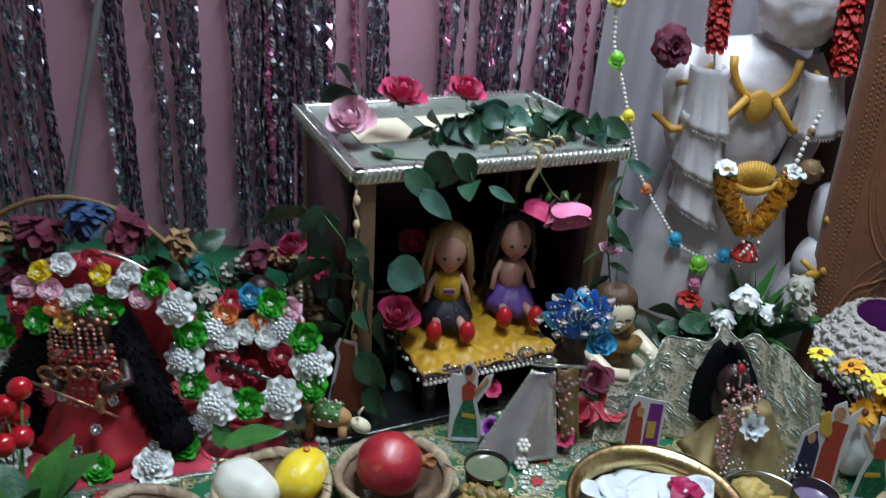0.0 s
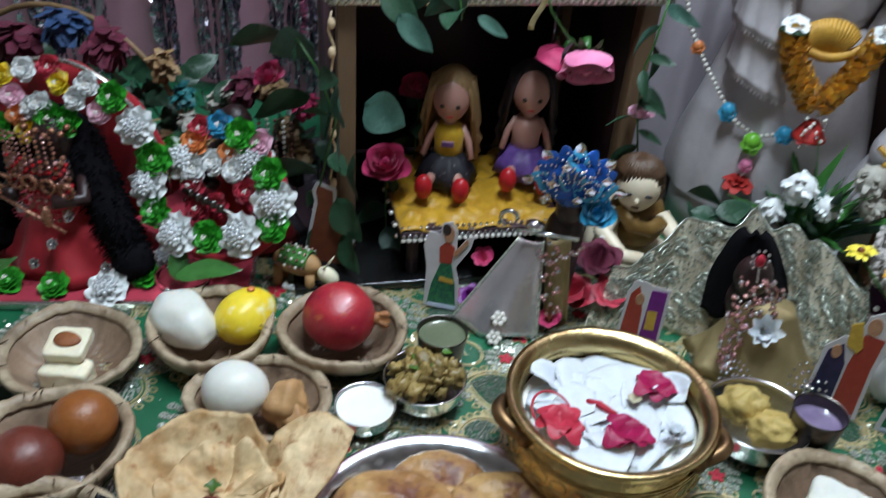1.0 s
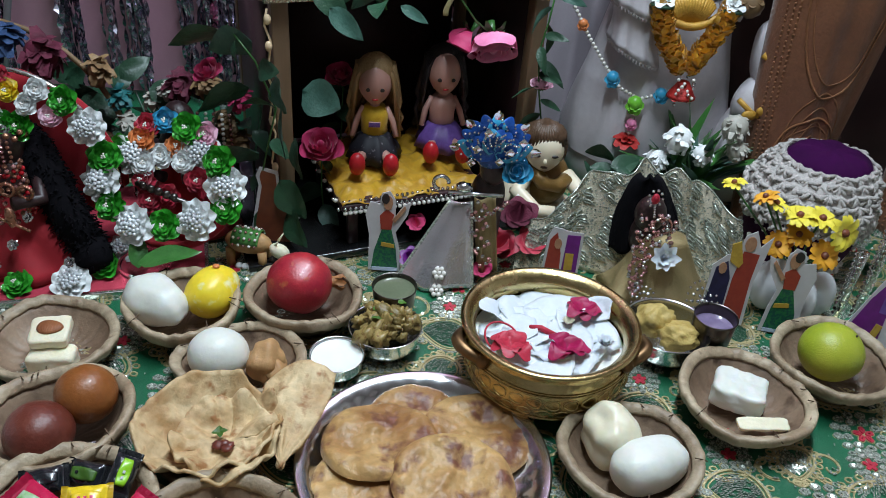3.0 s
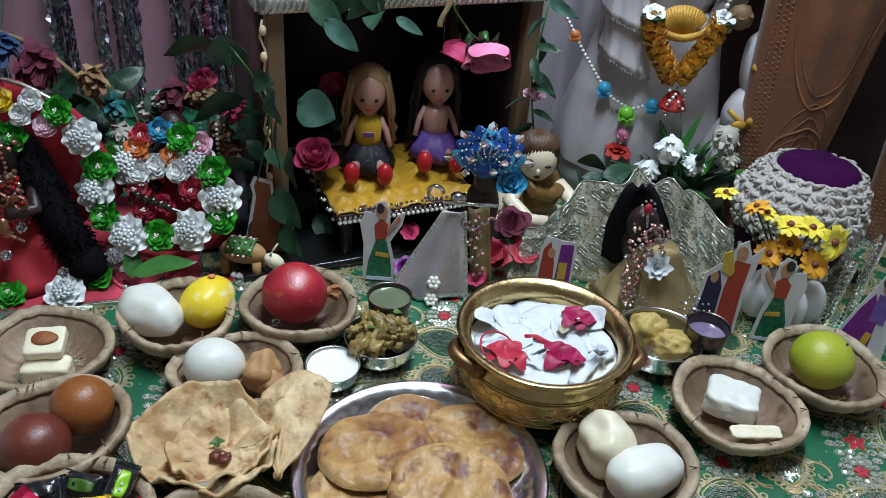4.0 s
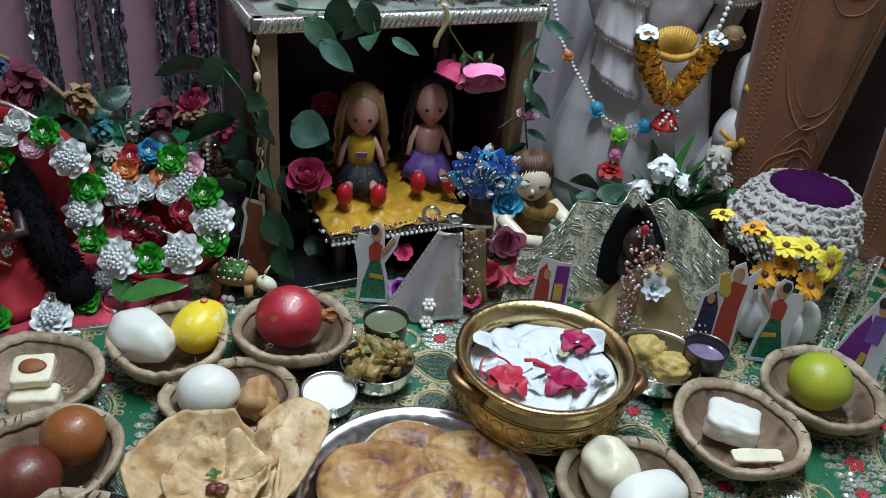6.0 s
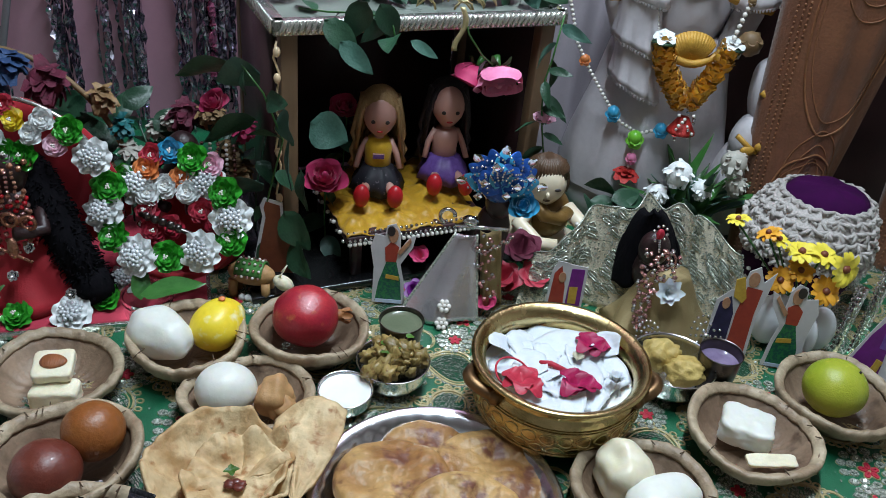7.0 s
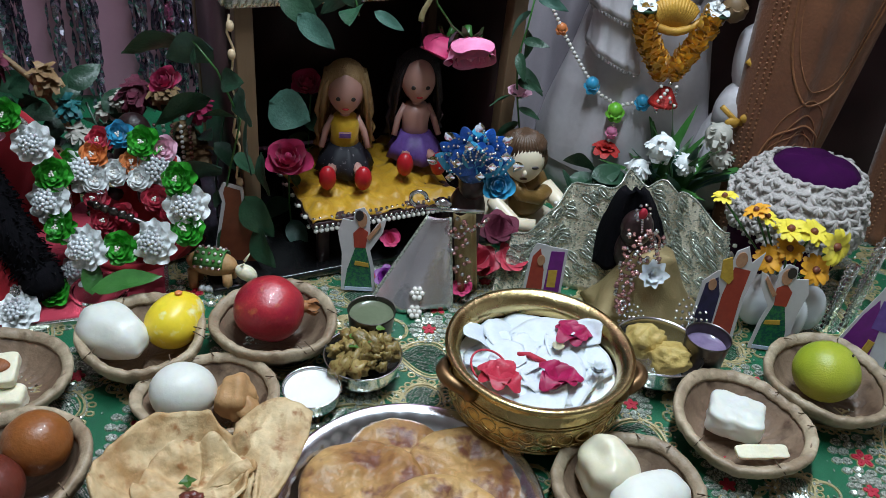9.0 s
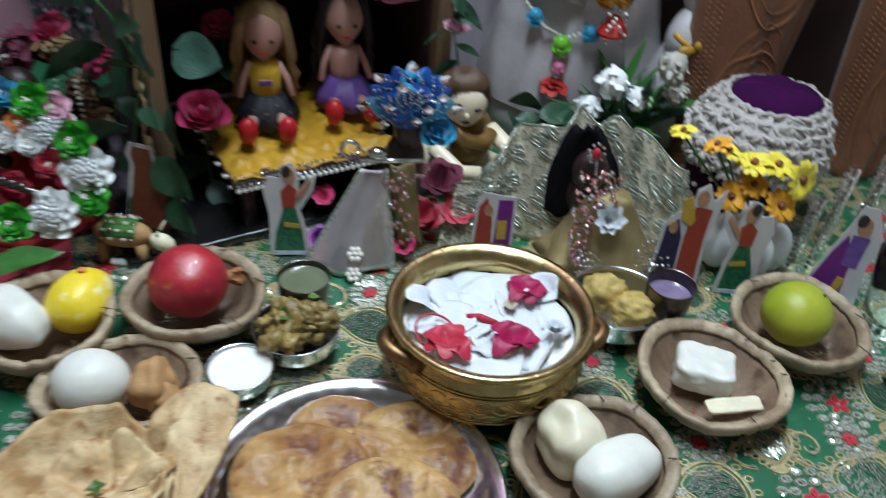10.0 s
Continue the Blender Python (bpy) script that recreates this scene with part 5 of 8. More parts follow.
# ---- two dolls on the seat ----
def doll(name, x, y, z, rz, label, hair, top_mat, skirt_mat, lean=0, back=0.0):
    """One plain seated doll shape: head, hair, body, legs and shoes in a single mesh."""
    bm = bmesh.new()
    mats = [M_SKIN, hair, top_mat, skirt_mat, M_SHOE, M_INK, M_LAVENDER]
    for v in ball(bm, place(0, 0, 0.121, 0.0255, 0.0250, 0.0345), 28, 22, 0):
        low = max(0.0, 0.121 - v.co.z) / 0.0345
        v.co.x *= 1 - 0.30 * low * low
    ball(bm, place(0, -0.0218, 0.1035, 0.0050, 0.002, 0.0018), 10, 6, 4)
    for sx in (-1, 1):
        ball(bm, place(sx * 0.0104, -0.0228, 0.1195, 0.0036, 0.0016, 0.0032), 12, 8, 5)
        tube(bm, [(sx * 0.016, 0, 0.082), (sx * 0.027, -0.004, 0.062), (sx * 0.034, -0.018, 0.040)], 0.0055, 8, 0, 0.8)
        tube(bm, [(sx * 0.012, -0.01, 0.018), (sx * 0.020, -0.050, 0.020), (sx * 0.024, -0.066, 0.018)], 0.0075, 8, 0)
        ball(bm, place(sx * 0.025, -0.076, 0.024, 0.0125, 0.0125, 0.0185), 14, 10, 4)
    tube(bm, [(0, 0, 0.075), (0, 0, 0.095)], 0.008, 8, 0)
    lathe(bm, [(0.0, 0.030), (0.022, 0.030), (0.020, 0.052), (0.022, 0.072), (0.016, 0.084), (0, 0.086)], 20, 2)
    lathe(bm, [(0, 0.004), (0.042, 0.006), (0.036, 0.022), (0.022, 0.042), (0, 0.043)], 26, 3, lambda a, k: (1 + 0.10 * math.sin(8 * a), 0), pose(0, -0.012, 0))
    ball(bm, place(0, 0.010 + back, 0.1350 - 0.3 * back, 0.0295, 0.0270, 0.0300), 24, 16, 1, 0.03, 4)
    for sx in (-1, 1):
        for q in range(5):
            tube(bm, [(sx * (0.014 + 0.003 * q), 0.002 + 0.004 * q, 0.152 - 0.001 * q), (sx * (0.026 + 0.0008 * q), -0.006 + 0.005 * q, 0.132), (sx * (0.030 + 0.001 * q), -0.006 + 0.005 * q, 0.104), (sx * (0.034 + 0.003 * math.sin(2.0 * q)), -0.002 + 0.004 * q, 0.062 - 0.006 * (q % 3))], 0.0046, 7, 1, 0.5)
    for k in range(26):
        a = math.pi * (k / 25) * 1.1 - 0.16
        cx, cy = 0.030 * math.cos(a), 0.010 + 0.024 * math.sin(a)
        w = 0.006 * math.sin(k * 2.3)
        tube(bm, [(cx * 0.85, cy * 0.8, 0.148), (cx * 1.1, cy, 0.118), (cx * 1.15 + w, cy * 1.05, 0.085), (cx * 1.25 - w, cy, 0.058), (cx * 1.3 + w, cy * 0.9, 0.030 + 0.008 * math.sin(k * 1.7))], 0.0052, 6, 1, 0.5)
    if top_mat is not M_SKIN:
        box(bm, place(0, -0.0215, 0.062, 0.018, 0.003, 0.009), 6, 0.001)
    for v in bm.verts:
        v.co *= 0.94
    return single(name, bm, mats, pose(x, y, z, lean, 0, rz), label, "doll", "dolls on the yellow seat")


doll("doll", 0.046, 1.034, 0.096, 6, "small blond doll in a yellow top and black skirt", M_BLOND, M_DOLLYELLOW, M_DOLLBLACK, 3)
doll("doll", 0.142, 1.080, 0.100, 10, "small dark-haired doll in a purple dress on a yellow seat", M_DARKLOCKS, M_SKIN, M_LAVENDER, 3, 0.005)


# ---- artificial roses and vines over the stand ----
def leafy_vine(name, pts, label, leaves, leaf_mat=None, size=0.045, seed=1, stem=0.0013, wide=0.62):
    """A wire stem with separate leaves along it."""
    g = random.Random(seed)
    v = thing(name, Matrix.Identity(4), label, "artificial vine", "artificial vines over the stand")
    bm = bmesh.new()
    pts = [Vector(p) for p in pts]
    tube(bm, pts, stem, 6)
    part("stem", bm, M_LEAFBRIGHT, v, "thin green wire stem")
    for k in range(leaves):
        q = (k + 0.6) / leaves * (len(pts) - 1)
        i = min(int(q), len(pts) - 2)
        p = pts[i].lerp(pts[i + 1], q - i)
        bm = bmesh.new()
        s = size * g.uniform(0.75, 1.2)
        leaf(bm, Matrix.Identity(4), s, s * wide * g.uniform(0.85, 1.15), g.uniform(0.1, 0.4), g.uniform(0.15, 0.35), 0)
        mm = leaf_mat or (M_LEAFPALE if g.random() < 0.3 else M_LEAF)
        part("leaf", bm, mm, v, "", Matrix.Translation(p) @ Euler((math.radians(g.uniform(20, 75)), math.radians(g.uniform(-15, 60)), math.radians(g.uniform(-180, 180))), "XYZ").to_matrix().to_4x4())
    return v


def hung_leaf(parent, x, y, z, L, W, rz, dip, face, mat=None, roll=0):
    """One leaf with a chosen heading (rz), dip below level and facing."""
    bm = bmesh.new()
    leaf(bm, Matrix.Identity(4), L, W, 0.15, 0.2, 0)
    part("leaf", bm, mat or M_LEAF, parent, "", pose(x, y, z, 0, 0, rz) @ pose(0, 0, 0, 0, dip, 0) @ pose(0, 0, 0, face, 0, 0))


v = leafy_vine("rose_vine", [(-0.06, 0.985, 0.362), (-0.02, 0.965, 0.366), (0.03, 0.955, 0.372), (0.06, 0.945, 0.368), (0.068, 0.928, 0.345)], "artificial rose vine hanging over the stand's front", 5, None, 0.05, 3)
for x, y, z, L, W, rz, dip, face, mm in (
        (-0.020, 0.925, 0.368, 0.060, 0.032, -10, 40, 55, None), (0.000, 0.918, 0.345, 0.055, 0.026, -20, 35, 60, M_LEAFPALE), (0.030, 0.930, 0.392, 0.058, 0.034, 150, 60, 70, None),
        (0.045, 0.935, 0.390, 0.050, 0.030, 10, 60, 80, None), (0.085, 0.925, 0.352, 0.040, 0.014, -10, 25, 60, M_LEAFPALE),
        (-0.095, 1.06, 0.420, 0.055, 0.042, 160, 12, 50, None), (-0.090, 1.02, 0.430, 0.060, 0.045, 120, -35, 60, M_LEAFPALE)):
    hung_leaf(v, x, y, z, L, W, rz, dip, face, mm)


def rose_head(parent, x, y, z, r, mat, seed, rx=0.0, ry=0.0, rz=0.0, label="", flare=46):
    """A rose of separate petals round a core, on a green calyx."""
    bm = bmesh.new()
    ball(bm, place(0, 0, r * 0.45, r * 0.22, r * 0.22, r * 0.45), 10, 8)
    fl = part("rose", bm, mat, parent, label, pose(x, y, z, rx, ry, rz))
    for k in range(15):
        bm = bmesh.new()
        rose(bm, Matrix.Identity(4), r, 0, seed, flare, k)
        part("petal", bm, mat, fl)
    bm = bmesh.new()
    for k in range(5):
        petal(bm, pose(0, 0, 0.002, 0, 25, 72 * k), r * 0.8, r * 0.3, 0.2, 0.3, 0, 4, 3)
    tube(bm, [(0, 0, -r * 0.5), (0, 0, r * 0.1)], r * 0.16, 8)
    part("calyx", bm, M_LEAFBRIGHT, fl, "green calyx")


rose_head(v, -0.097, 1.030, 0.392, 0.026, M_PALEPINK, 4, 38, -10, 0, "pale pink cloth rose")
rose_head(v, -0.034, 1.060, 0.420, 0.026, M_HOTPINK, 5, 15, 10, 0, "hot pink cloth rose")
rose_head(v, 0.052, 1.075, 0.428, 0.021, M_HOTPINK, 6, 20, 15, 0, "hot pink cloth rose")

hang = leafy_vine("hanging_rose", [(0.150, 0.985, 0.372), (0.158, 0.995, 0.345), (0.180, 1.015, 0.312), (0.200, 1.035, 0.292), (0.206, 1.040, 0.280)], "pink cloth rose hanging from the stand's roof", 1, None, 0.03, 9)
rose_head(hang, 0.204, 1.038, 0.290, 0.034, M_PINK, 7, 142, 14, 30, "pale pink cloth rose", 16)
rose_head(hang, 0.178, 1.050, 0.286, 0.029, M_HOTPINK, 8, 160, 24, 0, "hot pink cloth rose", 10)
hung_leaf(hang, 0.205, 1.035, 0.288, 0.036, 0.014, -8, 25, 40, M_LEAFBRIGHT)

g = random.Random(12)
crest = leafy_vine("roof_vine", [(0.00, 1.07, 0.372), (0.06, 1.08, 0.392), (0.12, 1.09, 0.402), (0.19, 1.11, 0.398), (0.26, 1.12, 0.385)], "tangle of artificial leaves on the stand's roof", 52, None, 0.046, 31)
for k in range(6):
    bm = bmesh.new()
    ribbon = [(0.10 + 0.016 * k + 0.012 * math.cos(2.2 * t + k), 1.00 + 0.02 * (k % 3), 0.372 + 0.014 * abs(math.sin(2 * t + k))) for t in [0.3 * i for i in range(9)]]
    tube(bm, ribbon, 0.0016, 5)
    part("gold_ribbon", bm, M_GOLD, crest, "curled gold ribbon")
bm = bmesh.new()
sheet(bm, lambda u, w: Vector((0.142 + 0.006 * math.sin(5 * u) + 0.007 * w, 0.974 - 0.004 * u, 0.385 - 0.055 * u)), 12, 2, 0, 0.0004)
part("gold_ribbon", bm, M_GOLD, crest, "hanging gold ribbon end")

left = leafy_vine("side_vine", [(-0.085, 0.930, 0.015), (-0.100, 0.925, 0.09), (-0.085, 0.915, 0.15), (-0.070, 0.915, 0.21), (-0.095, 0.92, 0.27), (-0.13, 0.93, 0.31)], "artificial vine with round leaves climbing the stand's post", 6, None, 0.042, 17)
for x, y, z, L, W, rz, dip, face, mm in (
        (-0.100, 0.930, 0.290, 0.048, 0.046, 170, 10, 60, M_LEAFPALE), (-0.135, 0.940, 0.295, 0.062, 0.040, 178, 8, 45, None), (-0.068, 0.913, 0.255, 0.040, 0.044, -70, 60, 80, M_LEAFPALE), (-0.035, 0.915, 0.238, 0.044, 0.042, -10, 20, 65, M_LEAFPALE),
        (-0.060, 0.905, 0.220, 0.058, 0.020, -100, 70, 60, M_LEAFPALE), (-0.095, 0.910, 0.145, 0.056, 0.044, 175, 15, 50, M_LEAFPALE), (-0.070, 0.915, 0.105, 0.052, 0.040, -40, 45, 70, None),
        (-0.110, 0.940, 0.225, 0.060, 0.042, 200, 15, 55, None), (-0.060, 0.910, 0.060, 0.050, 0.036, -60, 30, 70, None), (-0.045, 0.905, 0.175, 0.045, 0.030, -80, 60, 70, None)):
    hung_leaf(left, x, y, z, 1.2 * L, 1.2 * W, rz, dip, face, mm)
rose_head(left, -0.165, 0.955, 0.235, 0.016, M_HOTPINK, 31, 30, -20, 0, "small pink bud")

inner = leafy_vine("inner_rose", [(-0.022, 0.985, 0.012), (-0.024, 0.98, 0.06), (-0.022, 0.972, 0.125)], "hot pink cloth rose standing inside the stand", 3, None, 0.045, 22)
rose_head(inner, -0.022, 0.975, 0.126, 0.024, M_HOTPINK, 9, 30, 0, 0, "hot pink cloth rose")
inner2 = leafy_vine("inner_rose", [(-0.010, 1.075, 0.012), (-0.009, 1.075, 0.10), (-0.004, 1.07, 0.195)], "hot pink cloth rose behind the dolls", 6, None, 0.05, 23)
rose_head(inner2, -0.008, 1.066, 0.198, 0.018, M_HOTPINK, 10, 30, 0, 0, "hot pink cloth rose")
right = leafy_vine("post_vine", [(0.290, 1.075, 0.36), (0.283, 1.072, 0.30), (0.275, 1.068, 0.26), (0.280, 1.065, 0.21), (0.29, 1.06, 0.16)], "artificial vine with narrow leaves on the stand's post", 10, None, 0.044, 27, wide=0.36)
rose_head(right, 0.284, 1.070, 0.206, 0.013, M_PALEPINK, 33, 10, 0, 0, "pale pink bud")

# ---- white statue with garlands, before a draped cloth ----
bm = bmesh.new()


def drape_at(u, v):
    x = 0.285 + 0.42 * u
    z = 0.001 + 0.80 * v
    return Vector((x - 0.05 * (1 - v) * (0.5 - u), 1.325 + 0.009 * math.sin(26 * u + 2 * v) + 0.004 * math.sin(61 * u - 3 * v) - 0.10 * (1 - v) ** 3, z))


sheet(bm, drape_at, 90, 30, 0, 0.002)
single("grey_drape", bm, M_DRAPE, pose(0, 0, 0), "lilac-grey satin cloth draped in folds behind a statue", "cloth")

bm = bmesh.new()
W, GO = 0, 1
lathe(bm, [(0, 0), (0.125, 0.0), (0.125, 0.055), (0.115, 0.065), (0, 0.066)], 40, W, None, place(0.485, 1.215, 0.0, 1.0, 0.75, 1.0))
lathe(bm, [(0.135, 0.060), (0.138, 0.09), (0.130, 0.14), (0.118, 0.19), (0.104, 0.24), (0.094, 0.285), (0.088, 0.315), (0, 0.33)], 90, W,
      lambda a, k: (1 + 0.016 * math.sin(11 * a + 0.9 * k) + 0.03 * math.sin(5 * a - 0.5 * k), 0), place(0.485, 1.215, 0.0, 1.0, 0.72, 1.0))
for sx in (-1, 1):
    tube(bm, [(0.485 + sx * 0.080, 1.215, 0.475), (0.485 + sx * 0.108, 1.200, 0.43), (0.485 + sx * 0.098, 1.185, 0.36), (0.485 + sx * 0.075, 1.170, 0.30)], 0.026, 14, W, 0.8)
    tube(bm, [(0.485 + sx * 0.080, 1.16, 0.375), (0.485 + sx * 0.118, 1.155, 0.372), (0.485 + sx * 0.138, 1.19, 0.384)], 0.006, 8, GO)
    tube(bm, [(0.485 + sx * 0.075, 1.165, 0.47), (0.485 + sx * 0.10, 1.158, 0.445), (0.485 + sx * 0.118, 1.175, 0.436)], 0.0045, 8, GO)
    tube(bm, [(0.485 + sx * 0.02, 1.145, 0.43), (0.485 + sx * 0.052, 1.143, 0.388), (0.485 + sx * 0.088, 1.168, 0.372)], 0.006, 8, GO)
ball(bm, place(0.485, 1.225, 0.36, 0.086, 0.068, 0.105), 44, 30, W, 0.10, 3.2, 2)
ball(bm, place(0.485, 1.22, 0.43, 0.100, 0.066, 0.075), 44, 30, W, 0.10, 3.2, 5)
ball(bm, place(0.530, 1.19, 0.565, 0.062, 0.062, 0.068), 44, 30, W, 0.14, 4.5, 3)
tube(bm, [(0.485 + 0.048 * math.cos(t), 1.158 + 0.006 * math.sin(t), 0.485 + 0.060 * math.sin(t)) for t in [math.pi + math.pi * k / 12 for k in range(13)]], 0.006, 8, GO)
ball(bm, place(0.485, 1.150, 0.415, 0.022, 0.008, 0.026), 14, 10, GO)
for k in range(17):
    a = math.radians(20 + 8.75 * k)
    tube(bm, [(0.489 + 0.010 * math.cos(a), 1.116, 0.296 + 0.006 * math.sin(a)), (0.489 + 0.026 * math.cos(a), 1.112, 0.312 + 0.016 * math.sin(a)), (0.489 + 0.034 * math.cos(a), 1.120, 0.318 + 0.024 * math.sin(a))], 0.0040, 7, GO)
tube(bm, [(0.440 + 0.011 * k, 1.122 - 0.014 * math.sin(math.pi * k / 9), 0.318 - 0.020 * math.sin(math.pi * k / 9)) for k in range(10)], 0.0060, 8, GO)
for cx, r0, top, bot, slant in ((0.404, 0.030, 0.47, 0.375, 0.25), (0.408, 0.033, 0.40, 0.305, 0.35), (0.416, 0.034, 0.33, 0.240, 0.45), (0.572, 0.030, 0.47, 0.385, -0.3)):
    def sleeve(u, v, cx=cx, r0=r0, top=top, bot=bot, slant=slant):
        a = math.radians(-205 + 230 * u)
        rr = r0 * (0.82 + 0.34 * v * v) * (1 + 0.05 * math.sin(7 * a) * v + 0.03 * math.sin(13 * a + 1) * v)
        x = rr * math.cos(a)
        return Vector((cx + x + 0.012 * v, 1.158 + 1.1 * rr * math.sin(a), top + (bot - top) * v - slant * x * v))
    sheet(bm, sleeve, 40, 10, W, 0.003)
    tube(bm, [sleeve(k / 40, 1.0) for k in range(41)], 0.0026, 6, W)
    for k in range(34):
        p = sleeve(k / 33, 0.97)
        tube(bm, [p, p + Vector((0, -0.003, -0.008))], 0.0024, 5, W, 0.6)
    tube(bm, [sleeve(k / 40, 0.84) + Vector((0, -0.001, 0)) for k in range(41)], 0.0014, 5, W)
single("statue", bm, [M_STATUE, M_STATUEGOLD], pose(0, 0, 0), "white plaster statue with gold painted bands", "statue")

bm = bmesh.new()
ball(bm, place(0.628, 1.13, 0.25, 0.030, 0.040, 0.060, -14, -10, 0), 20, 14, 0, 0.1, 1.5, 3)
ball(bm, place(0.618, 1.12, 0.185, 0.034, 0.034, 0.040), 20, 14, 0, 0.1, 1.5, 6)
ball(bm, place(0.625, 1.14, 0.09, 0.055, 0.050, 0.088), 20, 14, 0, 0.1, 1.5, 8)
tube(bm, [(0.598, 1.09, 0.272), (0.615, 1.082, 0.262), (0.638, 1.088, 0.258)], 0.005, 7, 1)
tube(bm, [(0.580, 1.085, 0.203), (0.602, 1.08, 0.186), (0.622, 1.084, 0.176)], 0.0042, 7, 1)
for sx in (-1, 1):
    ball(bm, place(0.608 + sx * 0.010, 1.078, 0.186 + sx * 0.004, 0.011, 0.005, 0.008), 10, 8, 1)
single("statue_calf", bm, [M_STATUE, M_STATUEGOLD], pose(0, 0, 0), "small white plaster animal figure with gold bands", "statue")


def bead_string(name, pts, label, beads, r=0.0034, mesh=None):
    """Pearls strung along a path, with larger charms at given places along it."""
    s = thing(name, Matrix.Identity(4), label, "garland")
    pts = [Vector(p) for p in pts]
    lens = [0.0]
    for a, b in zip(pts, pts[1:]):
        lens.append(lens[-1] + (b - a).length)

    def along(d):
        for i in range(len(pts) - 1):
            if d <= lens[i + 1]:
                return pts[i].lerp(pts[i + 1], (d - lens[i]) / max(lens[i + 1] - lens[i], 1e-6))
        return pts[-1]
    n = int(lens[-1] / (r * 2.05))
    bm = bmesh.new()
    tube(bm, pts, 0.0006, 5)
    part("string", bm, M_PAPER, s)
    for k in range(n):
        piece("pearl", mesh or ME_PEARL, s, Matrix.Translation(along((k + 0.5) * r * 2.05)) @ Matrix.Diagonal((r, r, r, 1)))
    for f, mat, size in beads:
        bm = bmesh.new()
        bloom(bm, pose(0, 0, -size * 0.3, 70, 0, 0), size, 3, 6, 0, 0.5, int(f * 100))
        ball(bm, place(0, 0, 0, size * 0.72), 12, 9)
        part("charm", bm, mat, s, "bright flower-shaped bead", Matrix.Translation(along(f * lens[-1])))
    return s


bead_string("bead_garland", [(0.252, 1.16, 0.60), (0.262, 1.16, 0.49), (0.285, 1.158, 0.43), (0.300, 1.155, 0.385), (0.328, 1.15, 0.302), (0.354, 1.148, 0.262), (0.386, 1.142, 0.219), (0.412, 1.130, 0.190), (0.442, 1.12, 0.178), (0.474, 1.112, 0.193), (0.492, 1.108, 0.205)],
            "pearl string with bright flower beads hung on a statue", ((0.08, M_GERBYELLOW, 0.016), (0.24, M_PLASTICGREEN, 0.014), (0.40, M_GERBYELLOW, 0.012), (0.62, M_ORANGE, 0.010), (0.795, M_CYAN, 0.014), (0.955, M_CYAN, 0.0135)))
drop = bead_string("bead_tassel", [(0.436, 1.118, 0.182), (0.438, 1.116, 0.150), (0.436, 1.114, 0.118)], "green, pink and red bead drop on the garland", ((0.15, M_PLASTICGREEN, 0.016), (0.66, M_PINK, 0.011)), 0.0030)
bm = bmesh.new()
bloom(bm, pose(0, 0, 0, 0, 0, 0), 0.024, 3, 7, 0, 0.3, 3)
part("charm", bm, M_REDGARLAND, drop, "red cloth flower", pose(0.434, 1.112, 0.108, 10, 0, 0))


def petal_rope(name, pts, r, mat, label, n, seed=1):
    """A thick garland of many pleated petals along a line."""
    gg = random.Random(seed)
    s = thing(name, Matrix.Identity(4), label, "garland")
    pts = [Vector(p) for p in pts]
    meshes = []
    for k in range(4):
        bm = bmesh.new()
        for i in range(9):
            petal(bm, pose(0, 0, 0, 0, gg.uniform(-25, 10), 40 * i + gg.uniform(-12, 12)), r * gg.uniform(0.85, 1.15), r * 0.85, 0.25, 0.9, 0, 4, 3, 0.2)
        meshes.append(finish(bm, mat))
    for k in range(n):
        q = k / (n - 1) * (len(pts) - 1)
        i = min(int(q), len(pts) - 2)
        p, d = pts[i].lerp(pts[i + 1], q - i), (pts[i + 1] - pts[i]).normalized()
        piece("petal_tuft", meshes[k % 4], s, Matrix.Translation(p) @ d.to_track_quat("Z", "Y").to_matrix().to_4x4() @ pose(0, 0, 0, gg.uniform(-12, 12), gg.uniform(-12, 12), gg.uniform(0, 360)))
    return s


ga = petal_rope("marigold_garland", [(0.446, 1.118, 0.325), (0.455, 1.112, 0.290), (0.472, 1.106, 0.262), (0.490, 1.104, 0.240)], 0.019, M_MARIGOLD, "orange pleated ribbon garland on the statue", 20, 3)
gb = petal_rope("marigold_garland", [(0.545, 1.116, 0.325), (0.532, 1.110, 0.295), (0.515, 1.106, 0.262), (0.502, 1.104, 0.240)], 0.019, M_MARIGOLD, "orange pleated ribbon garland on the statue", 20, 4)
for par, px, pz in ((ga, 0.446, 0.330), (gb, 0.548, 0.330)):
    bm = bmesh.new()
    bloom(bm, pose(0, 0, 0, 20, 0, 0), 0.020, 2, 6, 0, 0.3, 2)
    part("white_cap", bm, M_FOILWHITE, par, "white petals at the garland's end", pose(px, 1.116, pz))
    bm = bmesh.new()
    ball(bm, place(0, 0, -0.006, 0.018, 0.018, 0.005), 12, 8, 0, 0.2)
    part("leaf_ring", bm, M_LEAF, par, "dark green ring", pose(px, 1.116, pz))
bm = bmesh.new()
bloom(bm, pose(0, 0, 0, 0, 0, 0), 0.024, 3, 8, 0, 0.3, 12)
lathe(bm, [(0, 0.026), (0.008, 0.024), (0.020, 0.004), (0.022, 0.0), (0, -0.002)], 18)
pend = single("garland_pendant", bm, M_REDGARLAND, pose(0.498, 1.100, 0.195, 0, 0, 0), "red bell-shaped pendant with pearls under the garland", "pendant")
for k in range(16):
    piece("pearl", ME_PEARL if k % 3 else ME_CRYSTAL, pend, place(0.012 * math.sin(k * 2.4), -0.012 - 0.006 * (k % 2), 0.036 - 0.0028 * k, 0.0030))
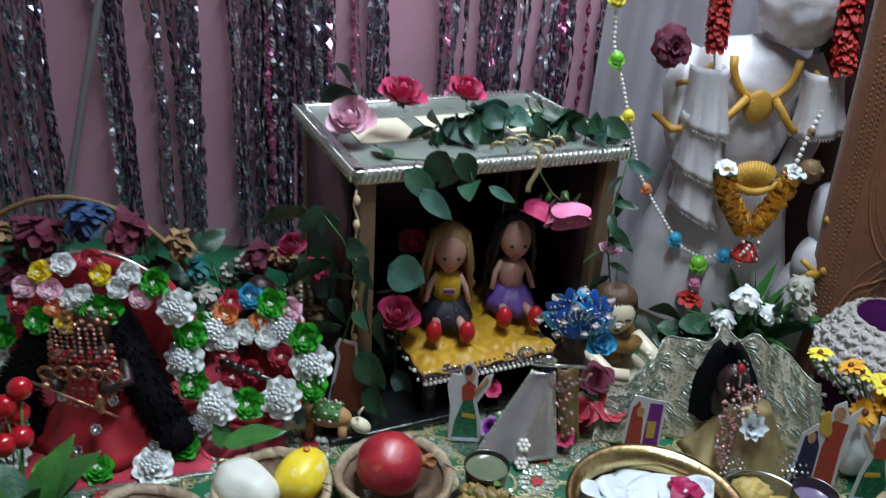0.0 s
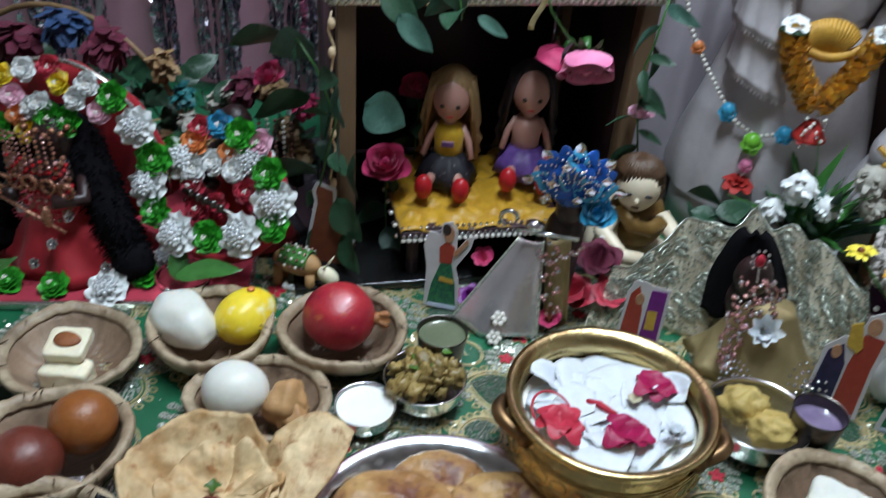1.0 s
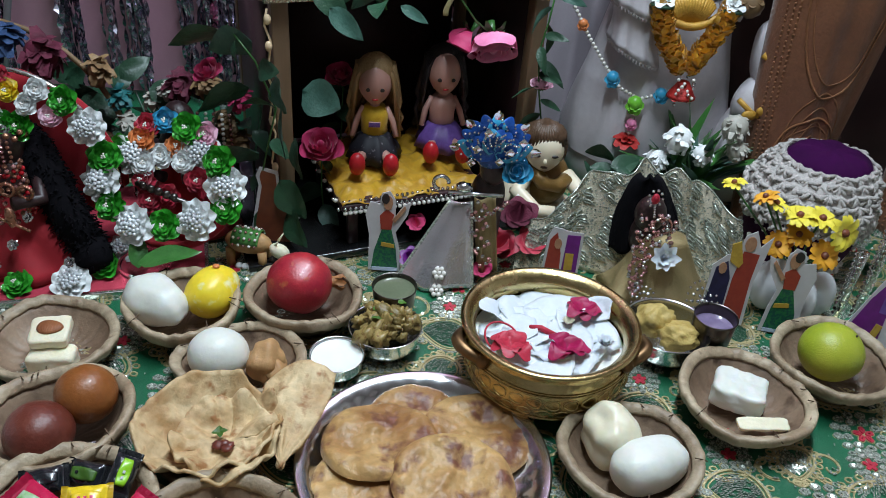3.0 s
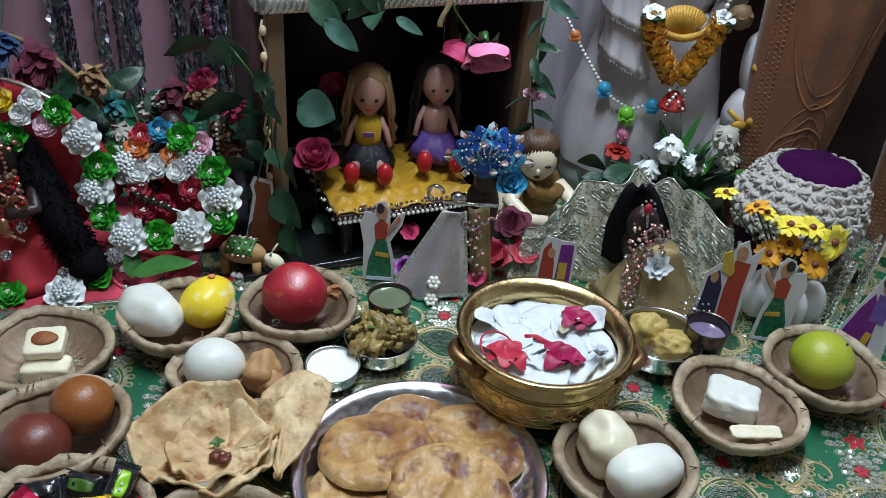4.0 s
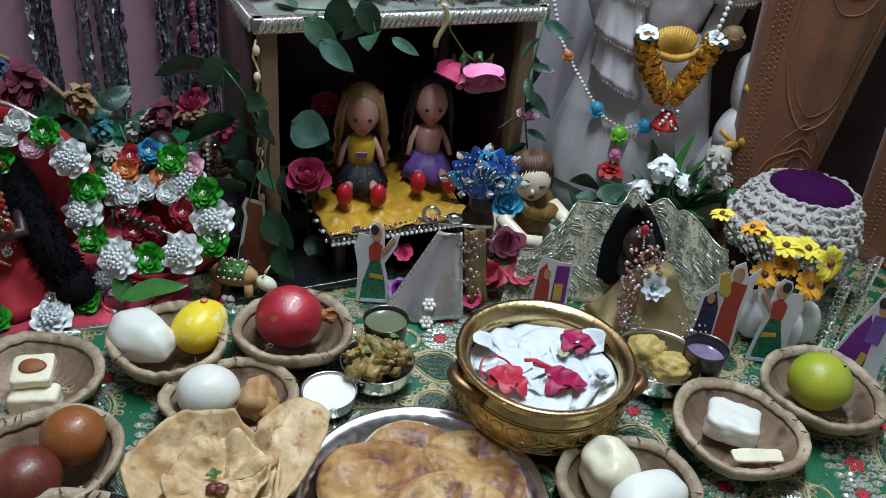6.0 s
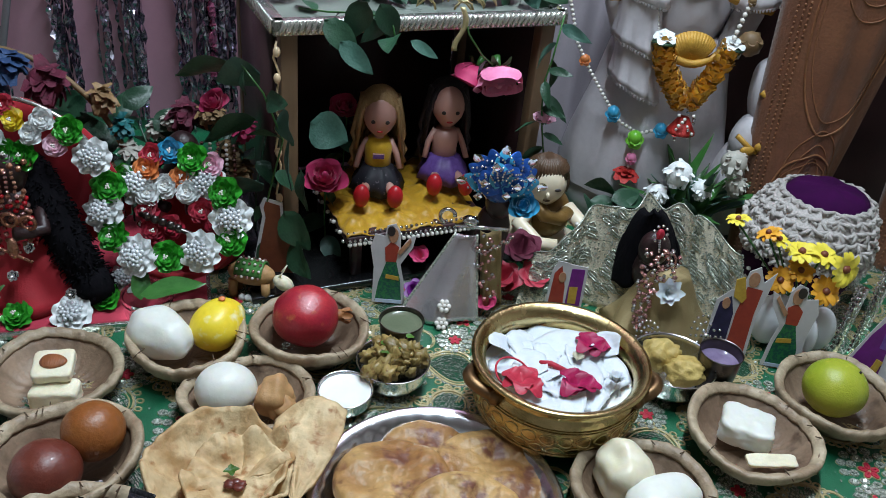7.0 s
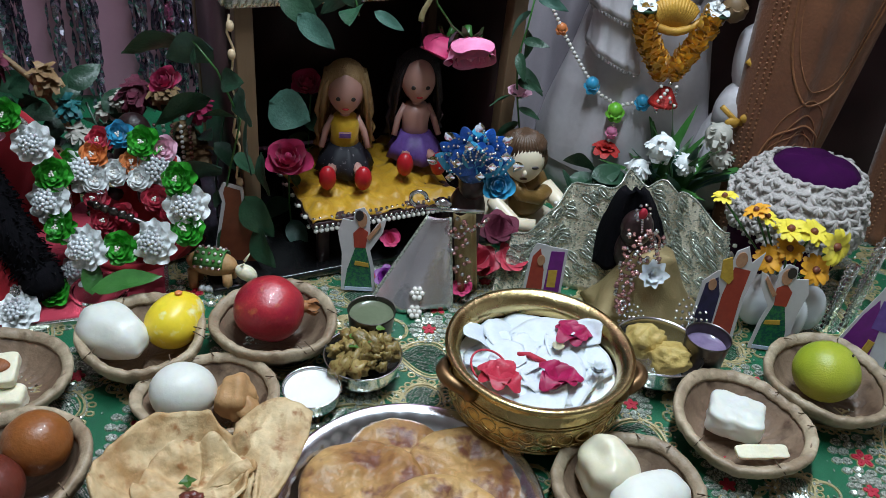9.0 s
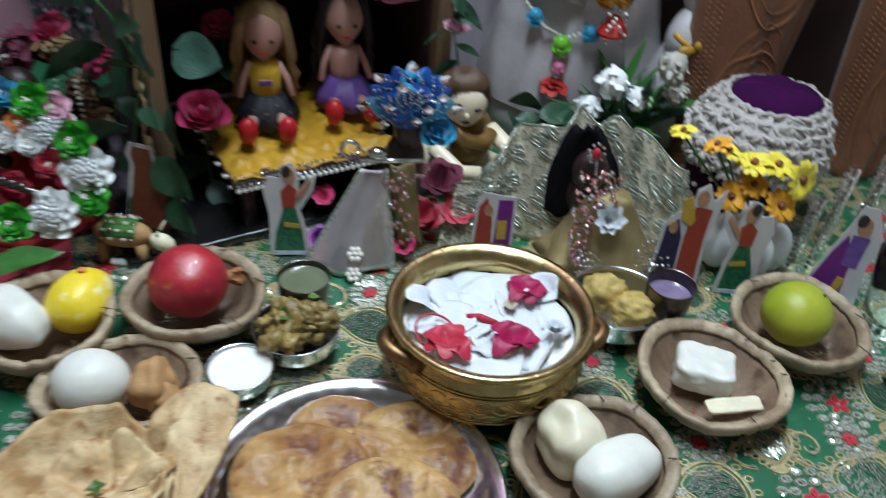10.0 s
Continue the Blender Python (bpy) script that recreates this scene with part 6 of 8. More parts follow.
bead_string("pearl_strand", [(0.545, 1.116, 0.335), (0.556, 1.125, 0.375), (0.572, 1.13, 0.43), (0.585, 1.14, 0.50), (0.588, 1.15, 0.60)], "pearl strand with white and gold beads on the statue", ((0.22, M_DRYGOLD, 0.008), (0.45, M_FOILWHITE, 0.012)), 0.0042)
bead_string("pearl_strand", [(0.440, 1.13, 0.332), (0.424, 1.135, 0.39), (0.408, 1.14, 0.45), (0.398, 1.15, 0.53)], "fine pearl strand on the statue", ((0.55, M_REDTHREAD, 0.006),), 0.0026)
petal_rope("red_garland", [(0.400, 1.135, 0.500), (0.394, 1.135, 0.55), (0.390, 1.14, 0.63)], 0.017, M_REDGARLAND, "thick red petal garland on the statue", 26, 6)
petal_rope("red_garland", [(0.580, 1.12, 0.478), (0.572, 1.125, 0.53), (0.566, 1.13, 0.62)], 0.019, M_REDGARLAND, "thick red petal garland on the statue", 26, 7)
bm = bmesh.new()
ball(bm, place(0, 0, 0, 0.018), 14, 10, 0, 0.2, 3)
bloom(bm, Matrix.Identity(4), 0.022, 3, 7, 0, 0.6, 5)
single("yellow_bead_flower", bm, M_DRYGOLD, pose(0.572, 1.12, 0.332), "dull gold round flower by the garland", "flower")
bm = bmesh.new()
ball(bm, place(0, 0, 0, 0.026, 0.02, 0.03), 20, 14, 0, 0.3, 2.5)
bloom(bm, pose(0, -0.01, 0, 60, 0, 0), 0.03, 3, 8, 0, 0.6, 8)
single("maroon_flower", bm, M_DEEPRED, pose(0.345, 1.16, 0.492), "dark maroon cloth flower on the drape", "flower")

# ---- brown brocade hangings ----
def brocade(x0, x1, lean, yy, label, seed):
    b = thing("brocade_hanging", pose(x0, yy, 0.0), label, "cloth", "brown brocade hangings")
    w = x1 - x0

    def surf(u, v):
        z = 0.92 * v
        wid = w * (0.52 + 0.48 * min(1, 2.2 * v) ** 0.8)
        bulge = 0.055 * math.sin(math.pi * u) ** 0.7
        return Vector((wid * u - lean * z + 0.010, -bulge + 0.010 * math.sin(5 * v + seed) + 0.004 * math.sin(23 * u + 6 * v), z + 0.001))
    bm = bmesh.new()
    sheet(bm, surf, 40, 60, 0, 0.003)
    part("fabric", bm, M_BROWN, b, "brown woven fabric")
    for cz, hh in ((0.10, 0.10), (0.40, 0.17), (0.76, 0.15)):
        for s, rr in ((1.0, 0.0018), (0.88, 0.0009)):
            bm = bmesh.new()
            tube(bm, [surf(0.52 + 0.33 * s * math.cos(t), (cz + hh * s * math.sin(t)) / 0.92) + Vector((0, -0.0006, 0)) for t in [2 * math.pi * k / 48 for k in range(48)]], rr, 6, 0, 1.0, True)
            part("woven_oval", bm, M_BROWNTRIM, b, "raised oval of the weave")
        bm = bmesh.new()
        for ring in range(1, 5):
            tube(bm, [surf(0.52 + 0.06 * ring * math.cos(t), (cz + hh * 0.5 + 0.022 * ring * math.sin(t)) / 0.92) + Vector((0, -0.0004, 0)) for t in [2 * math.pi * k / 30 for k in range(30)]], 0.0011, 5, 0, 1.0, True)
        part("woven_medallion", bm, M_BROWNTRIM, b, "raised medallion of the weave")
    bm = bmesh.new()
    for k in range(120):
        for j in range(3):
            p = surf(0.07 + 0.035 * j, (k + 0.5 * (j % 2)) / 120.5)
            ball(bm, place(p.x, p.y - 0.0004, p.z, 0.0019), 5, 4)
    part("woven_border", bm, M_BROWNTRIM, b, "raised dotted border")
    return b


brocade(0.610, 0.800, 0.085, 1.085, "tall brown brocade hanging with a raised oval pattern", 1)
brocade(0.842, 1.030, 0.085, 1.095, "tall brown brocade hanging with a dotted border", 2)
# added dark sheet: its colour stands in for shade between the hangings
slab_bm = bmesh.new()
box(slab_bm, place(0.88, 1.22, 0.46, 0.60, 0.02, 0.92), 0)
single("dark_backcloth", slab_bm, M_DARKPANEL, pose(0, 0, 0), "dark sheet added for the shade in the gap behind the brown hangings", "cloth", smooth=False)

# ---- purple pot with a crocheted collar ----
mat_ = thing("purple_pot", place(0.672, 0.968, 0.0, 0.95), "round pot covered in purple velvet with a crocheted wool collar", "pot")
bm = bmesh.new()
lathe(bm, [(0, 0.0), (0.050, 0.0), (0.068, 0.020), (0.080, 0.055), (0.083, 0.085), (0.081, 0.115), (0.068, 0.140), (0.046, 0.160)], 48)
part("body", bm, M_PLUM, mat_, "dark plum velvet")
bm = bmesh.new()
lathe(bm, [(0.060, 0.150), (0.060, 0.166), (0.056, 0.179), (0.044, 0.187), (0.022, 0.191), (0, 0.192)], 48, 0, lambda a, k: (1 + 0.02 * math.sin(4 * a + k), 0.0015 * math.sin(7 * a)), Matrix.Translation((0.017, 0.012, 0)) @ Matrix.Diagonal((1.05, 1.05, 1, 1)))
part("lid", bm, M_PURPLE, mat_, "purple velvet lid")
bm = bmesh.new()
gg = random.Random(9)
COLLAR_R, COLLAR_Z = (0.089, 0.090, 0.089, 0.085, 0.079, 0.071, 0.062), (0.106, 0.119, 0.132, 0.145, 0.158, 0.169, 0.178)


def collar_ground(u, v):
    q, a = 6 * v, 2 * math.pi * u
    rr = float(np.interp(q, range(7), COLLAR_R)) - 0.0015 + 0.0016 * math.sin(48 * a) * math.sin(5 * q) + 0.001 * noise.noise(Vector((9 * math.cos(a), 9 * math.sin(a), q * 2)))
    return Vector((rr * math.cos(a) + 0.0042 * max(0, q - 2), rr * math.sin(a) + 0.0028 * max(0, q - 2), float(np.interp(q, range(7), COLLAR_Z))))


sheet(bm, collar_ground, 120, 24)
for row in range(7):
    n = 24
    for k in range(n):
        a = 2 * math.pi * (k + 0.5 * (row % 2) + gg.uniform(-0.15, 0.15)) / n
        rr = COLLAR_R[row] + gg.uniform(-0.0015, 0.0015)
        z = COLLAR_Z[row] + gg.uniform(-0.002, 0.002)
        c = Vector((rr * math.cos(a) + 0.0042 * max(0, row - 2), rr * math.sin(a) + 0.0028 * max(0, row - 2), z))
        t = Vector((-math.sin(a), math.cos(a), 0))
        o = Vector((math.cos(a), math.sin(a), 0.25))
        size = gg.uniform(0.85, 1.25)
        for i in range(5):
            q = math.radians(-165 + 37 * i + gg.uniform(-14, 14))
            tip = c + (t * 0.0140 * math.cos(q) + Vector((0, 0, 0.0150 * math.sin(q)))) * size + o * gg.uniform(0.000, 0.0075)
            tube(bm, [c, c.lerp(tip, 0.55) + o * gg.uniform(0.001, 0.004), tip], 0.0027, 5, 0, 1.2)
        tube(bm, [c + t * 0.0125 * math.cos(q) + Vector((0, 0, 0.0100 * math.sin(q))) + o * 0.0035 for q in [math.radians(-165 + 25 * i) for i in range(7)]], 0.0019, 5)
part("crochet_collar", bm, M_WOOL, mat_, "grey-white crocheted wool collar")
for k in range(22):
    a = 2 * math.pi * k / 22
    z = 0.060 + 0.022 * (k % 2)
    piece("pearl", ME_PEARL, mat_, place(0.0835 * math.cos(a), 0.0835 * math.sin(a), z, 0.0040))
bm = bmesh.new()
for k in range(44):
    a = 2 * math.pi * k / 44
    ball(bm, place(0.071 * math.cos(a), 0.071 * math.sin(a), 0.022 + 0.007 * (k % 3), 0.007, 0.007, 0.006), 7, 5, 0, 0.4, 2, k)
part("lace_hem", bm, M_WOOL, mat_, "crocheted hem")


# ---- decorative flowers: shared pieces ----
def foil_flower_mesh(mat, r, seed, n=7, layers=4, cup=0.45):
    """A fabric flower: pleated, wavy-edged frills one inside the other, the inner ones standing up."""
    bm = bmesh.new()
    for k in range(layers):
        f = 1 - 0.78 * k / layers
        ph = seed * 1.3 + 2.1 * k

        def frill_at(u, v, f=f, ph=ph, k=k):
            a = 2 * math.pi * u
            c, q = math.cos(a), math.sin(a)
            lobe = 0.14 * abs(math.sin(0.5 * n * a + ph)) + 0.10 * noise.noise(Vector((2.6 * c, 2.6 * q, ph)))
            wave = 0.17 * math.sin(n * a + 2 * ph) + 0.20 * noise.noise(Vector((4 * c, 4 * q, ph + 4)))
            rr = r * f * v * (0.90 + lobe * v)
            return Vector((rr * c, rr * q, r * (0.07 * k + cup * (0.35 + 0.42 * k) * f * v * v + wave * f * v * v * 0.8)))
        sheet(bm, frill_at, 8 * n if 8 * n < 50 else 50, 4)
    ball(bm, place(0, 0, 0.22 * r, 0.34 * r, 0.34 * r, 0.20 * r), 10, 6)
    return finish(bm, mat)


def cluster_mesh(mat, r, n, seed):
    bm = bmesh.new()
    for k in range(n):
        a, d = 2.4 * k, r * math.sqrt((k + 0.2) / n)
        ball(bm, place(d * math.cos(a), d * math.sin(a), 0.35 * (r - d) + 0.002, 0.0026), 6, 5)
    return finish(bm, mat)


ME_GREENFL = [foil_flower_mesh(M_FOILGREEN, 0.021, k, 6, 4, 0.6) for k in range(3)]
ME_WHITEFL = [foil_flower_mesh(M_FOILWHITE, 0.024, 10 + k, 9, 3, 0.3) for k in range(3)]
ME_CLUSTER = cluster_mesh(M_DIAMANTE, 0.0128, 28, 1)
ME_RINGSTONE = cluster_mesh(M_PEARL, 0.0055, 5, 2)
SMALL = {c: foil_flower_mesh(m, 0.0155, 30 + k, 5, 4, 0.6) for k, (c, m) in enumerate((("white", M_FOILWHITE), ("yellow", M_YELLOW), ("red", M_REDPETAL), ("pink", M_PALEPINK), ("orange", M_ORANGE), ("cyan", M_CYAN), ("green", M_FOILGREEN), ("gold", M_DRYGOLD)))}


def trim_flower(parent, kind, x, y, z, k, rx=62.0, ry=0.0, s=1.0):
    """One fabric flower with its bead centre, facing forwards and up."""
    s = s * {"green": 0.96, "silver": 1.08}.get(kind, 1.05)
    m = pose(x, y, z, rx, ry, rnd(-12, 12)) @ place(0, 0, 0, s, s, s, 0, 0, 47 * k)
    if kind == "green":
        f = piece("green_flower", ME_GREENFL[k % 3], parent, m, "green foil flower")
        piece("bead_centre", ME_RINGSTONE, f, place(0, 0, 0.014, 0.6))
    elif kind == "silver":
        f = piece("white_flower", ME_WHITEFL[k % 3], parent, m, "white flower with silver beads")
        piece("bead_centre", ME_CLUSTER, f, Matrix.Translation((0, 0, 0.009)))
    else:
        f = piece("small_flower", SMALL[kind], parent, m, kind + " cloth flower")
        piece("bead_centre", ME_RINGSTONE, f, place(0, 0, 0.011, 0.5))
    return f


# red board under the dressed idols
board = thing("red_board", pose(-0.350, 0.880, 0.0, 0, 0, 17), "red felt covered board with a silver edge", "board")
bm = bmesh.new()
box(bm, place(-0.01, 0.0, 0.006, 0.36, 0.27, 0.011), 0, 0.002)
part("felt", bm, M_PINKFELT, board, "pinkish red felt")
for ex, ey, lx, ly in ((-0.01, -0.137, 0.37, 0.006), (0.172, 0, 0.006, 0.27), (-0.192, 0, 0.006, 0.27)):
    bm = bmesh.new()
    box(bm, place(ex, ey, 0.0055, lx, ly, 0.009), 0, 0.001)
    part("edging", bm, M_SILVERROPE, board, "silver edge tape")


def skirt(x, y, z, r, h, mat, label, folds=11, squash=0.8, name="idol_dress", waist=0.28):
    """A pleated cloth dress, wide at the hem."""
    bm = bmesh.new()
    prof = [(r * (1 - (1 - waist) * s ** 0.8), h * s) for s in [k / 10 for k in range(11)]]
    prof = [(r * 0.9, 0.0)] + prof + [(0, h)]
    lathe(bm, prof, 110, 0, lambda a, k: (1 + 0.07 * (1 - k / 12) * math.sin(folds * a + 0.5 * k) + 0.03 * math.sin(5 * a + k), 0.003 * math.sin(folds * a) * (1 - k / 12)))
    q = Matrix.Diagonal((1, squash, 1, 1))
    for v in bm.verts:
        v.co = q @ v.co
    return single(name, bm, mat, pose(x, y, z), label, "dress")


# first idol: red dress, black wool hair, flower arch
dress = skirt(-0.385, 0.835, 0.0115, 0.098, 0.120, M_REDCLOTH, "red velvet dress with silver buttons on an idol", 9)
for k, (px, pz) in enumerate(((0.012, 0.055), (-0.010, 0.030), (0.082, 0.040), (-0.03, 0.09), (0.03, 0.088), (-0.075, 0.055))):
    bm = bmesh.new()
    bloom(bm, Matrix.Identity(4), 0.008, 2, 7, 0, 0.3, k)
    part("button", bm, M_CRYSTAL, dress, "silver flower button", pose(px, -0.076 + 0.45 * max(0, pz - 0.03), pz, 62, 0, 0))
bm = bmesh.new()
ball(bm, place(0, 0.004, 0.160, 0.026, 0.024, 0.034), 20, 14, 0)
ball(bm, place(0, 0, 0.115, 0.034, 0.026, 0.038), 20, 14, 0)
for sx in (-1, 1):
    tube(bm, [(sx * 0.032, 0, 0.130), (sx * 0.048, -0.030, 0.105), (sx * 0.026, -0.056, 0.112)], 0.009, 8, 0)
single("dressed_idol", bm, M_IDOLDARK, pose(-0.388, 0.830, 0.012), "dark idol dressed in red and gold jewels", "statue")
bm = bmesh.new()
g = random.Random(3)
jewels = thing("idol_jewellery", pose(-0.388, 0.800, 0.012), "layered red and gold necklaces and face jewels", "jewellery")
ME_ANTIQUE, ME_REDGEM = gem_mesh(M_ANTIQUE), gem_mesh(M_CHERRY)
for row in range(8):
    n = 13
    for k in range(n):
        a = math.pi * (k / (n - 1))
        piece("bead", (ME_ANTIQUE, ME_REDGEM, ME_ROSEGOLD)[(row + k // 4) % 3], jewels, place(0.036 * math.cos(a) * (1 + 0.02 * row), -0.006 - 0.010 * math.sin(a), 0.160 - 0.009 * row - 0.020 * math.sin(a), 0.0038))
for col in range(9):
    for k in range(8):
        piece("bead", (ME_ANTIQUE, ME_ROSEGOLD, ME_REDGEM)[(col + k) % 3 if k > 4 else col % 2], jewels,
              place(-0.030 + 0.0075 * col + g.uniform(-0.001, 0.001), -0.012 - 0.010 * math.cos(0.36 * (col - 4)), 0.192 - 0.0062 * k - 0.0012 * abs(col - 4), 0.0025 if k < 5 else 0.0034))
for k in range(5):
    bm = bmesh.new()
    tube(bm, [(0.0085 * math.cos(t), 0, 0.0085 * math.sin(t)) for t in [2 * math.pi * i / 14 for i in range(14)]], 0.0024, 6, 0, 1, True)
    part("round_brooch", bm, M_ANTIQUE, jewels, "ring-shaped gold brooch", pose(-0.040 + 0.020 * k, -0.024 + 0.003 * abs(k - 2), 0.132 - 0.004 * abs(k - 2)))
bm = bmesh.new()
for k in range(20):
    a = 2 * math.pi * k / 20
    ball(bm, place(0.029 * math.cos(a), 0.030 + 0.026 * math.sin(a), 0.178 + 0.006 * (k % 2), 0.0042), 7, 5)
part("head_band", bm, M_ANTIQUE, jewels, "antique gold head band")
bm = bmesh.new()
tube(bm, [(-0.050, -0.040, 0.128), (0.055, -0.052, 0.092)], 0.0018, 7)
ball(bm, place(-0.030, -0.042, 0.124, 0.006, 0.005, 0.005), 10, 8)
ball(bm, place(0.034, -0.050, 0.108, 0.006, 0.006, 0.014), 10, 8)
single("gold_flute", bm, M_ANTIQUE, pose(-0.388, 0.800, 0.012), "thin gold flute held by the idol", "flute")


def wool_lock(pts, r, label, seed, taper=0.8):
    """A fluffy lock of wool: a core and many short curls standing off it."""
    gg = random.Random(seed)
    bm = bmesh.new()
    pts = [Vector(p) for p in pts]
    tube(bm, pts, r, 14, 0, taper)
    ends = [pts[0], pts[-1]]
    for e in ends:
        ball(bm, place(*e, r * 0.95), 12, 9, 0, 0.2, 3)
    for k in range(1500):
        q = gg.uniform(0, len(pts) - 1.001)
        i = int(q)
        p = pts[i].lerp(pts[i + 1], q - i)
        d = Vector((gg.gauss(0, 1), gg.gauss(0, 1), gg.gauss(0, 1))).normalized()
        s = p + d * r * 0.85
        tube(bm, [s, s + d * r * 0.20 + Vector((0, 0, -0.001)), s + d * r * 0.22 + Vector((gg.uniform(-1, 1), gg.uniform(-1, 1), -0.8)) * 0.004], 0.0013, 3, 0, 0.5)
    return single("wool_hair", bm, M_HAIR, Matrix.Identity(4), label, "hair", "black wool hair of the idol")


wool_lock([(-0.392, 0.862, 0.172), (-0.368, 0.850, 0.160), (-0.345, 0.835, 0.125), (-0.322, 0.820, 0.088), (-0.292, 0.802, 0.040)], 0.027, "thick black wool hair falling beside the idol", 1)
wool_lock([(-0.410, 0.862, 0.180), (-0.448, 0.850, 0.165), (-0.468, 0.835, 0.125), (-0.492, 0.820, 0.080), (-0.475, 0.812, 0.036)], 0.025, "black wool hair falling beside the idol", 2)

crown = thing("idol_garland", Matrix.Identity(4), "arched crown of bright cloth flowers over an idol", "garland")
bm = bmesh.new()
tube(bm, [(-0.395 + 0.125 * math.cos(t), 0.872, 0.10 + 0.155 * math.sin(t)) for t in [math.pi * k / 24 for k in range(25)]], 0.003, 7)
part("hoop", bm, M_SILVERROPE, crown, "silver bound hoop")
for k, (kind, x, y, z) in enumerate((("white", -0.424, 0.855, 0.245), ("red", -0.390, 0.855, 0.252), ("yellow", -0.450, 0.850, 0.235), ("yellow", -0.376, 0.848, 0.238), ("white", -0.343, 0.850, 0.240), ("green", -0.315, 0.852, 0.228),
                                    ("silver", -0.290, 0.850, 0.196), ("pink", -0.470, 0.845, 0.216), ("pink", -0.438, 0.842, 0.216), ("white", -0.412, 0.838, 0.206), ("orange", -0.430, 0.835, 0.196), ("green", -0.385, 0.832, 0.200),
                                    ("yellow", -0.415, 0.826, 0.180), ("green", -0.452, 0.832, 0.178), ("green", -0.508, 0.845, 0.146), ("silver", -0.535, 0.845, 0.110), ("green", -0.540, 0.845, 0.075), ("white", -0.355, 0.842, 0.224), ("pink", -0.330, 0.845, 0.210), ("green", -0.365, 0.836, 0.198),
                                    ("red", -0.478, 0.840, 0.196), ("white", -0.396, 0.835, 0.215))):
    trim_flower(crown, kind, x, y, z, k, 65, rnd(-15, 15), 0.9)
bm = bmesh.new()
sheet(bm, lambda u, v: Vector((-0.395 + 0.13 * math.cos(math.pi * u) * (0.25 + 0.75 * v), 0.885 + 0.004 * math.sin(30 * u), 0.02 + (0.08 + 0.15 * math.sin(math.pi * u)) * v)), 40, 8, 0, 0.002)
part("backing", bm, M_REDCLOTH, crown, "red velvet backing")
lower = thing("flower_border", Matrix.Identity(4), "row of green and silver flowers along the red board", "garland")
for k, (kind, x, y, z) in enumerate((("green", -0.368, 0.752, 0.018), ("silver", -0.306, 0.764, 0.020), ("green", -0.276, 0.800, 0.022), ("silver", -0.268, 0.845, 0.020), ("green", -0.425, 0.745, 0.018), ("silver", -0.480, 0.765, 0.02))):
    trim_flower(lower, kind, x, y, z, k, 30, 0, 0.95)

# second idol inside a round flower frame
dress2 = skirt(-0.205, 0.940, 0.0115, 0.066, 0.150, M_REDCLOTH, "red velvet dress on a small idol inside a flower ring", 8)
bm = bmesh.new()
ball(bm, place(0, 0, 0.165, 0.022, 0.02, 0.026), 18, 12)
ball(bm, place(0, 0, 0.125, 0.030, 0.022, 0.034), 18, 12)
for sx in (-1, 1):
    tube(bm, [(sx * 0.028, 0, 0.132), (sx * 0.04, -0.03, 0.10), (sx * 0.012, -0.046, 0.102)], 0.008, 8)
single("dressed_idol", bm, M_IDOLDARK, pose(-0.205, 0.930, 0.012), "small dark idol in a red dress inside a flower ring", "statue")
bm = bmesh.new()
tube(bm, [(-0.242, 0.852, 0.120), (-0.142, 0.838, 0.092)], 0.0034, 7)
for k in range(5):
    ball(bm, place(-0.232 + 0.010 * k, 0.850 - 0.0014 * k, 0.118 - 0.0028 * k, 0.006, 0.005, 0.006), 8, 6, 0, 0.3, 3, k)
single("silver_flute", bm, M_DARKSTEEL, Matrix.Identity(4), "dark silver flute held by the small idol", "flute")
ring = thing("flower_ring", Matrix.Identity(4), "ring of green, white and silver flowers round a small idol", "garland")
bm = bmesh.new()
tube(bm, [(-0.205 + 0.082 * math.cos(t), 0.875 + 0.033 * math.sin(t), 0.105 + 0.072 * math.sin(t)) for t in [2 * math.pi * k / 30 for k in range(30)]], 0.006, 7, 0, 1, True)
part("hoop", bm, M_REDCLOTH, ring, "red wrapped hoop")
for k, (kind, x, z) in enumerate((("silver", -0.284, 0.114), ("green", -0.280, 0.148), ("silver", -0.238, 0.064), ("green", -0.270, 0.083), ("green", -0.200, 0.064), ("silver", -0.158, 0.076), ("green", -0.122, 0.090), ("silver", -0.124, 0.120), ("green", -0.133, 0.154), ("silver", -0.166, 0.155),
                                 ("silver", -0.252, 0.150), ("white", -0.238, 0.140), ("orange", -0.195, 0.162), ("cyan", -0.212, 0.196), ("green", -0.182, 0.190), ("white", -0.178, 0.166), ("red", -0.234, 0.188), ("orange", -0.240, 0.172), ("white", -0.215, 0.148), ("pink", -0.160, 0.182), ("white", -0.184, 0.146), ("green", -0.268, 0.152),
                                 ("red", -0.236, 0.116), ("red", -0.166, 0.122), ("red", -0.205, 0.094), ("red", -0.148, 0.106), ("red", -0.226, 0.092))):
    trim_flower(ring, kind, x, 0.915 - 0.46 * (0.20 - z) - 0.004 * (k % 3) - (0.026 if k < 9 else 0.004), 0.122 + (z - 0.122) * 0.86 + (0.006 if k < 9 else 0.0), k, 60, rnd(-15, 15), 1.05)
for k in range(12):
    a = 2.4 * k
    bm = bmesh.new()
    ball(bm, place(0, 0, 0, 0.0048 if k % 3 else 0.0056), 10, 8)
    part("bead", bm, (M_PEARL, M_CRYSTAL, M_REDCLOTH)[k % 3], ring, "", pose(-0.205 + 0.045 * math.cos(a), 0.872 + 0.017 * math.sin(a), 0.100 + 0.036 * math.sin(a)))


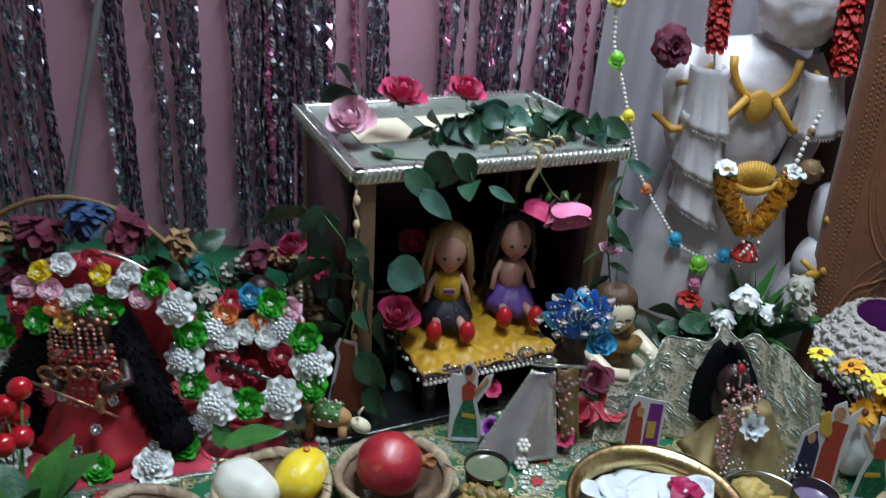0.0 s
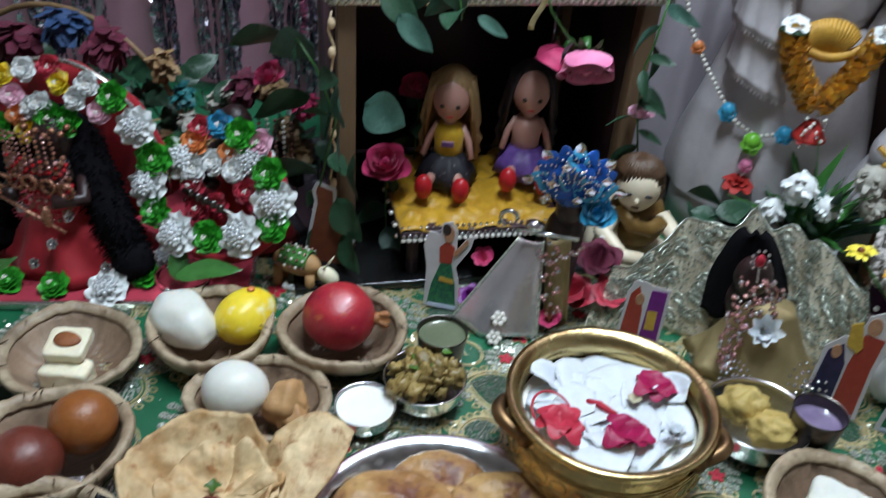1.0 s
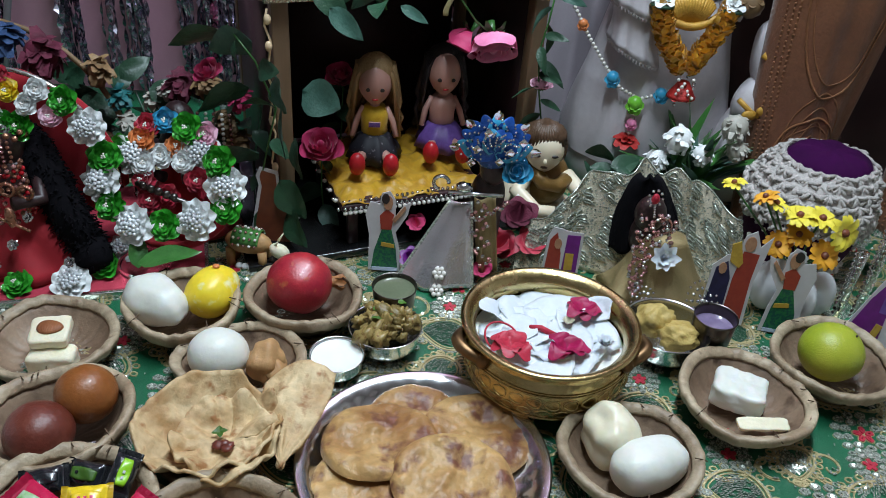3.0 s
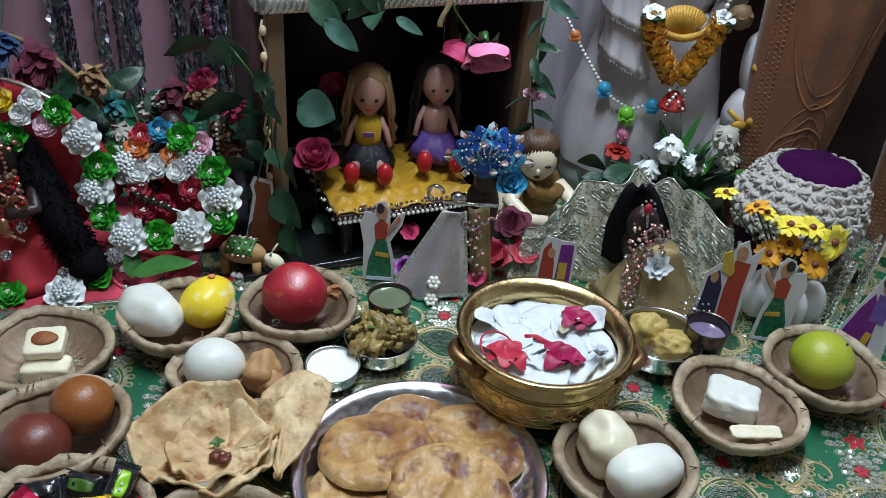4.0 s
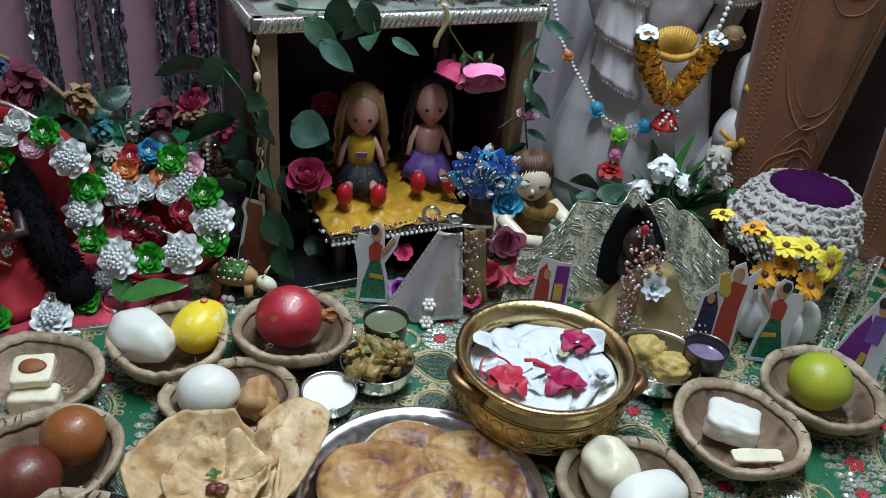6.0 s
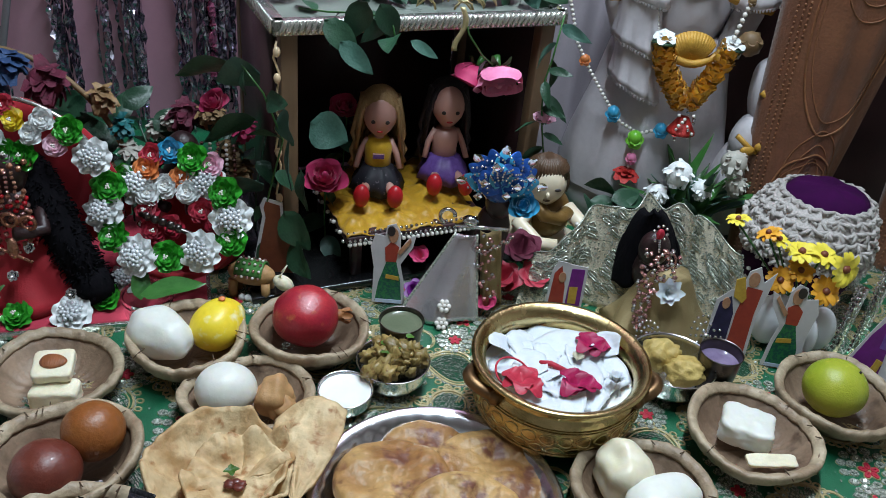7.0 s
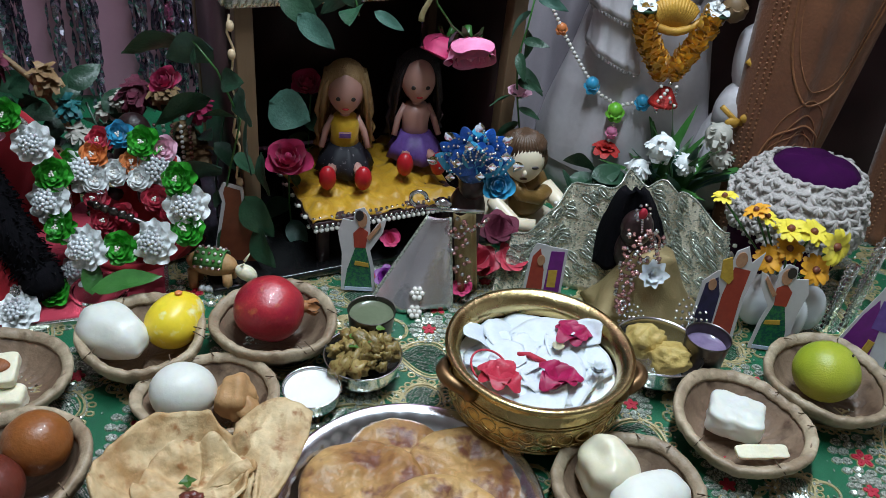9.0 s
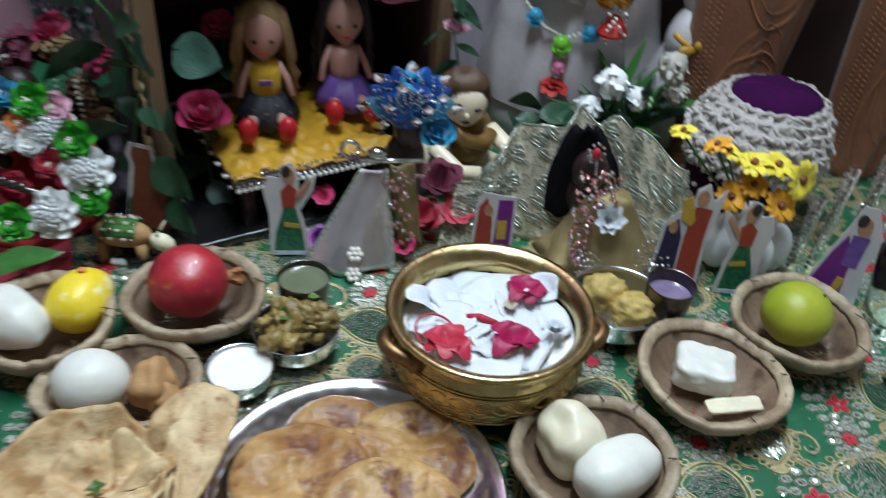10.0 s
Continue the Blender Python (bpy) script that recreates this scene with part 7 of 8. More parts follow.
# ---- dull flower bank behind the idols ----
bank = thing("flower_bank", Matrix.Identity(4), "bank of faded maroon, gold and white cloth flowers behind idols", "artificial flowers")
bm = bmesh.new()
tube(bm, [(-0.47 + 0.175 * math.cos(t), 0.985, 0.08 + 0.195 * math.sin(t)) for t in [math.pi * k / 20 for k in range(21)]], 0.004, 7)
part("hoop", bm, M_DRYGOLD, bank, "pale bent cane hoop")


def pompom(mat, x, y, z, r, seed, label):
    bm = bmesh.new()
    gg = random.Random(seed)
    for k in range(38):
        d = Vector((gg.gauss(0, 1), gg.gauss(0, 1) - 0.4, gg.gauss(0, 1))).normalized()
        petal(bm, d.to_track_quat("X", "Z").to_matrix().to_4x4(), r * gg.uniform(0.85, 1.1), r * 0.55, 0.15, 0.6, 0, 3, 3, 0.2)
    ball(bm, place(0, 0, 0, r * 0.6), 10, 8)
    part("pompom", bm, mat, bank, label, pose(x, y, z))


for k, (mat, x, y, z, r) in enumerate(((M_NAVY, -0.435, 0.955, 0.262, 0.036), (M_DEEPRED, -0.385, 0.958, 0.242, 0.038), (M_DEEPRED, -0.500, 0.955, 0.232, 0.042), (M_DEEPRED, -0.535, 0.95, 0.175, 0.036), (M_DRYGOLD, -0.325, 0.985, 0.215, 0.026), (M_TEAL, -0.308, 0.995, 0.172, 0.022), (M_DRYGOLD, -0.56, 0.95, 0.23, 0.03),
                                       (M_DULLWHITE, -0.262, 1.005, 0.168, 0.020), (M_DULLWHITE, -0.295, 0.985, 0.140, 0.022), (M_DRYGOLD, -0.282, 0.990, 0.118, 0.024), (M_DEEPRED, -0.222, 1.005, 0.192, 0.030), (M_DRYGOLD, -0.187, 1.005, 0.198, 0.024), (M_DRYGOLD, -0.162, 0.995, 0.150, 0.026), (M_DULLWHITE, -0.240, 1.00, 0.185, 0.018),
                                       (M_HOTPINK, -0.140, 1.000, 0.182, 0.022), (M_DRYGOLD, -0.145, 0.990, 0.120, 0.024), (M_TEAL, -0.60, 0.95, 0.14, 0.03), (M_DRYGOLD, -0.33, 0.99, 0.10, 0.026), (M_LEAF, -0.25, 1.005, 0.145, 0.026), (M_LEAF, -0.17, 1.01, 0.10, 0.03), (M_LEAF, -0.30, 1.0, 0.07, 0.03), (M_DULLWHITE, -0.52, 0.95, 0.12, 0.026))):
    pompom(mat, x, y, z, r, k, "frilled cloth pompom flower")
for k in range(7):
    for i in range(11):
        piece("hanging_bead", ME_PEARL if k % 2 else ME_ROSEGOLD, bank, place(-0.212 + 0.011 * k, 0.965, 0.172 - 0.0072 * i, 0.0030))
bm = bmesh.new()
for k in range(60):
    leaf(bm, pose(rnd(-0.62, -0.12), rnd(0.99, 1.03), rnd(0.05, 0.20), rnd(0, 90), rnd(-40, 40), rnd(0, 360)), 0.05, 0.03)
part("foliage", bm, M_LEAF, bank, "dark leaves behind the flowers")
for k in range(14):
    bm = bmesh.new()
    tube(bm, [(0, 0, 0), (rnd(-0.02, 0.02), 0.005, 0.08), (rnd(-0.05, 0.05), 0.01, 0.17)], 0.0016, 5)
    part("stalk", bm, M_LEAF, bank, "", pose(-0.60 + 0.036 * k, 1.01, 0.001))


# ---- idol with silver dress and blue crest ----
bm = bmesh.new()


def sdress(u, v):
    s = 2 * u - 1
    w = 0.014 + 0.038 * v
    return Vector((0.178 - 0.030 * v + w * s + 0.006 * math.sin(9 * u) * v, 0.885 - 0.040 * v - 0.014 * math.cos(1.5 * s) * (0.4 + v), 0.112 - 0.108 * v + 0.003 * math.sin(11 * u) * v))


sheet(bm, sdress, 26, 18, 0, 0.0014)
sd = single("silver_dress", bm, M_SILVERDRESS, pose(0, 0, 0), "stiff silver tissue dress on an idol, with pearl flowers", "dress")
for q in (0, 1):
    bm = bmesh.new()
    tube(bm, [sdress(q, k / 14) + Vector((0, -0.001, 0)) for k in range(15)], 0.0022, 6)
    part("edge_tape", bm, M_SEQUIN, sd, "silver edge tape")
for px, py, pz in ((0.156, 0.838, 0.026), (0.154, 0.826, 0.006)):
    bm = bmesh.new()
    for k in range(6):
        ball(bm, place(0.0062 * math.cos(k * 1.047), 0.0, 0.0062 * math.sin(k * 1.047), 0.0036), 8, 6)
    ball(bm, place(0, -0.002, 0, 0.0030), 8, 6)
    part("pearl_flower", bm, M_PEARL, sd, "flower of six pearls", pose(px, py - 0.006, pz + 0.002, -50, 0, 0))
bm = bmesh.new()
sheet(bm, lambda u, v: Vector((0.196 + 0.028 * u + 0.012 * v, 0.885 - 0.018 * v - 0.006 * math.sin(6 * u), 0.118 - 0.105 * v)), 12, 14, 0, 0.0014)
single("tan_sash", bm, M_TISSUE, pose(0, 0, 0), "tan tissue sash hanging beside the silver dress", "cloth")
sash = thing("beaded_sash", Matrix.Identity(4), "dark bead strings hanging on the idol's sash", "jewellery")
for k in range(26):
    piece("bead", ME_ROSEGOLD if k % 3 else ME_CRYSTAL, sash, place(0.200 + 0.010 * math.sin(k * 0.9) + 0.0006 * k, 0.872 - 0.0006 * k, 0.118 - 0.0036 * k, 0.0034))
for k in range(22):
    piece("bead", ME_ROSEGOLD if k % 2 else ME_CRYSTAL, sash, place(0.200 + 0.0018 * k, 0.872, 0.090 + 0.0013 * k + 0.003 * math.sin(k), 0.0030))
bm = bmesh.new()
ball(bm, place(0.218, 0.905, 0.152, 0.019, 0.018, 0.024), 18, 12)
ball(bm, place(0.214, 0.915, 0.108, 0.024, 0.020, 0.036), 18, 12)
tube(bm, [(0.212, 0.915, 0.002), (0.214, 0.915, 0.09)], 0.022, 14)
single("flute_idol", bm, M_IDOLDARK, pose(0, 0, 0), "black idol with a blue crest and silver dress", "statue")
bm = bmesh.new()
tube(bm, [(0.160, 0.870, 0.131), (0.232, 0.870, 0.131)], 0.0030, 8)
ball(bm, place(0.180, 0.872, 0.138, 0.011, 0.008, 0.008), 10, 8, 0, 0.3, 3)
tube(bm, [(0.150 + 0.010 * math.cos(t), 0.874, 0.142 + 0.010 * math.sin(t)) for t in [2 * math.pi * k / 14 for k in range(11)]], 0.0026, 6)
single("silver_flute", bm, M_CRYSTAL, Matrix.Identity(4), "silver flute with a curled silver ornament", "flute")
crest2 = thing("blue_crest", Matrix.Identity(4), "fan-shaped blue foil crest with silver bead borders", "crown")
bm = bmesh.new()
ball(bm, place(0.215, 0.905, 0.168, 0.022, 0.02, 0.016), 14, 10)
part("cap", bm, M_BLUEFOIL, crest2)
for k in range(17):
    bm = bmesh.new()
    a = -84 + 168 * (k % 9) / 8 + (9 if k > 8 else 0)
    L = 0.050 if k < 9 else 0.035
    petal(bm, Matrix.Identity(4), L, 0.030, 0.2, 0.4, 0, 6, 5)
    f = part("blade", bm, M_BLUEFOIL if k % 4 else M_CYAN, crest2, "blue foil blade", pose(0.216, 0.900 - (0.012 if k > 8 else 0), 0.182) @ pose(0, 0, 0, 0, a - 90, 0) @ pose(0, 0, 0, 90, 0, 0))
    for i in range(7):
        piece("silver_bead", ME_CRYSTAL, f, place(L * (0.35 + 0.10 * i), 0.0125 * math.sin(0.6 + 0.36 * i) * (1 if i % 2 else -1), 0.004 + 0.2 * L * (0.35 + 0.1 * i) ** 1.6, 0.0019))
    if k < 9 and k % 2 == 0:
        bm = bmesh.new()
        petal(bm, Matrix.Identity(4), 0.013, 0.012, 0.1, 0, 0, 4, 3)
        part("silver_tip", bm, M_CRYSTAL, f, "silver tip", pose(L * 0.93, 0, 0.2 * L))
for px, pz in ((0.192, 0.192), (0.205, 0.215), (0.235, 0.190), (0.222, 0.176), (0.250, 0.205), (0.186, 0.172)):
    bm = bmesh.new()
    box(bm, place(0, 0, 0, 0.009, 0.003, 0.009, 0, 45), 0, 0.0006)
    part("mirror_tile", bm, M_CRYSTAL, crest2, "square silver stone", pose(px, 0.878, pz))
cy = thing("cyan_rose", pose(0.247, 0.892, 0.158, 62, 0, 0), "cyan satin rose beside the crest", "flower")
for k in range(15):
    bm = bmesh.new()
    rose(bm, Matrix.Identity(4), 0.016, 0, 3, 46, k)
    part("petal", bm, M_CYAN, cy)

# crawling figure
bm = bmesh.new()
for v in ball(bm, place(0.304, 1.026, 0.133, 0.0265, 0.026, 0.035), 28, 22, 0):
    low = max(0.0, 0.133 - v.co.z) / 0.035
    v.co.x = 0.304 + (v.co.x - 0.304) * (1 - 0.28 * low * low)
ball(bm, place(0.303, 1.036, 0.154, 0.0295, 0.0280, 0.0220), 24, 16, 1, 0.08, 5, 2)
ball(bm, place(0.327, 1.034, 0.134, 0.0085, 0.014, 0.022), 12, 10, 1, 0.12, 5, 3)
ball(bm, place(0.281, 1.036, 0.136, 0.0080, 0.014, 0.020), 12, 10, 1, 0.12, 5, 4)
ball(bm, place(0.303, 0.999, 0.126, 0.0030, 0.004, 0.0055), 8, 6, 0)
ball(bm, place(0.303, 1.003, 0.1155, 0.0052, 0.003, 0.0020), 10, 6, 1)
for k in range(22):
    a = math.radians(-100 + 9.2 * k)
    tube(bm, [(0.303, 1.040, 0.176), (0.303 + 0.021 * math.sin(a), 1.036 - 0.022 * math.cos(a), 0.168), (0.303 + 0.0290 * math.sin(a), 1.035 - 0.0285 * math.cos(a), 0.150 - 0.006 * abs(math.sin(a)))], 0.0042, 6, 1, 0.6)
ball(bm, place(0.312, 1.058, 0.070, 0.036, 0.05, 0.036, 20), 22, 16, 2)
ball(bm, place(0.300, 1.100, 0.055, 0.042, 0.042, 0.045), 20, 14, 0)
tube(bm, [(0.285, 1.030, 0.090), (0.272, 1.005, 0.070), (0.296, 0.975, 0.056), (0.322, 0.972, 0.056)], 0.0125, 10, 0, 0.85)
tube(bm, [(0.338, 1.040, 0.086), (0.358, 1.018, 0.072), (0.372, 0.995, 0.060)], 0.0125, 10, 0, 0.85)
tube(bm, [(0.280, 1.045, 0.085), (0.276, 1.035, 0.045), (0.270, 1.02, 0.016)], 0.024, 12, 0)
ball(bm, place(0.31, 1.05, 0.018, 0.06, 0.05, 0.018), 18, 10, 0)
tube(bm, [(0.290, 1.022, 0.104), (0.306, 1.006, 0.086), (0.326, 1.012, 0.080), (0.340, 1.028, 0.084)], 0.011, 10, 2)
for sx in (-1, 1):
    ball(bm, place(0.304 + sx * 0.0110, 1.0030, 0.1345, 0.0058, 0.0024, 0.0026), 10, 8, 3)
tube(bm, [(0.279, 0.998, 0.074), (0.272, 1.012, 0.062), (0.266, 1.006, 0.072)], 0.006, 8, 2)
for v in bm.verts:
    v.co = Vector((0.298, 1.03, 0.0)) + Matrix.Diagonal((1.08, 1.04, 0.95)) @ (v.co - Vector((0.304, 1.03, 0.0)))
single("crawling_figure", bm, [M_CREAMFIG, M_BROWNPAINT, M_BROWNGOLD, M_INK], pose(0, 0, 0), "cream resin crawling figurine with brown hair and sash", "figurine")
bead_string("pearl_anklet", [(0.262, 0.985, 0.072), (0.270, 0.962, 0.052), (0.282, 0.950, 0.036), (0.290, 0.940, 0.028)], "string of pearls on the figurine", (), 0.0040)
bead_string("pearl_bracelet", [(0.345, 0.995, 0.082), (0.352, 0.985, 0.072), (0.356, 0.975, 0.058)], "string of pearls on the figurine's wrist", (), 0.0040)
bm = bmesh.new()
for k in range(26):
    leaf(bm, pose(rnd(0.36, 0.44), rnd(1.04, 1.08), rnd(0.02, 0.105), rnd(0, 60), rnd(-50, 10), rnd(-60, 120)), rnd(0.05, 0.08), 0.034)
single("dark_leaves", bm, M_LEAF, pose(0, 0, 0), "clump of dark artificial leaves on the cloth", "leaves", kind="stuff")

# red cloth roses between the idols
for k, (x, y, z, r, mat) in enumerate(((0.236, 0.905, 0.022, 0.030, M_REDPETAL), (0.285, 0.915, 0.020, 0.032, M_REDPETAL), (0.262, 0.945, 0.045, 0.034, M_DEEPRED), (0.215, 0.865, 0.010, 0.018, M_HOTPINK), (0.120, 0.94, 0.03, 0.018, M_HOTPINK), (0.118, 0.875, 0.012, 0.020, M_CARDPURPLE), (0.320, 0.93, 0.02, 0.024, M_DEEPRED))):
    cr = thing("cloth_rose", pose(x, y, z, 30, 0, 0), "loose red cloth rose petals between the idols", "flower", "red cloth roses on the altar")
    for i in range(7):
        bm = bmesh.new()
        petal(bm, Matrix.Identity(4), r * 1.2, r * 1.2, 0.35, 0.5, 0, 6, 5)
        part("petal", bm, mat, cr, "", pose(0, 0, 0, 0, -25 - 6 * i, 51 * i + 20 * k))

# ---- veiled idol in gold and silver tissue ----
bm = bmesh.new()


def veil(u, v):
    """A stiff spread veil: high over the head, flaring to both sides."""
    x = 0.268 + 0.302 * u
    top_z = float(np.interp(x, (0.268, 0.300, 0.356, 0.395, 0.422, 0.448, 0.468, 0.500, 0.535, 0.57), (0.046, 0.085, 0.140, 0.150, 0.164, 0.150, 0.160, 0.140, 0.118, 0.090)))
    top_y = float(np.interp(x, (0.268, 0.36, 0.422, 0.47, 0.57), (0.905, 0.930, 0.925, 0.930, 0.915)))
    flare = 0.012 * math.sin(24 * u + 1) + 0.006 * math.sin(51 * u)
    return Vector((x + 0.010 * (1 - v) * (2 * u - 1), top_y + 0.004 - 0.034 * (1 - v) + flare * (0.4 + 0.6 * v), 0.002 + (top_z - 0.002) * v + 0.003 * math.sin(40 * u) * v))


sheet(bm, veil, 60, 22, 0, 0.0012)
vl = single("tissue_veil", bm, M_NET, pose(0, 0, 0), "stiff gold and silver tissue veil spread behind an idol", "veil")
bm = bmesh.new()
tube(bm, [veil(k / 60, 1.0) for k in range(61)], 0.0012, 6)
part("silver_hem", bm, M_SEQUIN, vl, "silver hem cord")
gg = random.Random(6)
bm = bmesh.new()
for k in range(120):
    u0, v0 = gg.uniform(0.04, 0.95), gg.uniform(0.15, 0.95)
    pts = [veil(u0 + 0.018 * math.cos(2.6 * t) * (1 + 0.2 * t), min(1, v0 + 0.05 * math.sin(2.1 * t))) + Vector((0, -0.0014, 0)) for t in [0.4 * i for i in range(9)]]
    tube(bm, pts, 0.0013, 4)
tagged(part("cord_work", bm, M_SEQUIN, vl, "curling silver cord work"), kind="stuff")
vs_, fs_ = [], []
for k in range(2600):
    p = veil(gg.uniform(0, 1), gg.uniform(0.05, 1)) + Vector((0, -0.0024, 0))
    b0, r0, tx, tz = len(vs_), gg.uniform(0.0010, 0.0019), gg.uniform(-0.5, 0.5), gg.uniform(-0.5, 0.5)
    for i in range(5):
        cx, cz = r0 * math.cos(1.257 * i), r0 * math.sin(1.257 * i)
        vs_.append((p.x + cx, p.y + tx * cx + tz * cz, p.z + cz))
    fs_.append(tuple(range(b0, b0 + 5)))
me = bpy.data.meshes.new("mesh")
me.from_pydata(vs_, [], fs_)
me.materials.append(M_SEQUIN)
ob = new("spangle_work", me)
ob.parent = vl
tagged(ob, "silver spangles", kind="stuff")

dress3 = skirt(0.455, 0.868, 0.002, 0.076, 0.088, M_TISSUE, "old-gold tissue dress on a veiled idol", 7, 0.75, waist=0.35)
for k, (px, pz, r) in enumerate(((-0.030, 0.012, 0.016), (0.045, 0.020, 0.020))):
    bm = bmesh.new()
    for q, n, rr in ((0.3, 6, 0.0024), (0.65, 12, 0.0024), (1.0, 18, 0.0020)):
        for i in range(n):
            ball(bm, place(r * q * math.cos(6.283 * i / n), 0, 1.35 * r * q * math.sin(6.283 * i / n), rr), 6, 4)
    ball(bm, place(0, -0.001, 0, 0.0055), 10, 8)
    part("bead_motif", bm, M_CRYSTAL, dress3, "silver bead paisley", pose(px, -0.066 + 0.0015 * k, pz + 0.012, -42, 0, 0))
bm = bmesh.new()
ball(bm, place(0.428, 0.876, 0.118, 0.021, 0.018, 0.026), 18, 12)
ball(bm, place(0.436, 0.885, 0.080, 0.028, 0.020, 0.036), 18, 12)
single("veiled_idol", bm, M_IDOLDARK, pose(0, 0, 0), "small dark idol under a tissue veil", "statue")
bm = bmesh.new()


def hood(u, v):
    a = math.pi * (u - 0.5) * 1.1
    half = 0.010 + 0.044 * v ** 0.55
    return Vector((0.424 + 0.016 * v + half * 0.94 * math.sin(a), 0.905 - 0.030 * math.cos(a) * (0.3 + 0.5 * v) + 0.004 * math.sin(17 * u), 0.163 - 0.112 * v - 0.006 * abs(math.sin(a)) + 0.002 * math.sin(40 * u) * v))


sheet(bm, hood, 44, 20, 0, 0.004)
single("idol_hair", bm, M_HAIR, pose(0, 0.004, 0), "long black hair of the veiled idol", "hair")
jw = thing("rose_gold_jewellery", Matrix.Identity(4), "rose-gold bead necklaces and nose ring on the veiled idol", "jewellery")
gg = random.Random(77)
for k in range(130):
    q = k / 129
    cx = 0.430 - 0.030 * q + 0.012 * q * q
    sp = 0.017 * (1 - q) ** 0.7 + 0.004
    piece("bead", (ME_ROSEGOLD, ME_CRYSTAL, ME_ROSEGOLD, ME_ROSEGOLD)[k % 4 if k % 5 else 1], jw, place(cx + gg.uniform(-sp, sp), 0.848 - 0.030 * q + gg.uniform(-0.003, 0.003), 0.134 - 0.108 * q, gg.uniform(0.0020, 0.0038)))
for k in range(16):
    piece("bead", ME_CRYSTAL if k % 2 else ME_ROSEGOLD, jw, place(0.452 + gg.uniform(-0.006, 0.006), 0.850 - 0.0008 * k, 0.122 - 0.0034 * k, gg.uniform(0.0022, 0.0038)))
for k in range(7):
    piece("bead", ME_CRYSTAL, jw, place(0.425 + 0.0006 * k, 0.857, 0.146 - 0.0036 * k, 0.0022))
bm = bmesh.new()
tube(bm, [(0.438 + 0.012 * math.cos(t), 0.846, 0.118 + 0.012 * math.sin(t)) for t in [2 * math.pi * k / 18 for k in range(18)]], 0.0018, 6, 0, 1, True)
part("nose_ring", bm, M_ROSEGOLD, jw, "large rose-gold ring")
bm = bmesh.new()
ball(bm, place(0.425, 0.858, 0.150, 0.0055, 0.004, 0.008), 10, 8)
part("brow_jewel", bm, M_REDTHREAD, jw, "red drop jewel")
for k in range(9):
    piece("bead", ME_CRYSTAL, jw, place(0.425 + 0.009 * math.cos(0.7 * k), 0.859, 0.150 + 0.012 * math.sin(0.7 * k), 0.0024))
bm = bmesh.new()
for k in range(20):
    petal(bm, pose(0, 0, 0, 0, -14 - 2.8 * k, 47 * k), 0.024 - 0.0005 * k, 0.014, 0.25, 0.2, 0, 5, 3)
single("white_blossom", bm, M_WHITEPETAL, pose(0.446, 0.836, 0.076, 62, 0, 0), "white many-petalled blossom pinned on the gold dress", "flower")


# ---- printed card cut-outs, each standing in a strip foot ----
def cutout(name, x, y, rz, h, shapes, label, lean=-8):
    """A flat card figure: a white card outline and printed colour areas, each 0.4 mm proud of the last."""
    c = thing(name, pose(x, y, 0.001, lean, 0, rz), label, "card figure", "printed card figures on the altar")
    for k, (kind, mat, pts) in enumerate(shapes):
        bm = bmesh.new()
        front = [bm.verts.new((px * h * (0.80 if k == 0 else 0.76), -0.0008 - 0.0004 * k, pz * h)) for px, pz in pts]
        f = bm.faces.new(front)
        ex = bmesh.ops.extrude_face_region(bm, geom=[f])
        for v in ex["geom"]:
            if isinstance(v, bmesh.types.BMVert):
                v.co.y = 0.0006 if k == 0 else -0.0006
        bmesh.ops.recalc_face_normals(bm, faces=bm.faces[:])
        part(kind, bm, mat, c, "", None, False)
    bm = bmesh.new()
    box(bm, place(0, 0.004, 0.003, 0.30 * h, 0.012, 0.005), 0)
    part("foot", bm, M_BLUEPRINT, c, "folded paper foot", None, False)
    return c


def arc(cx, cz, rx, rz, n=14):
    return [(cx + rx * math.cos(2 * math.pi * k / n), cz + rz * math.sin(2 * math.pi * k / n)) for k in range(n)]


def dancer(name, x, y, rz, h, skirt_mat, top_mat, label, flip=1, lean=-8):
    f = flip
    card = [(-0.24 * f, 0.0), (0.24 * f, 0.0), (0.20 * f, 0.30), (0.14 * f, 0.50), (0.30 * f, 0.72), (0.34 * f, 0.88), (0.24 * f, 0.84), (0.13 * f, 0.70), (0.12 * f, 0.90), (0.04 * f, 1.0), (-0.08 * f, 0.97), (-0.10 * f, 0.84), (-0.24 * f, 0.86), (-0.30 * f, 0.70), (-0.24 * f, 0.45)]
    return cutout(name, x, y, rz, h, (("card", M_PAPER, card), ("skirt", skirt_mat, [(-0.21 * f, 0.02), (0.20 * f, 0.02), (0.16 * f, 0.30), (0.08 * f, 0.54), (-0.06 * f, 0.54), (-0.17 * f, 0.26)]),
                                      ("blouse", top_mat, [(-0.08 * f, 0.53), (0.08 * f, 0.53), (0.11 * f, 0.72), (0.0, 0.78), (-0.10 * f, 0.70)]), ("gold_band", M_CARDGOLD, [(-0.07 * f, 0.32), (0.14 * f, 0.30), (0.13 * f, 0.35), (-0.06 * f, 0.37)]),
                                      ("head_shape", M_CARDSKIN, arc(0.02 * f, 0.86, 0.07, 0.09)), ("hair_shape", M_INK, arc(-0.02 * f, 0.91, 0.06, 0.06)), ("arm_shape", M_CARDSKIN, [(0.09 * f, 0.66), (0.13 * f, 0.62), (0.29 * f, 0.80), (0.27 * f, 0.84)])), label, lean)


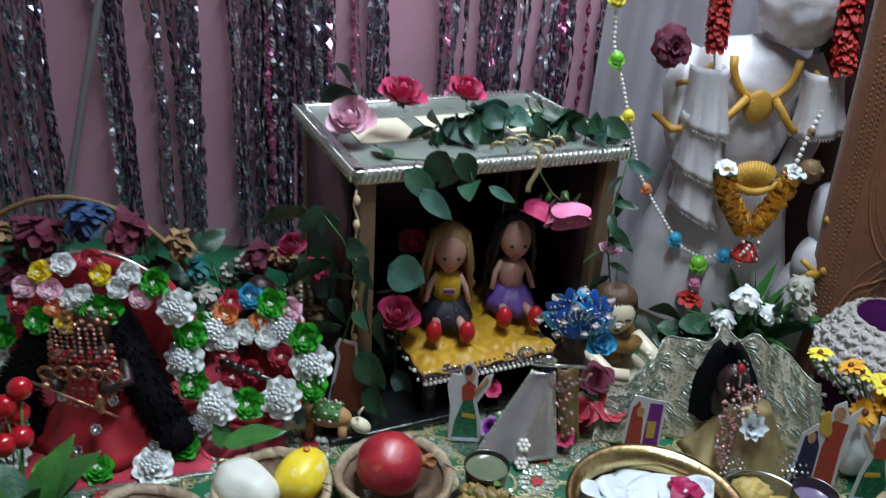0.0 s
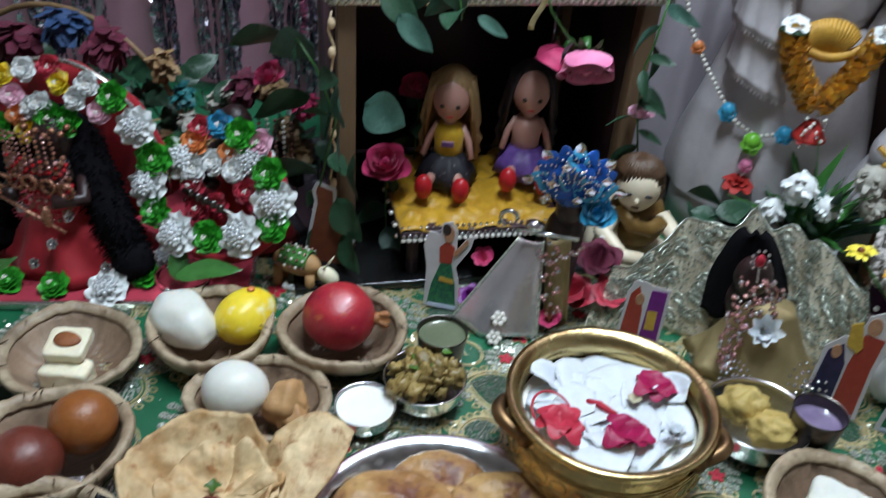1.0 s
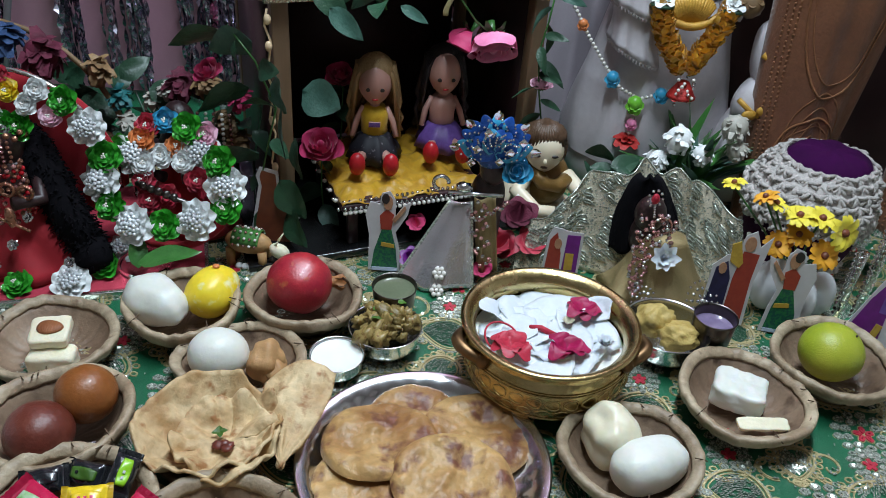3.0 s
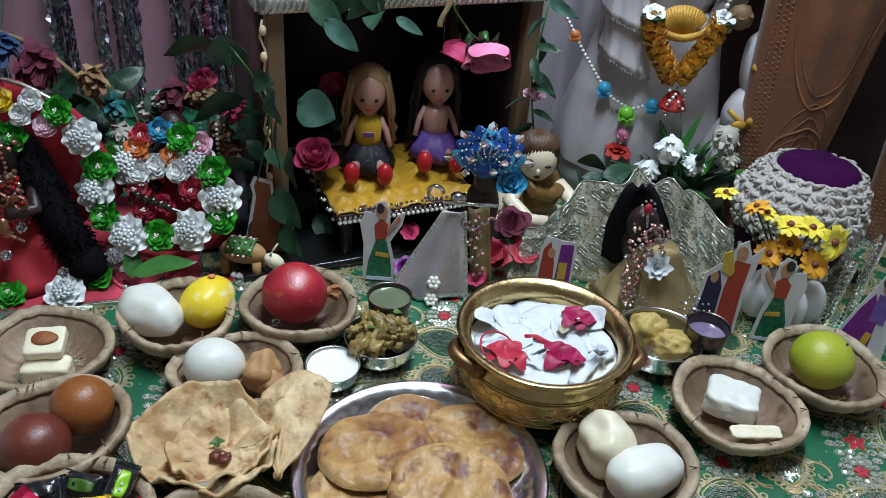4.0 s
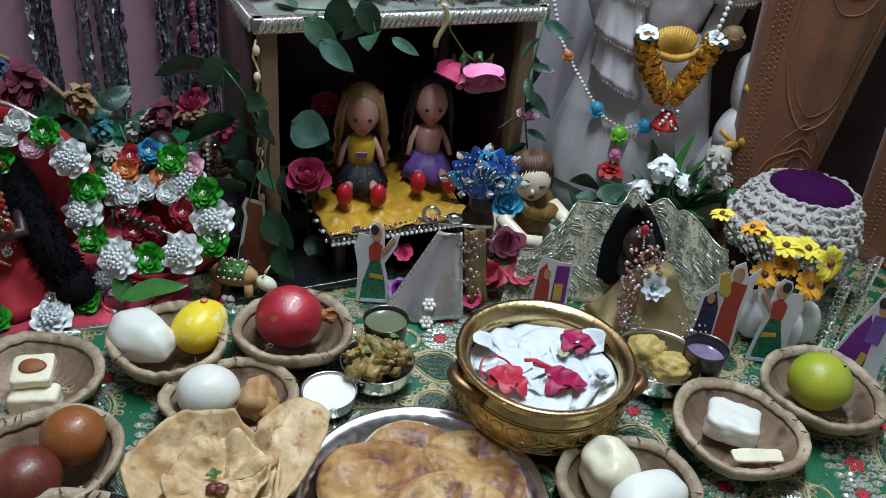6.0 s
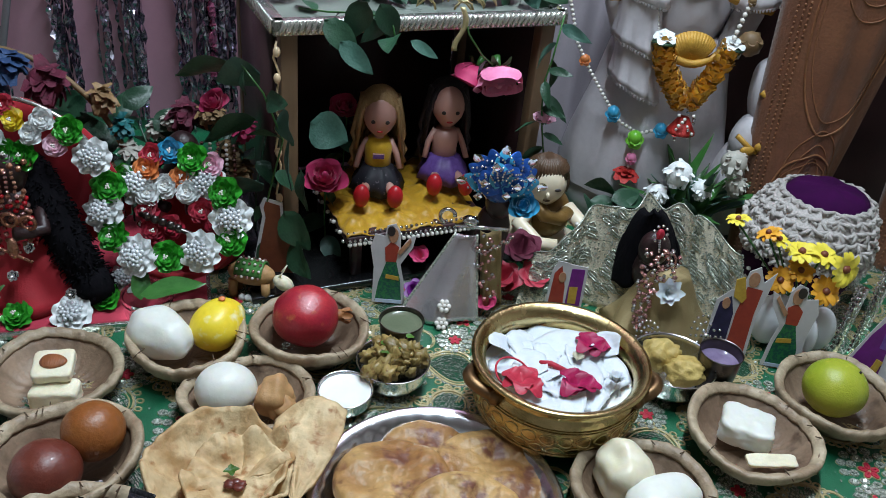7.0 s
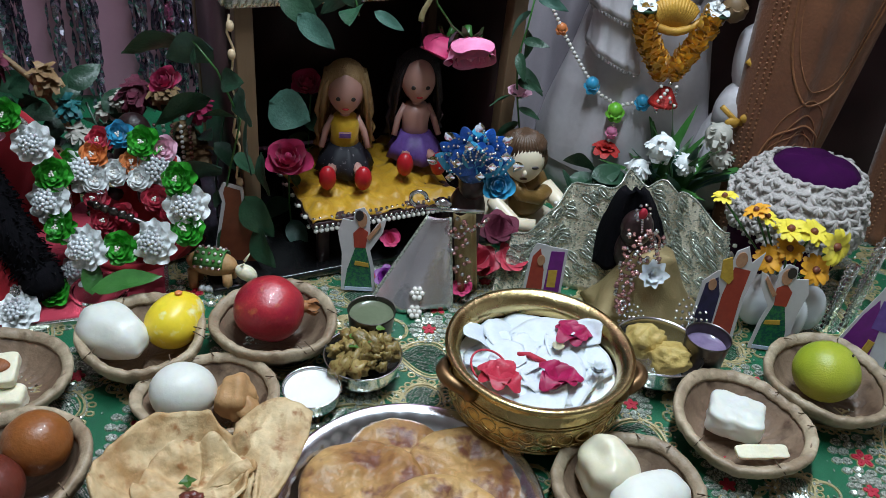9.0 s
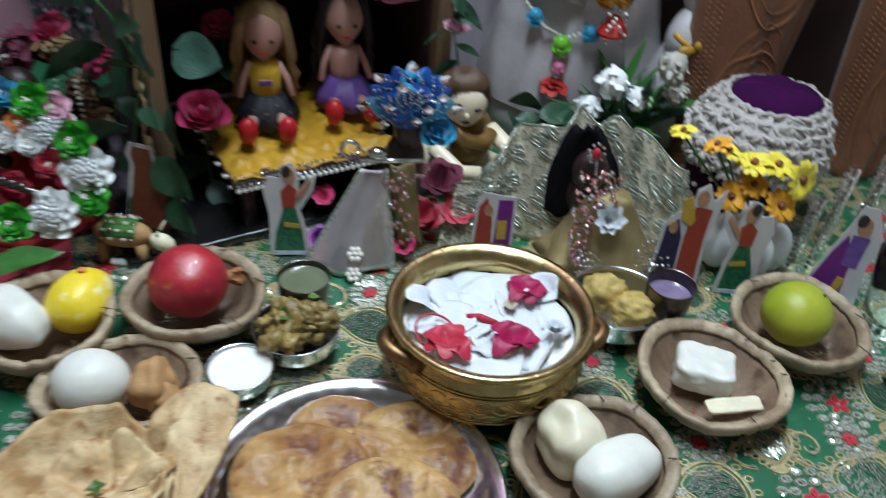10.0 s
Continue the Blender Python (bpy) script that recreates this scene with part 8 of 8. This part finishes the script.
dancer("card_dancer", 0.080, 0.868, 0, 0.118, M_CARDGREEN, M_CARDRED, "printed card dancer in a green skirt, white edged")
dancer("card_dancer", 0.602, 0.792, -8, 0.122, M_CARDGREEN, M_CARDRED, "printed card dancer in a green skirt, white edged", -1)
cutout("card_pair", 0.535, 0.806, -6, 0.132, (("card", M_PAPER, [(-0.34, 0), (0.24, 0), (0.24, 0.5), (0.30, 0.75), (0.34, 0.98), (0.22, 0.86), (0.14, 1.02), (0.02, 0.96), (-0.02, 0.76), (-0.14, 0.74), (-0.28, 0.62), (-0.30, 0.3)]),
        ("red_robe", M_CARDRED, [(-0.04, 0.02), (0.21, 0.02), (0.21, 0.5), (0.24, 0.78), (0.04, 0.80), (-0.02, 0.5)]), ("navy_robe", M_CARDNAVY, [(-0.31, 0.02), (-0.06, 0.02), (-0.05, 0.5), (-0.12, 0.68), (-0.25, 0.6)]),
        ("head_shape", M_CARDSKIN, arc(0.10, 0.88, 0.07, 0.08)), ("sash", M_CARDGOLD, [(-0.10, 0.68), (0.02, 0.62), (0.06, 0.68), (-0.02, 0.90), (-0.12, 0.86)]), ("head_shape", M_CARDSKIN, arc(-0.17, 0.60, 0.05, 0.06))), "printed card pair of figures in red and navy")
cutout("card_pair", 0.322, 0.868, 0, 0.084, (("card", M_PAPER, [(-0.40, 0), (0.36, 0), (0.38, 0.92), (0.05, 0.95), (-0.06, 0.98), (-0.24, 1.0), (-0.34, 0.8)]), ("red_robe", M_CARDRED, [(-0.37, 0.03), (-0.02, 0.03), (-0.04, 0.55), (-0.16, 0.92), (-0.30, 0.78)]),
        ("purple_print", M_CARDPURPLE, [(0.0, 0.03), (0.33, 0.03), (0.34, 0.88), (0.06, 0.88)]), ("gold_panel", M_CARDGOLD, [(0.06, 0.26), (0.24, 0.26), (0.24, 0.56), (0.06, 0.56)]), ("head_shape", M_CARDSKIN, arc(-0.12, 0.72, 0.08, 0.09))), "printed card figure in red beside a purple panel")
cutout("card_dancer", 0.712, 0.772, -16, 0.130, (("card", M_PAPER, [(-0.40, 0), (0.30, 0), (0.28, 0.4), (0.34, 0.7), (0.20, 0.98), (0.04, 1.0), (-0.04, 0.8), (-0.16, 0.55)]), ("purple_robe", M_CARDPURPLE, [(-0.37, 0.02), (0.10, 0.02), (0.10, 0.4), (-0.02, 0.72), (-0.14, 0.54)]),
        ("lilac_blouse", M_LAVENDER, [(0.0, 0.42), (0.18, 0.40), (0.22, 0.70), (0.02, 0.72)]), ("head_shape", M_CARDSKIN, arc(0.12, 0.80, 0.08, 0.09)), ("hair_shape", M_INK, arc(0.07, 0.86, 0.06, 0.06)), ("gold_band", M_CARDGOLD, [(-0.02, 0.16), (0.06, 0.14), (0.10, 0.28), (0.02, 0.30)])), "printed card figure in purple, standing by clear plastic")
cutout("card_cow", -0.083, 0.905, 0, 0.120, (("card", M_PAPER, [(-0.34, 0), (0.30, 0), (0.34, 0.30), (0.42, 0.42), (0.36, 0.56), (0.12, 0.78), (0.10, 0.96), (-0.16, 1.0), (-0.22, 0.90), (-0.18, 0.78)]),
        ("brown_print", M_CARDBROWN, [(-0.31, 0.02), (0.27, 0.02), (0.31, 0.30), (0.38, 0.42), (0.32, 0.52), (0.09, 0.74), (0.07, 0.92), (-0.14, 0.96), (-0.17, 0.88), (-0.14, 0.76)])), "printed brown card animal with a white edge")

# toy cow with a beaded saddle cloth
cow = thing("toy_cow", pose(-0.105, 0.862, 0.0, 0, 0, -8), "small tan toy cow with a beaded green saddle cloth", "toy")
bm = bmesh.new()
ball(bm, place(0, 0, 0.036, 0.033, 0.016, 0.017), 22, 14)
for px in (-0.023, 0.022):
    for py in (-0.009, 0.009):
        tube(bm, [(px, py, 0.001), (px, py, 0.028)], 0.0062, 8)
part("body", bm, M_TAN, cow)
bm = bmesh.new()
ball(bm, place(0.046, -0.006, 0.032, 0.015, 0.010, 0.010, 0, 25), 14, 10)
for sy in (-1, 1):
    tube(bm, [(0.040, sy * 0.007, 0.040), (0.046, sy * 0.011, 0.050)], 0.0022, 6, 0, 0.4)
part("head", bm, M_CREAM, cow)
bm = bmesh.new()
sheet(bm, lambda u, v: Vector((-0.019 + 0.038 * u, 0.0178 * math.sin(2.6 * (v - 0.5)), 0.036 + 0.0185 * math.cos(2.6 * (v - 0.5)))), 10, 12, 0, 0.001)
sad = part("saddle_cloth", bm, M_LEAFBRIGHT, cow, "green saddle cloth")
for i in range(5):
    for j in range(6):
        a = 2.5 * (j / 5 - 0.5) - 0.1
        piece("bead", ME_PEARL if (i + j) % 2 else ME_ROSEGOLD, sad, place(-0.015 + 0.0076 * i, 0.0190 * math.sin(a), 0.036 + 0.0200 * math.cos(a), 0.0024))
bm = bmesh.new()
for k in range(4):
    ball(bm, place(-0.010 + 0.008 * k, -0.014, 0.004, 0.005), 8, 6)
part("white_trim", bm, M_FOILWHITE, cow, "white bead trim")

# glass dish with a betel leaf
gd = thing("glass_dish", pose(-0.221, 0.792, 0.0), "small clear glass dish holding a green leaf", "dish")
bm = bmesh.new()
lathe(bm, [(0, 0), (0.026, 0), (0.029, 0.01), (0.032, 0.036), (0.033, 0.040), (0.031, 0.040), (0.029, 0.034), (0.026, 0.012), (0, 0.008)], 36)
part("dish", bm, M_GLASS, gd).visible_shadow = False
bm = bmesh.new()
leaf(bm, pose(-0.225, 0.780, 0.045, 8, -16, 12), 0.080, 0.036, 0.12, 0.2)
leaf(bm, pose(-0.230, 0.790, 0.030, 20, -55, 100), 0.05, 0.024, 0.1, 0.2)
single("green_leaf", bm, M_LEAFBRIGHT, Matrix.Identity(4), "green leaf resting in the glass dish", "leaf")

# ---- white pots with flowers, right side ----
vase = thing("petal_vase", pose(0.632, 0.852, 0.0), "white petal-shaped ceramic vase with yellow daisies", "vase")
for k, (px, py, rz, ry, s) in enumerate(((-0.034, -0.006, 180, -12, 1.0), (0.002, 0.010, 60, -6, 1.05), (0.036, -0.012, 0, -12, 0.85), (0.006, -0.03, -80, -10, 0.8))):
    bm = bmesh.new()
    for v in ball(bm, place(0, 0, 0, 0.026 * s, 0.022 * s, 0.040 * s), 20, 16):
        v.co.z += 0.04 * s
        v.co.y *= 1 - 4 * max(0, v.co.z - 0.05)
    part("petal_cup", bm, M_CERAMIC, vase, "white ceramic petal", pose(px, py, 0.001, 0, ry * 0.4, rz))


ME_DPET = {}
for key, mm in (("amber", M_GERBORANGE), ("lemon", M_GERBYELLOW)):
    bm = bmesh.new()
    petal(bm, Matrix.Identity(4), 1.0, 0.46, 0.12, 0.3, 0, 5, 4, 0.12)
    ME_DPET[key] = finish(bm, mm)


def daisy(parent, x, y, z, r, mat, rx, ry, seed):
    gg = random.Random(seed)
    bm = bmesh.new()
    ball(bm, place(0, 0, 0.003, r * 0.22, r * 0.22, 0.004), 12, 8, 0, 0.3, 4)
    f = part("daisy", bm, M_CARDBROWN, parent, "daisy with a brown centre", pose(x, y, z, rx, ry, 0))
    for i in range(13):
        s = r * gg.uniform(0.92, 1.08)
        piece("petal", ME_DPET["amber" if mat is M_GERBORANGE else "lemon"], f, place(0, 0, 0.001 + 0.0006 * (i % 2), s, s, s, gg.uniform(-8, 8), gg.uniform(-14, 6), 27.7 * i))


for k, (x, y, z, r, mat, rx, ry) in enumerate(((0.588, 0.838, 0.108, 0.021, M_GERBORANGE, 50, -8), (0.645, 0.826, 0.104, 0.023, M_GERBORANGE, 56, 5), (0.612, 0.842, 0.122, 0.020, M_GERBORANGE, 38, 0), (0.607, 0.845, 0.148, 0.023, M_GERBYELLOW, 10, -8), (0.634, 0.842, 0.148, 0.022, M_GERBYELLOW, 24, 6), (0.662, 0.832, 0.136, 0.026, M_GERBYELLOW, 64, 35), (0.560, 0.850, 0.168, 0.018, M_GERBORANGE, -5, -30), (0.574, 0.850, 0.160, 0.020, M_GERBYELLOW, 4, 10), (0.515, 0.850, 0.184, 0.017, M_GERBYELLOW, -4, -12))):
    daisy(vase, x - 0.632, y - 0.852, z, r, mat, rx, ry, k)
    bm = bmesh.new()
    tube(bm, [(0.0, 0.004, 0.05), ((x - 0.632) * 0.5, (y - 0.852) * 0.5 + 0.006, 0.05 + 0.5 * (z - 0.05)), (x - 0.632, y - 0.850, z - 0.002)], 0.0014, 5)
    part("stem", bm, M_LEAFBRIGHT, vase)

plant = thing("white_pompom_plant", pose(0.535, 1.075, 0.0), "artificial plant with grassy leaves and white pompom flowers", "plant")
bm = bmesh.new()
lathe(bm, [(0, 0), (0.030, 0), (0.038, 0.03), (0.040, 0.062), (0.036, 0.062), (0, 0.055)], 28)
part("pot", bm, M_CERAMIC, plant, "small white pot")
g = random.Random(14)
for k in range(34):
    bm = bmesh.new()
    a = g.uniform(0, 360)
    leaf(bm, Matrix.Identity(4), g.uniform(0.085, 0.135), 0.021, g.uniform(0.1, 0.5), 0.3, 0, 0.8)
    part("blade", bm, M_LEAFBRIGHT if k % 3 else M_LEAFPALE, plant, "", pose(g.uniform(-0.02, 0.02), g.uniform(-0.02, 0.02), 0.055, 0, -g.uniform(35, 82), a))
bm = bmesh.new()
for k in range(2):
    leaf(bm, pose(-0.030 + 0.02 * k, -0.01, 0.06, 0, -78 - 6 * k, 20 + 140 * k), 0.150, 0.022, 0.05, 0.3)
part("tall_blade", bm, M_LEAFBRIGHT, plant, "two tall green blades")
for k, (px, py, pz, r) in enumerate(((-0.037, -0.02, 0.146, 0.024), (0.040, -0.02, 0.170, 0.024), (-0.064, -0.02, 0.110, 0.020), (0.000, -0.03, 0.128, 0.018), (0.048, -0.03, 0.140, 0.018))):
    bm = bmesh.new()
    gg = random.Random(k)
    for i in range(60):
        d = Vector((gg.gauss(0, 1), gg.gauss(0, 1), gg.gauss(0, 1))).normalized()
        petal(bm, d.to_track_quat("X", "Z").to_matrix().to_4x4(), r * gg.uniform(0.88, 1.0), r * 0.50, 0.15, 1.2, 0, 4, 3, 0.15)
    ball(bm, place(0, 0, 0, r * 0.82), 14, 10, 0, 0.15, 4)
    part("pompom", bm, M_DULLWHITE if k in (1, 4) else M_FOILWHITE, plant, "white frilled pompom", pose(px, py, pz))

# ---- left side: two white pots with leafy plants and cherries ----
def white_pot(x, y, r, h, seed, label, leaves, reach):
    p = thing("white_pot_plant", pose(x, y, 0.0), label, "plant", "white pots with artificial plants")
    bm = bmesh.new()
    lathe(bm, [(0, 0), (0.45 * r, 0), (0.75 * r, 0.10 * h), (r, 0.45 * h), (0.97 * r, 0.72 * h), (0.84 * r, 0.92 * h), (0.80 * r, h), (0.74 * r, h), (0.78 * r, 0.90 * h), (0.6 * r, 0.8 * h), (0, 0.8 * h)], 44)
    part("pot", bm, M_CERAMIC, p, "egg-shaped white ceramic pot")
    g = random.Random(seed)
    for k in range(leaves):
        bm = bmesh.new()
        L = reach * g.uniform(0.7, 1.1)
        leaf(bm, Matrix.Identity(4), L, L * g.uniform(0.42, 0.6), g.uniform(0.1, 0.3), 0.25)
        part("leaf", bm, M_LEAFBRIGHT if k % 3 else M_LEAF, p, "", pose(g.uniform(-0.02, 0.02), g.uniform(-0.02, 0.02), h * 0.95, g.uniform(-20, 20), -g.uniform(28, 80), g.uniform(0, 360)))
    return p


wp = white_pot(-0.366, 0.560, 0.060, 0.118, 41, "egg-shaped white pot with green leaves and red berries", 16, 0.09)
for k in range(9):
    bm = bmesh.new()
    px, py, pz = -0.030 + 0.022 * math.sin(k * 2.2) + 0.006 * (k % 3), 0.060 + 0.022 * math.cos(k * 1.7), 0.165 + 0.014 * (k % 5)
    ball(bm, place(px, py, pz, 0.012), 14, 10)
    bs = part("cherry", bm, M_CHERRY, wp, "glossy red berry")
    bm = bmesh.new()
    tube(bm, [(px, py, pz - 0.006), (px * 0.6, py * 0.8, pz - 0.035), (0, 0, 0.09)], 0.0010, 5)
    part("stalk", bm, M_LEAFBRIGHT, wp)
wp2 = white_pot(-0.316, 0.462, 0.052, 0.105, 43, "egg-shaped white pot with broad green leaves", 9, 0.06)
mg = thing("magenta_rose", pose(-0.262, 0.365, 0.006, 20, 0, 0), "magenta cloth rose lying on the cloth", "flower")
for k in range(15):
    bm = bmesh.new()
    rose(bm, Matrix.Identity(4), 0.028, 0, 13, 46, k)
    part("petal", bm, M_HOTPINK, mg)

# ---- clear plastic pieces at the right edge ----
for k, (x, y, hh) in enumerate(((0.745, 0.815, 0.205), (0.722, 0.835, 0.150), (0.700, 0.84, 0.105))):
    bm = bmesh.new()
    tube(bm, [(0, 0, 0.001), (0.004, 0, hh)], 0.006, 10)
    for i in range(int(hh / 0.008)):
        tube(bm, [(0.0065 * math.cos(t), 0.0065 * math.sin(t), 0.004 + 0.008 * i) for t in [2 * math.pi * q / 12 for q in range(12)]], 0.0012, 5, 0, 1, True)
    single("plastic_tube", bm, M_GLASS, pose(x, y, 0), "clear ribbed plastic tube standing on the cloth", "tube", "clear plastic tubes").visible_shadow = False
gl = thing("plastic_cup", pose(0.770, 0.735, 0.0), "clear plastic cup with a white sweet behind", "cup")
bm = bmesh.new()
lathe(bm, [(0, 0), (0.030, 0), (0.036, 0.05), (0.042, 0.095), (0.040, 0.095), (0.034, 0.05), (0.028, 0.004), (0, 0.004)], 36)
part("cup", bm, M_GLASS, gl).visible_shadow = False
egg("white_round_sweet", 0.742, 0.640, 0.030, 0.034, 0.030, 0.030, M_COOLSWEET, "round white sweet on the altar cloth")
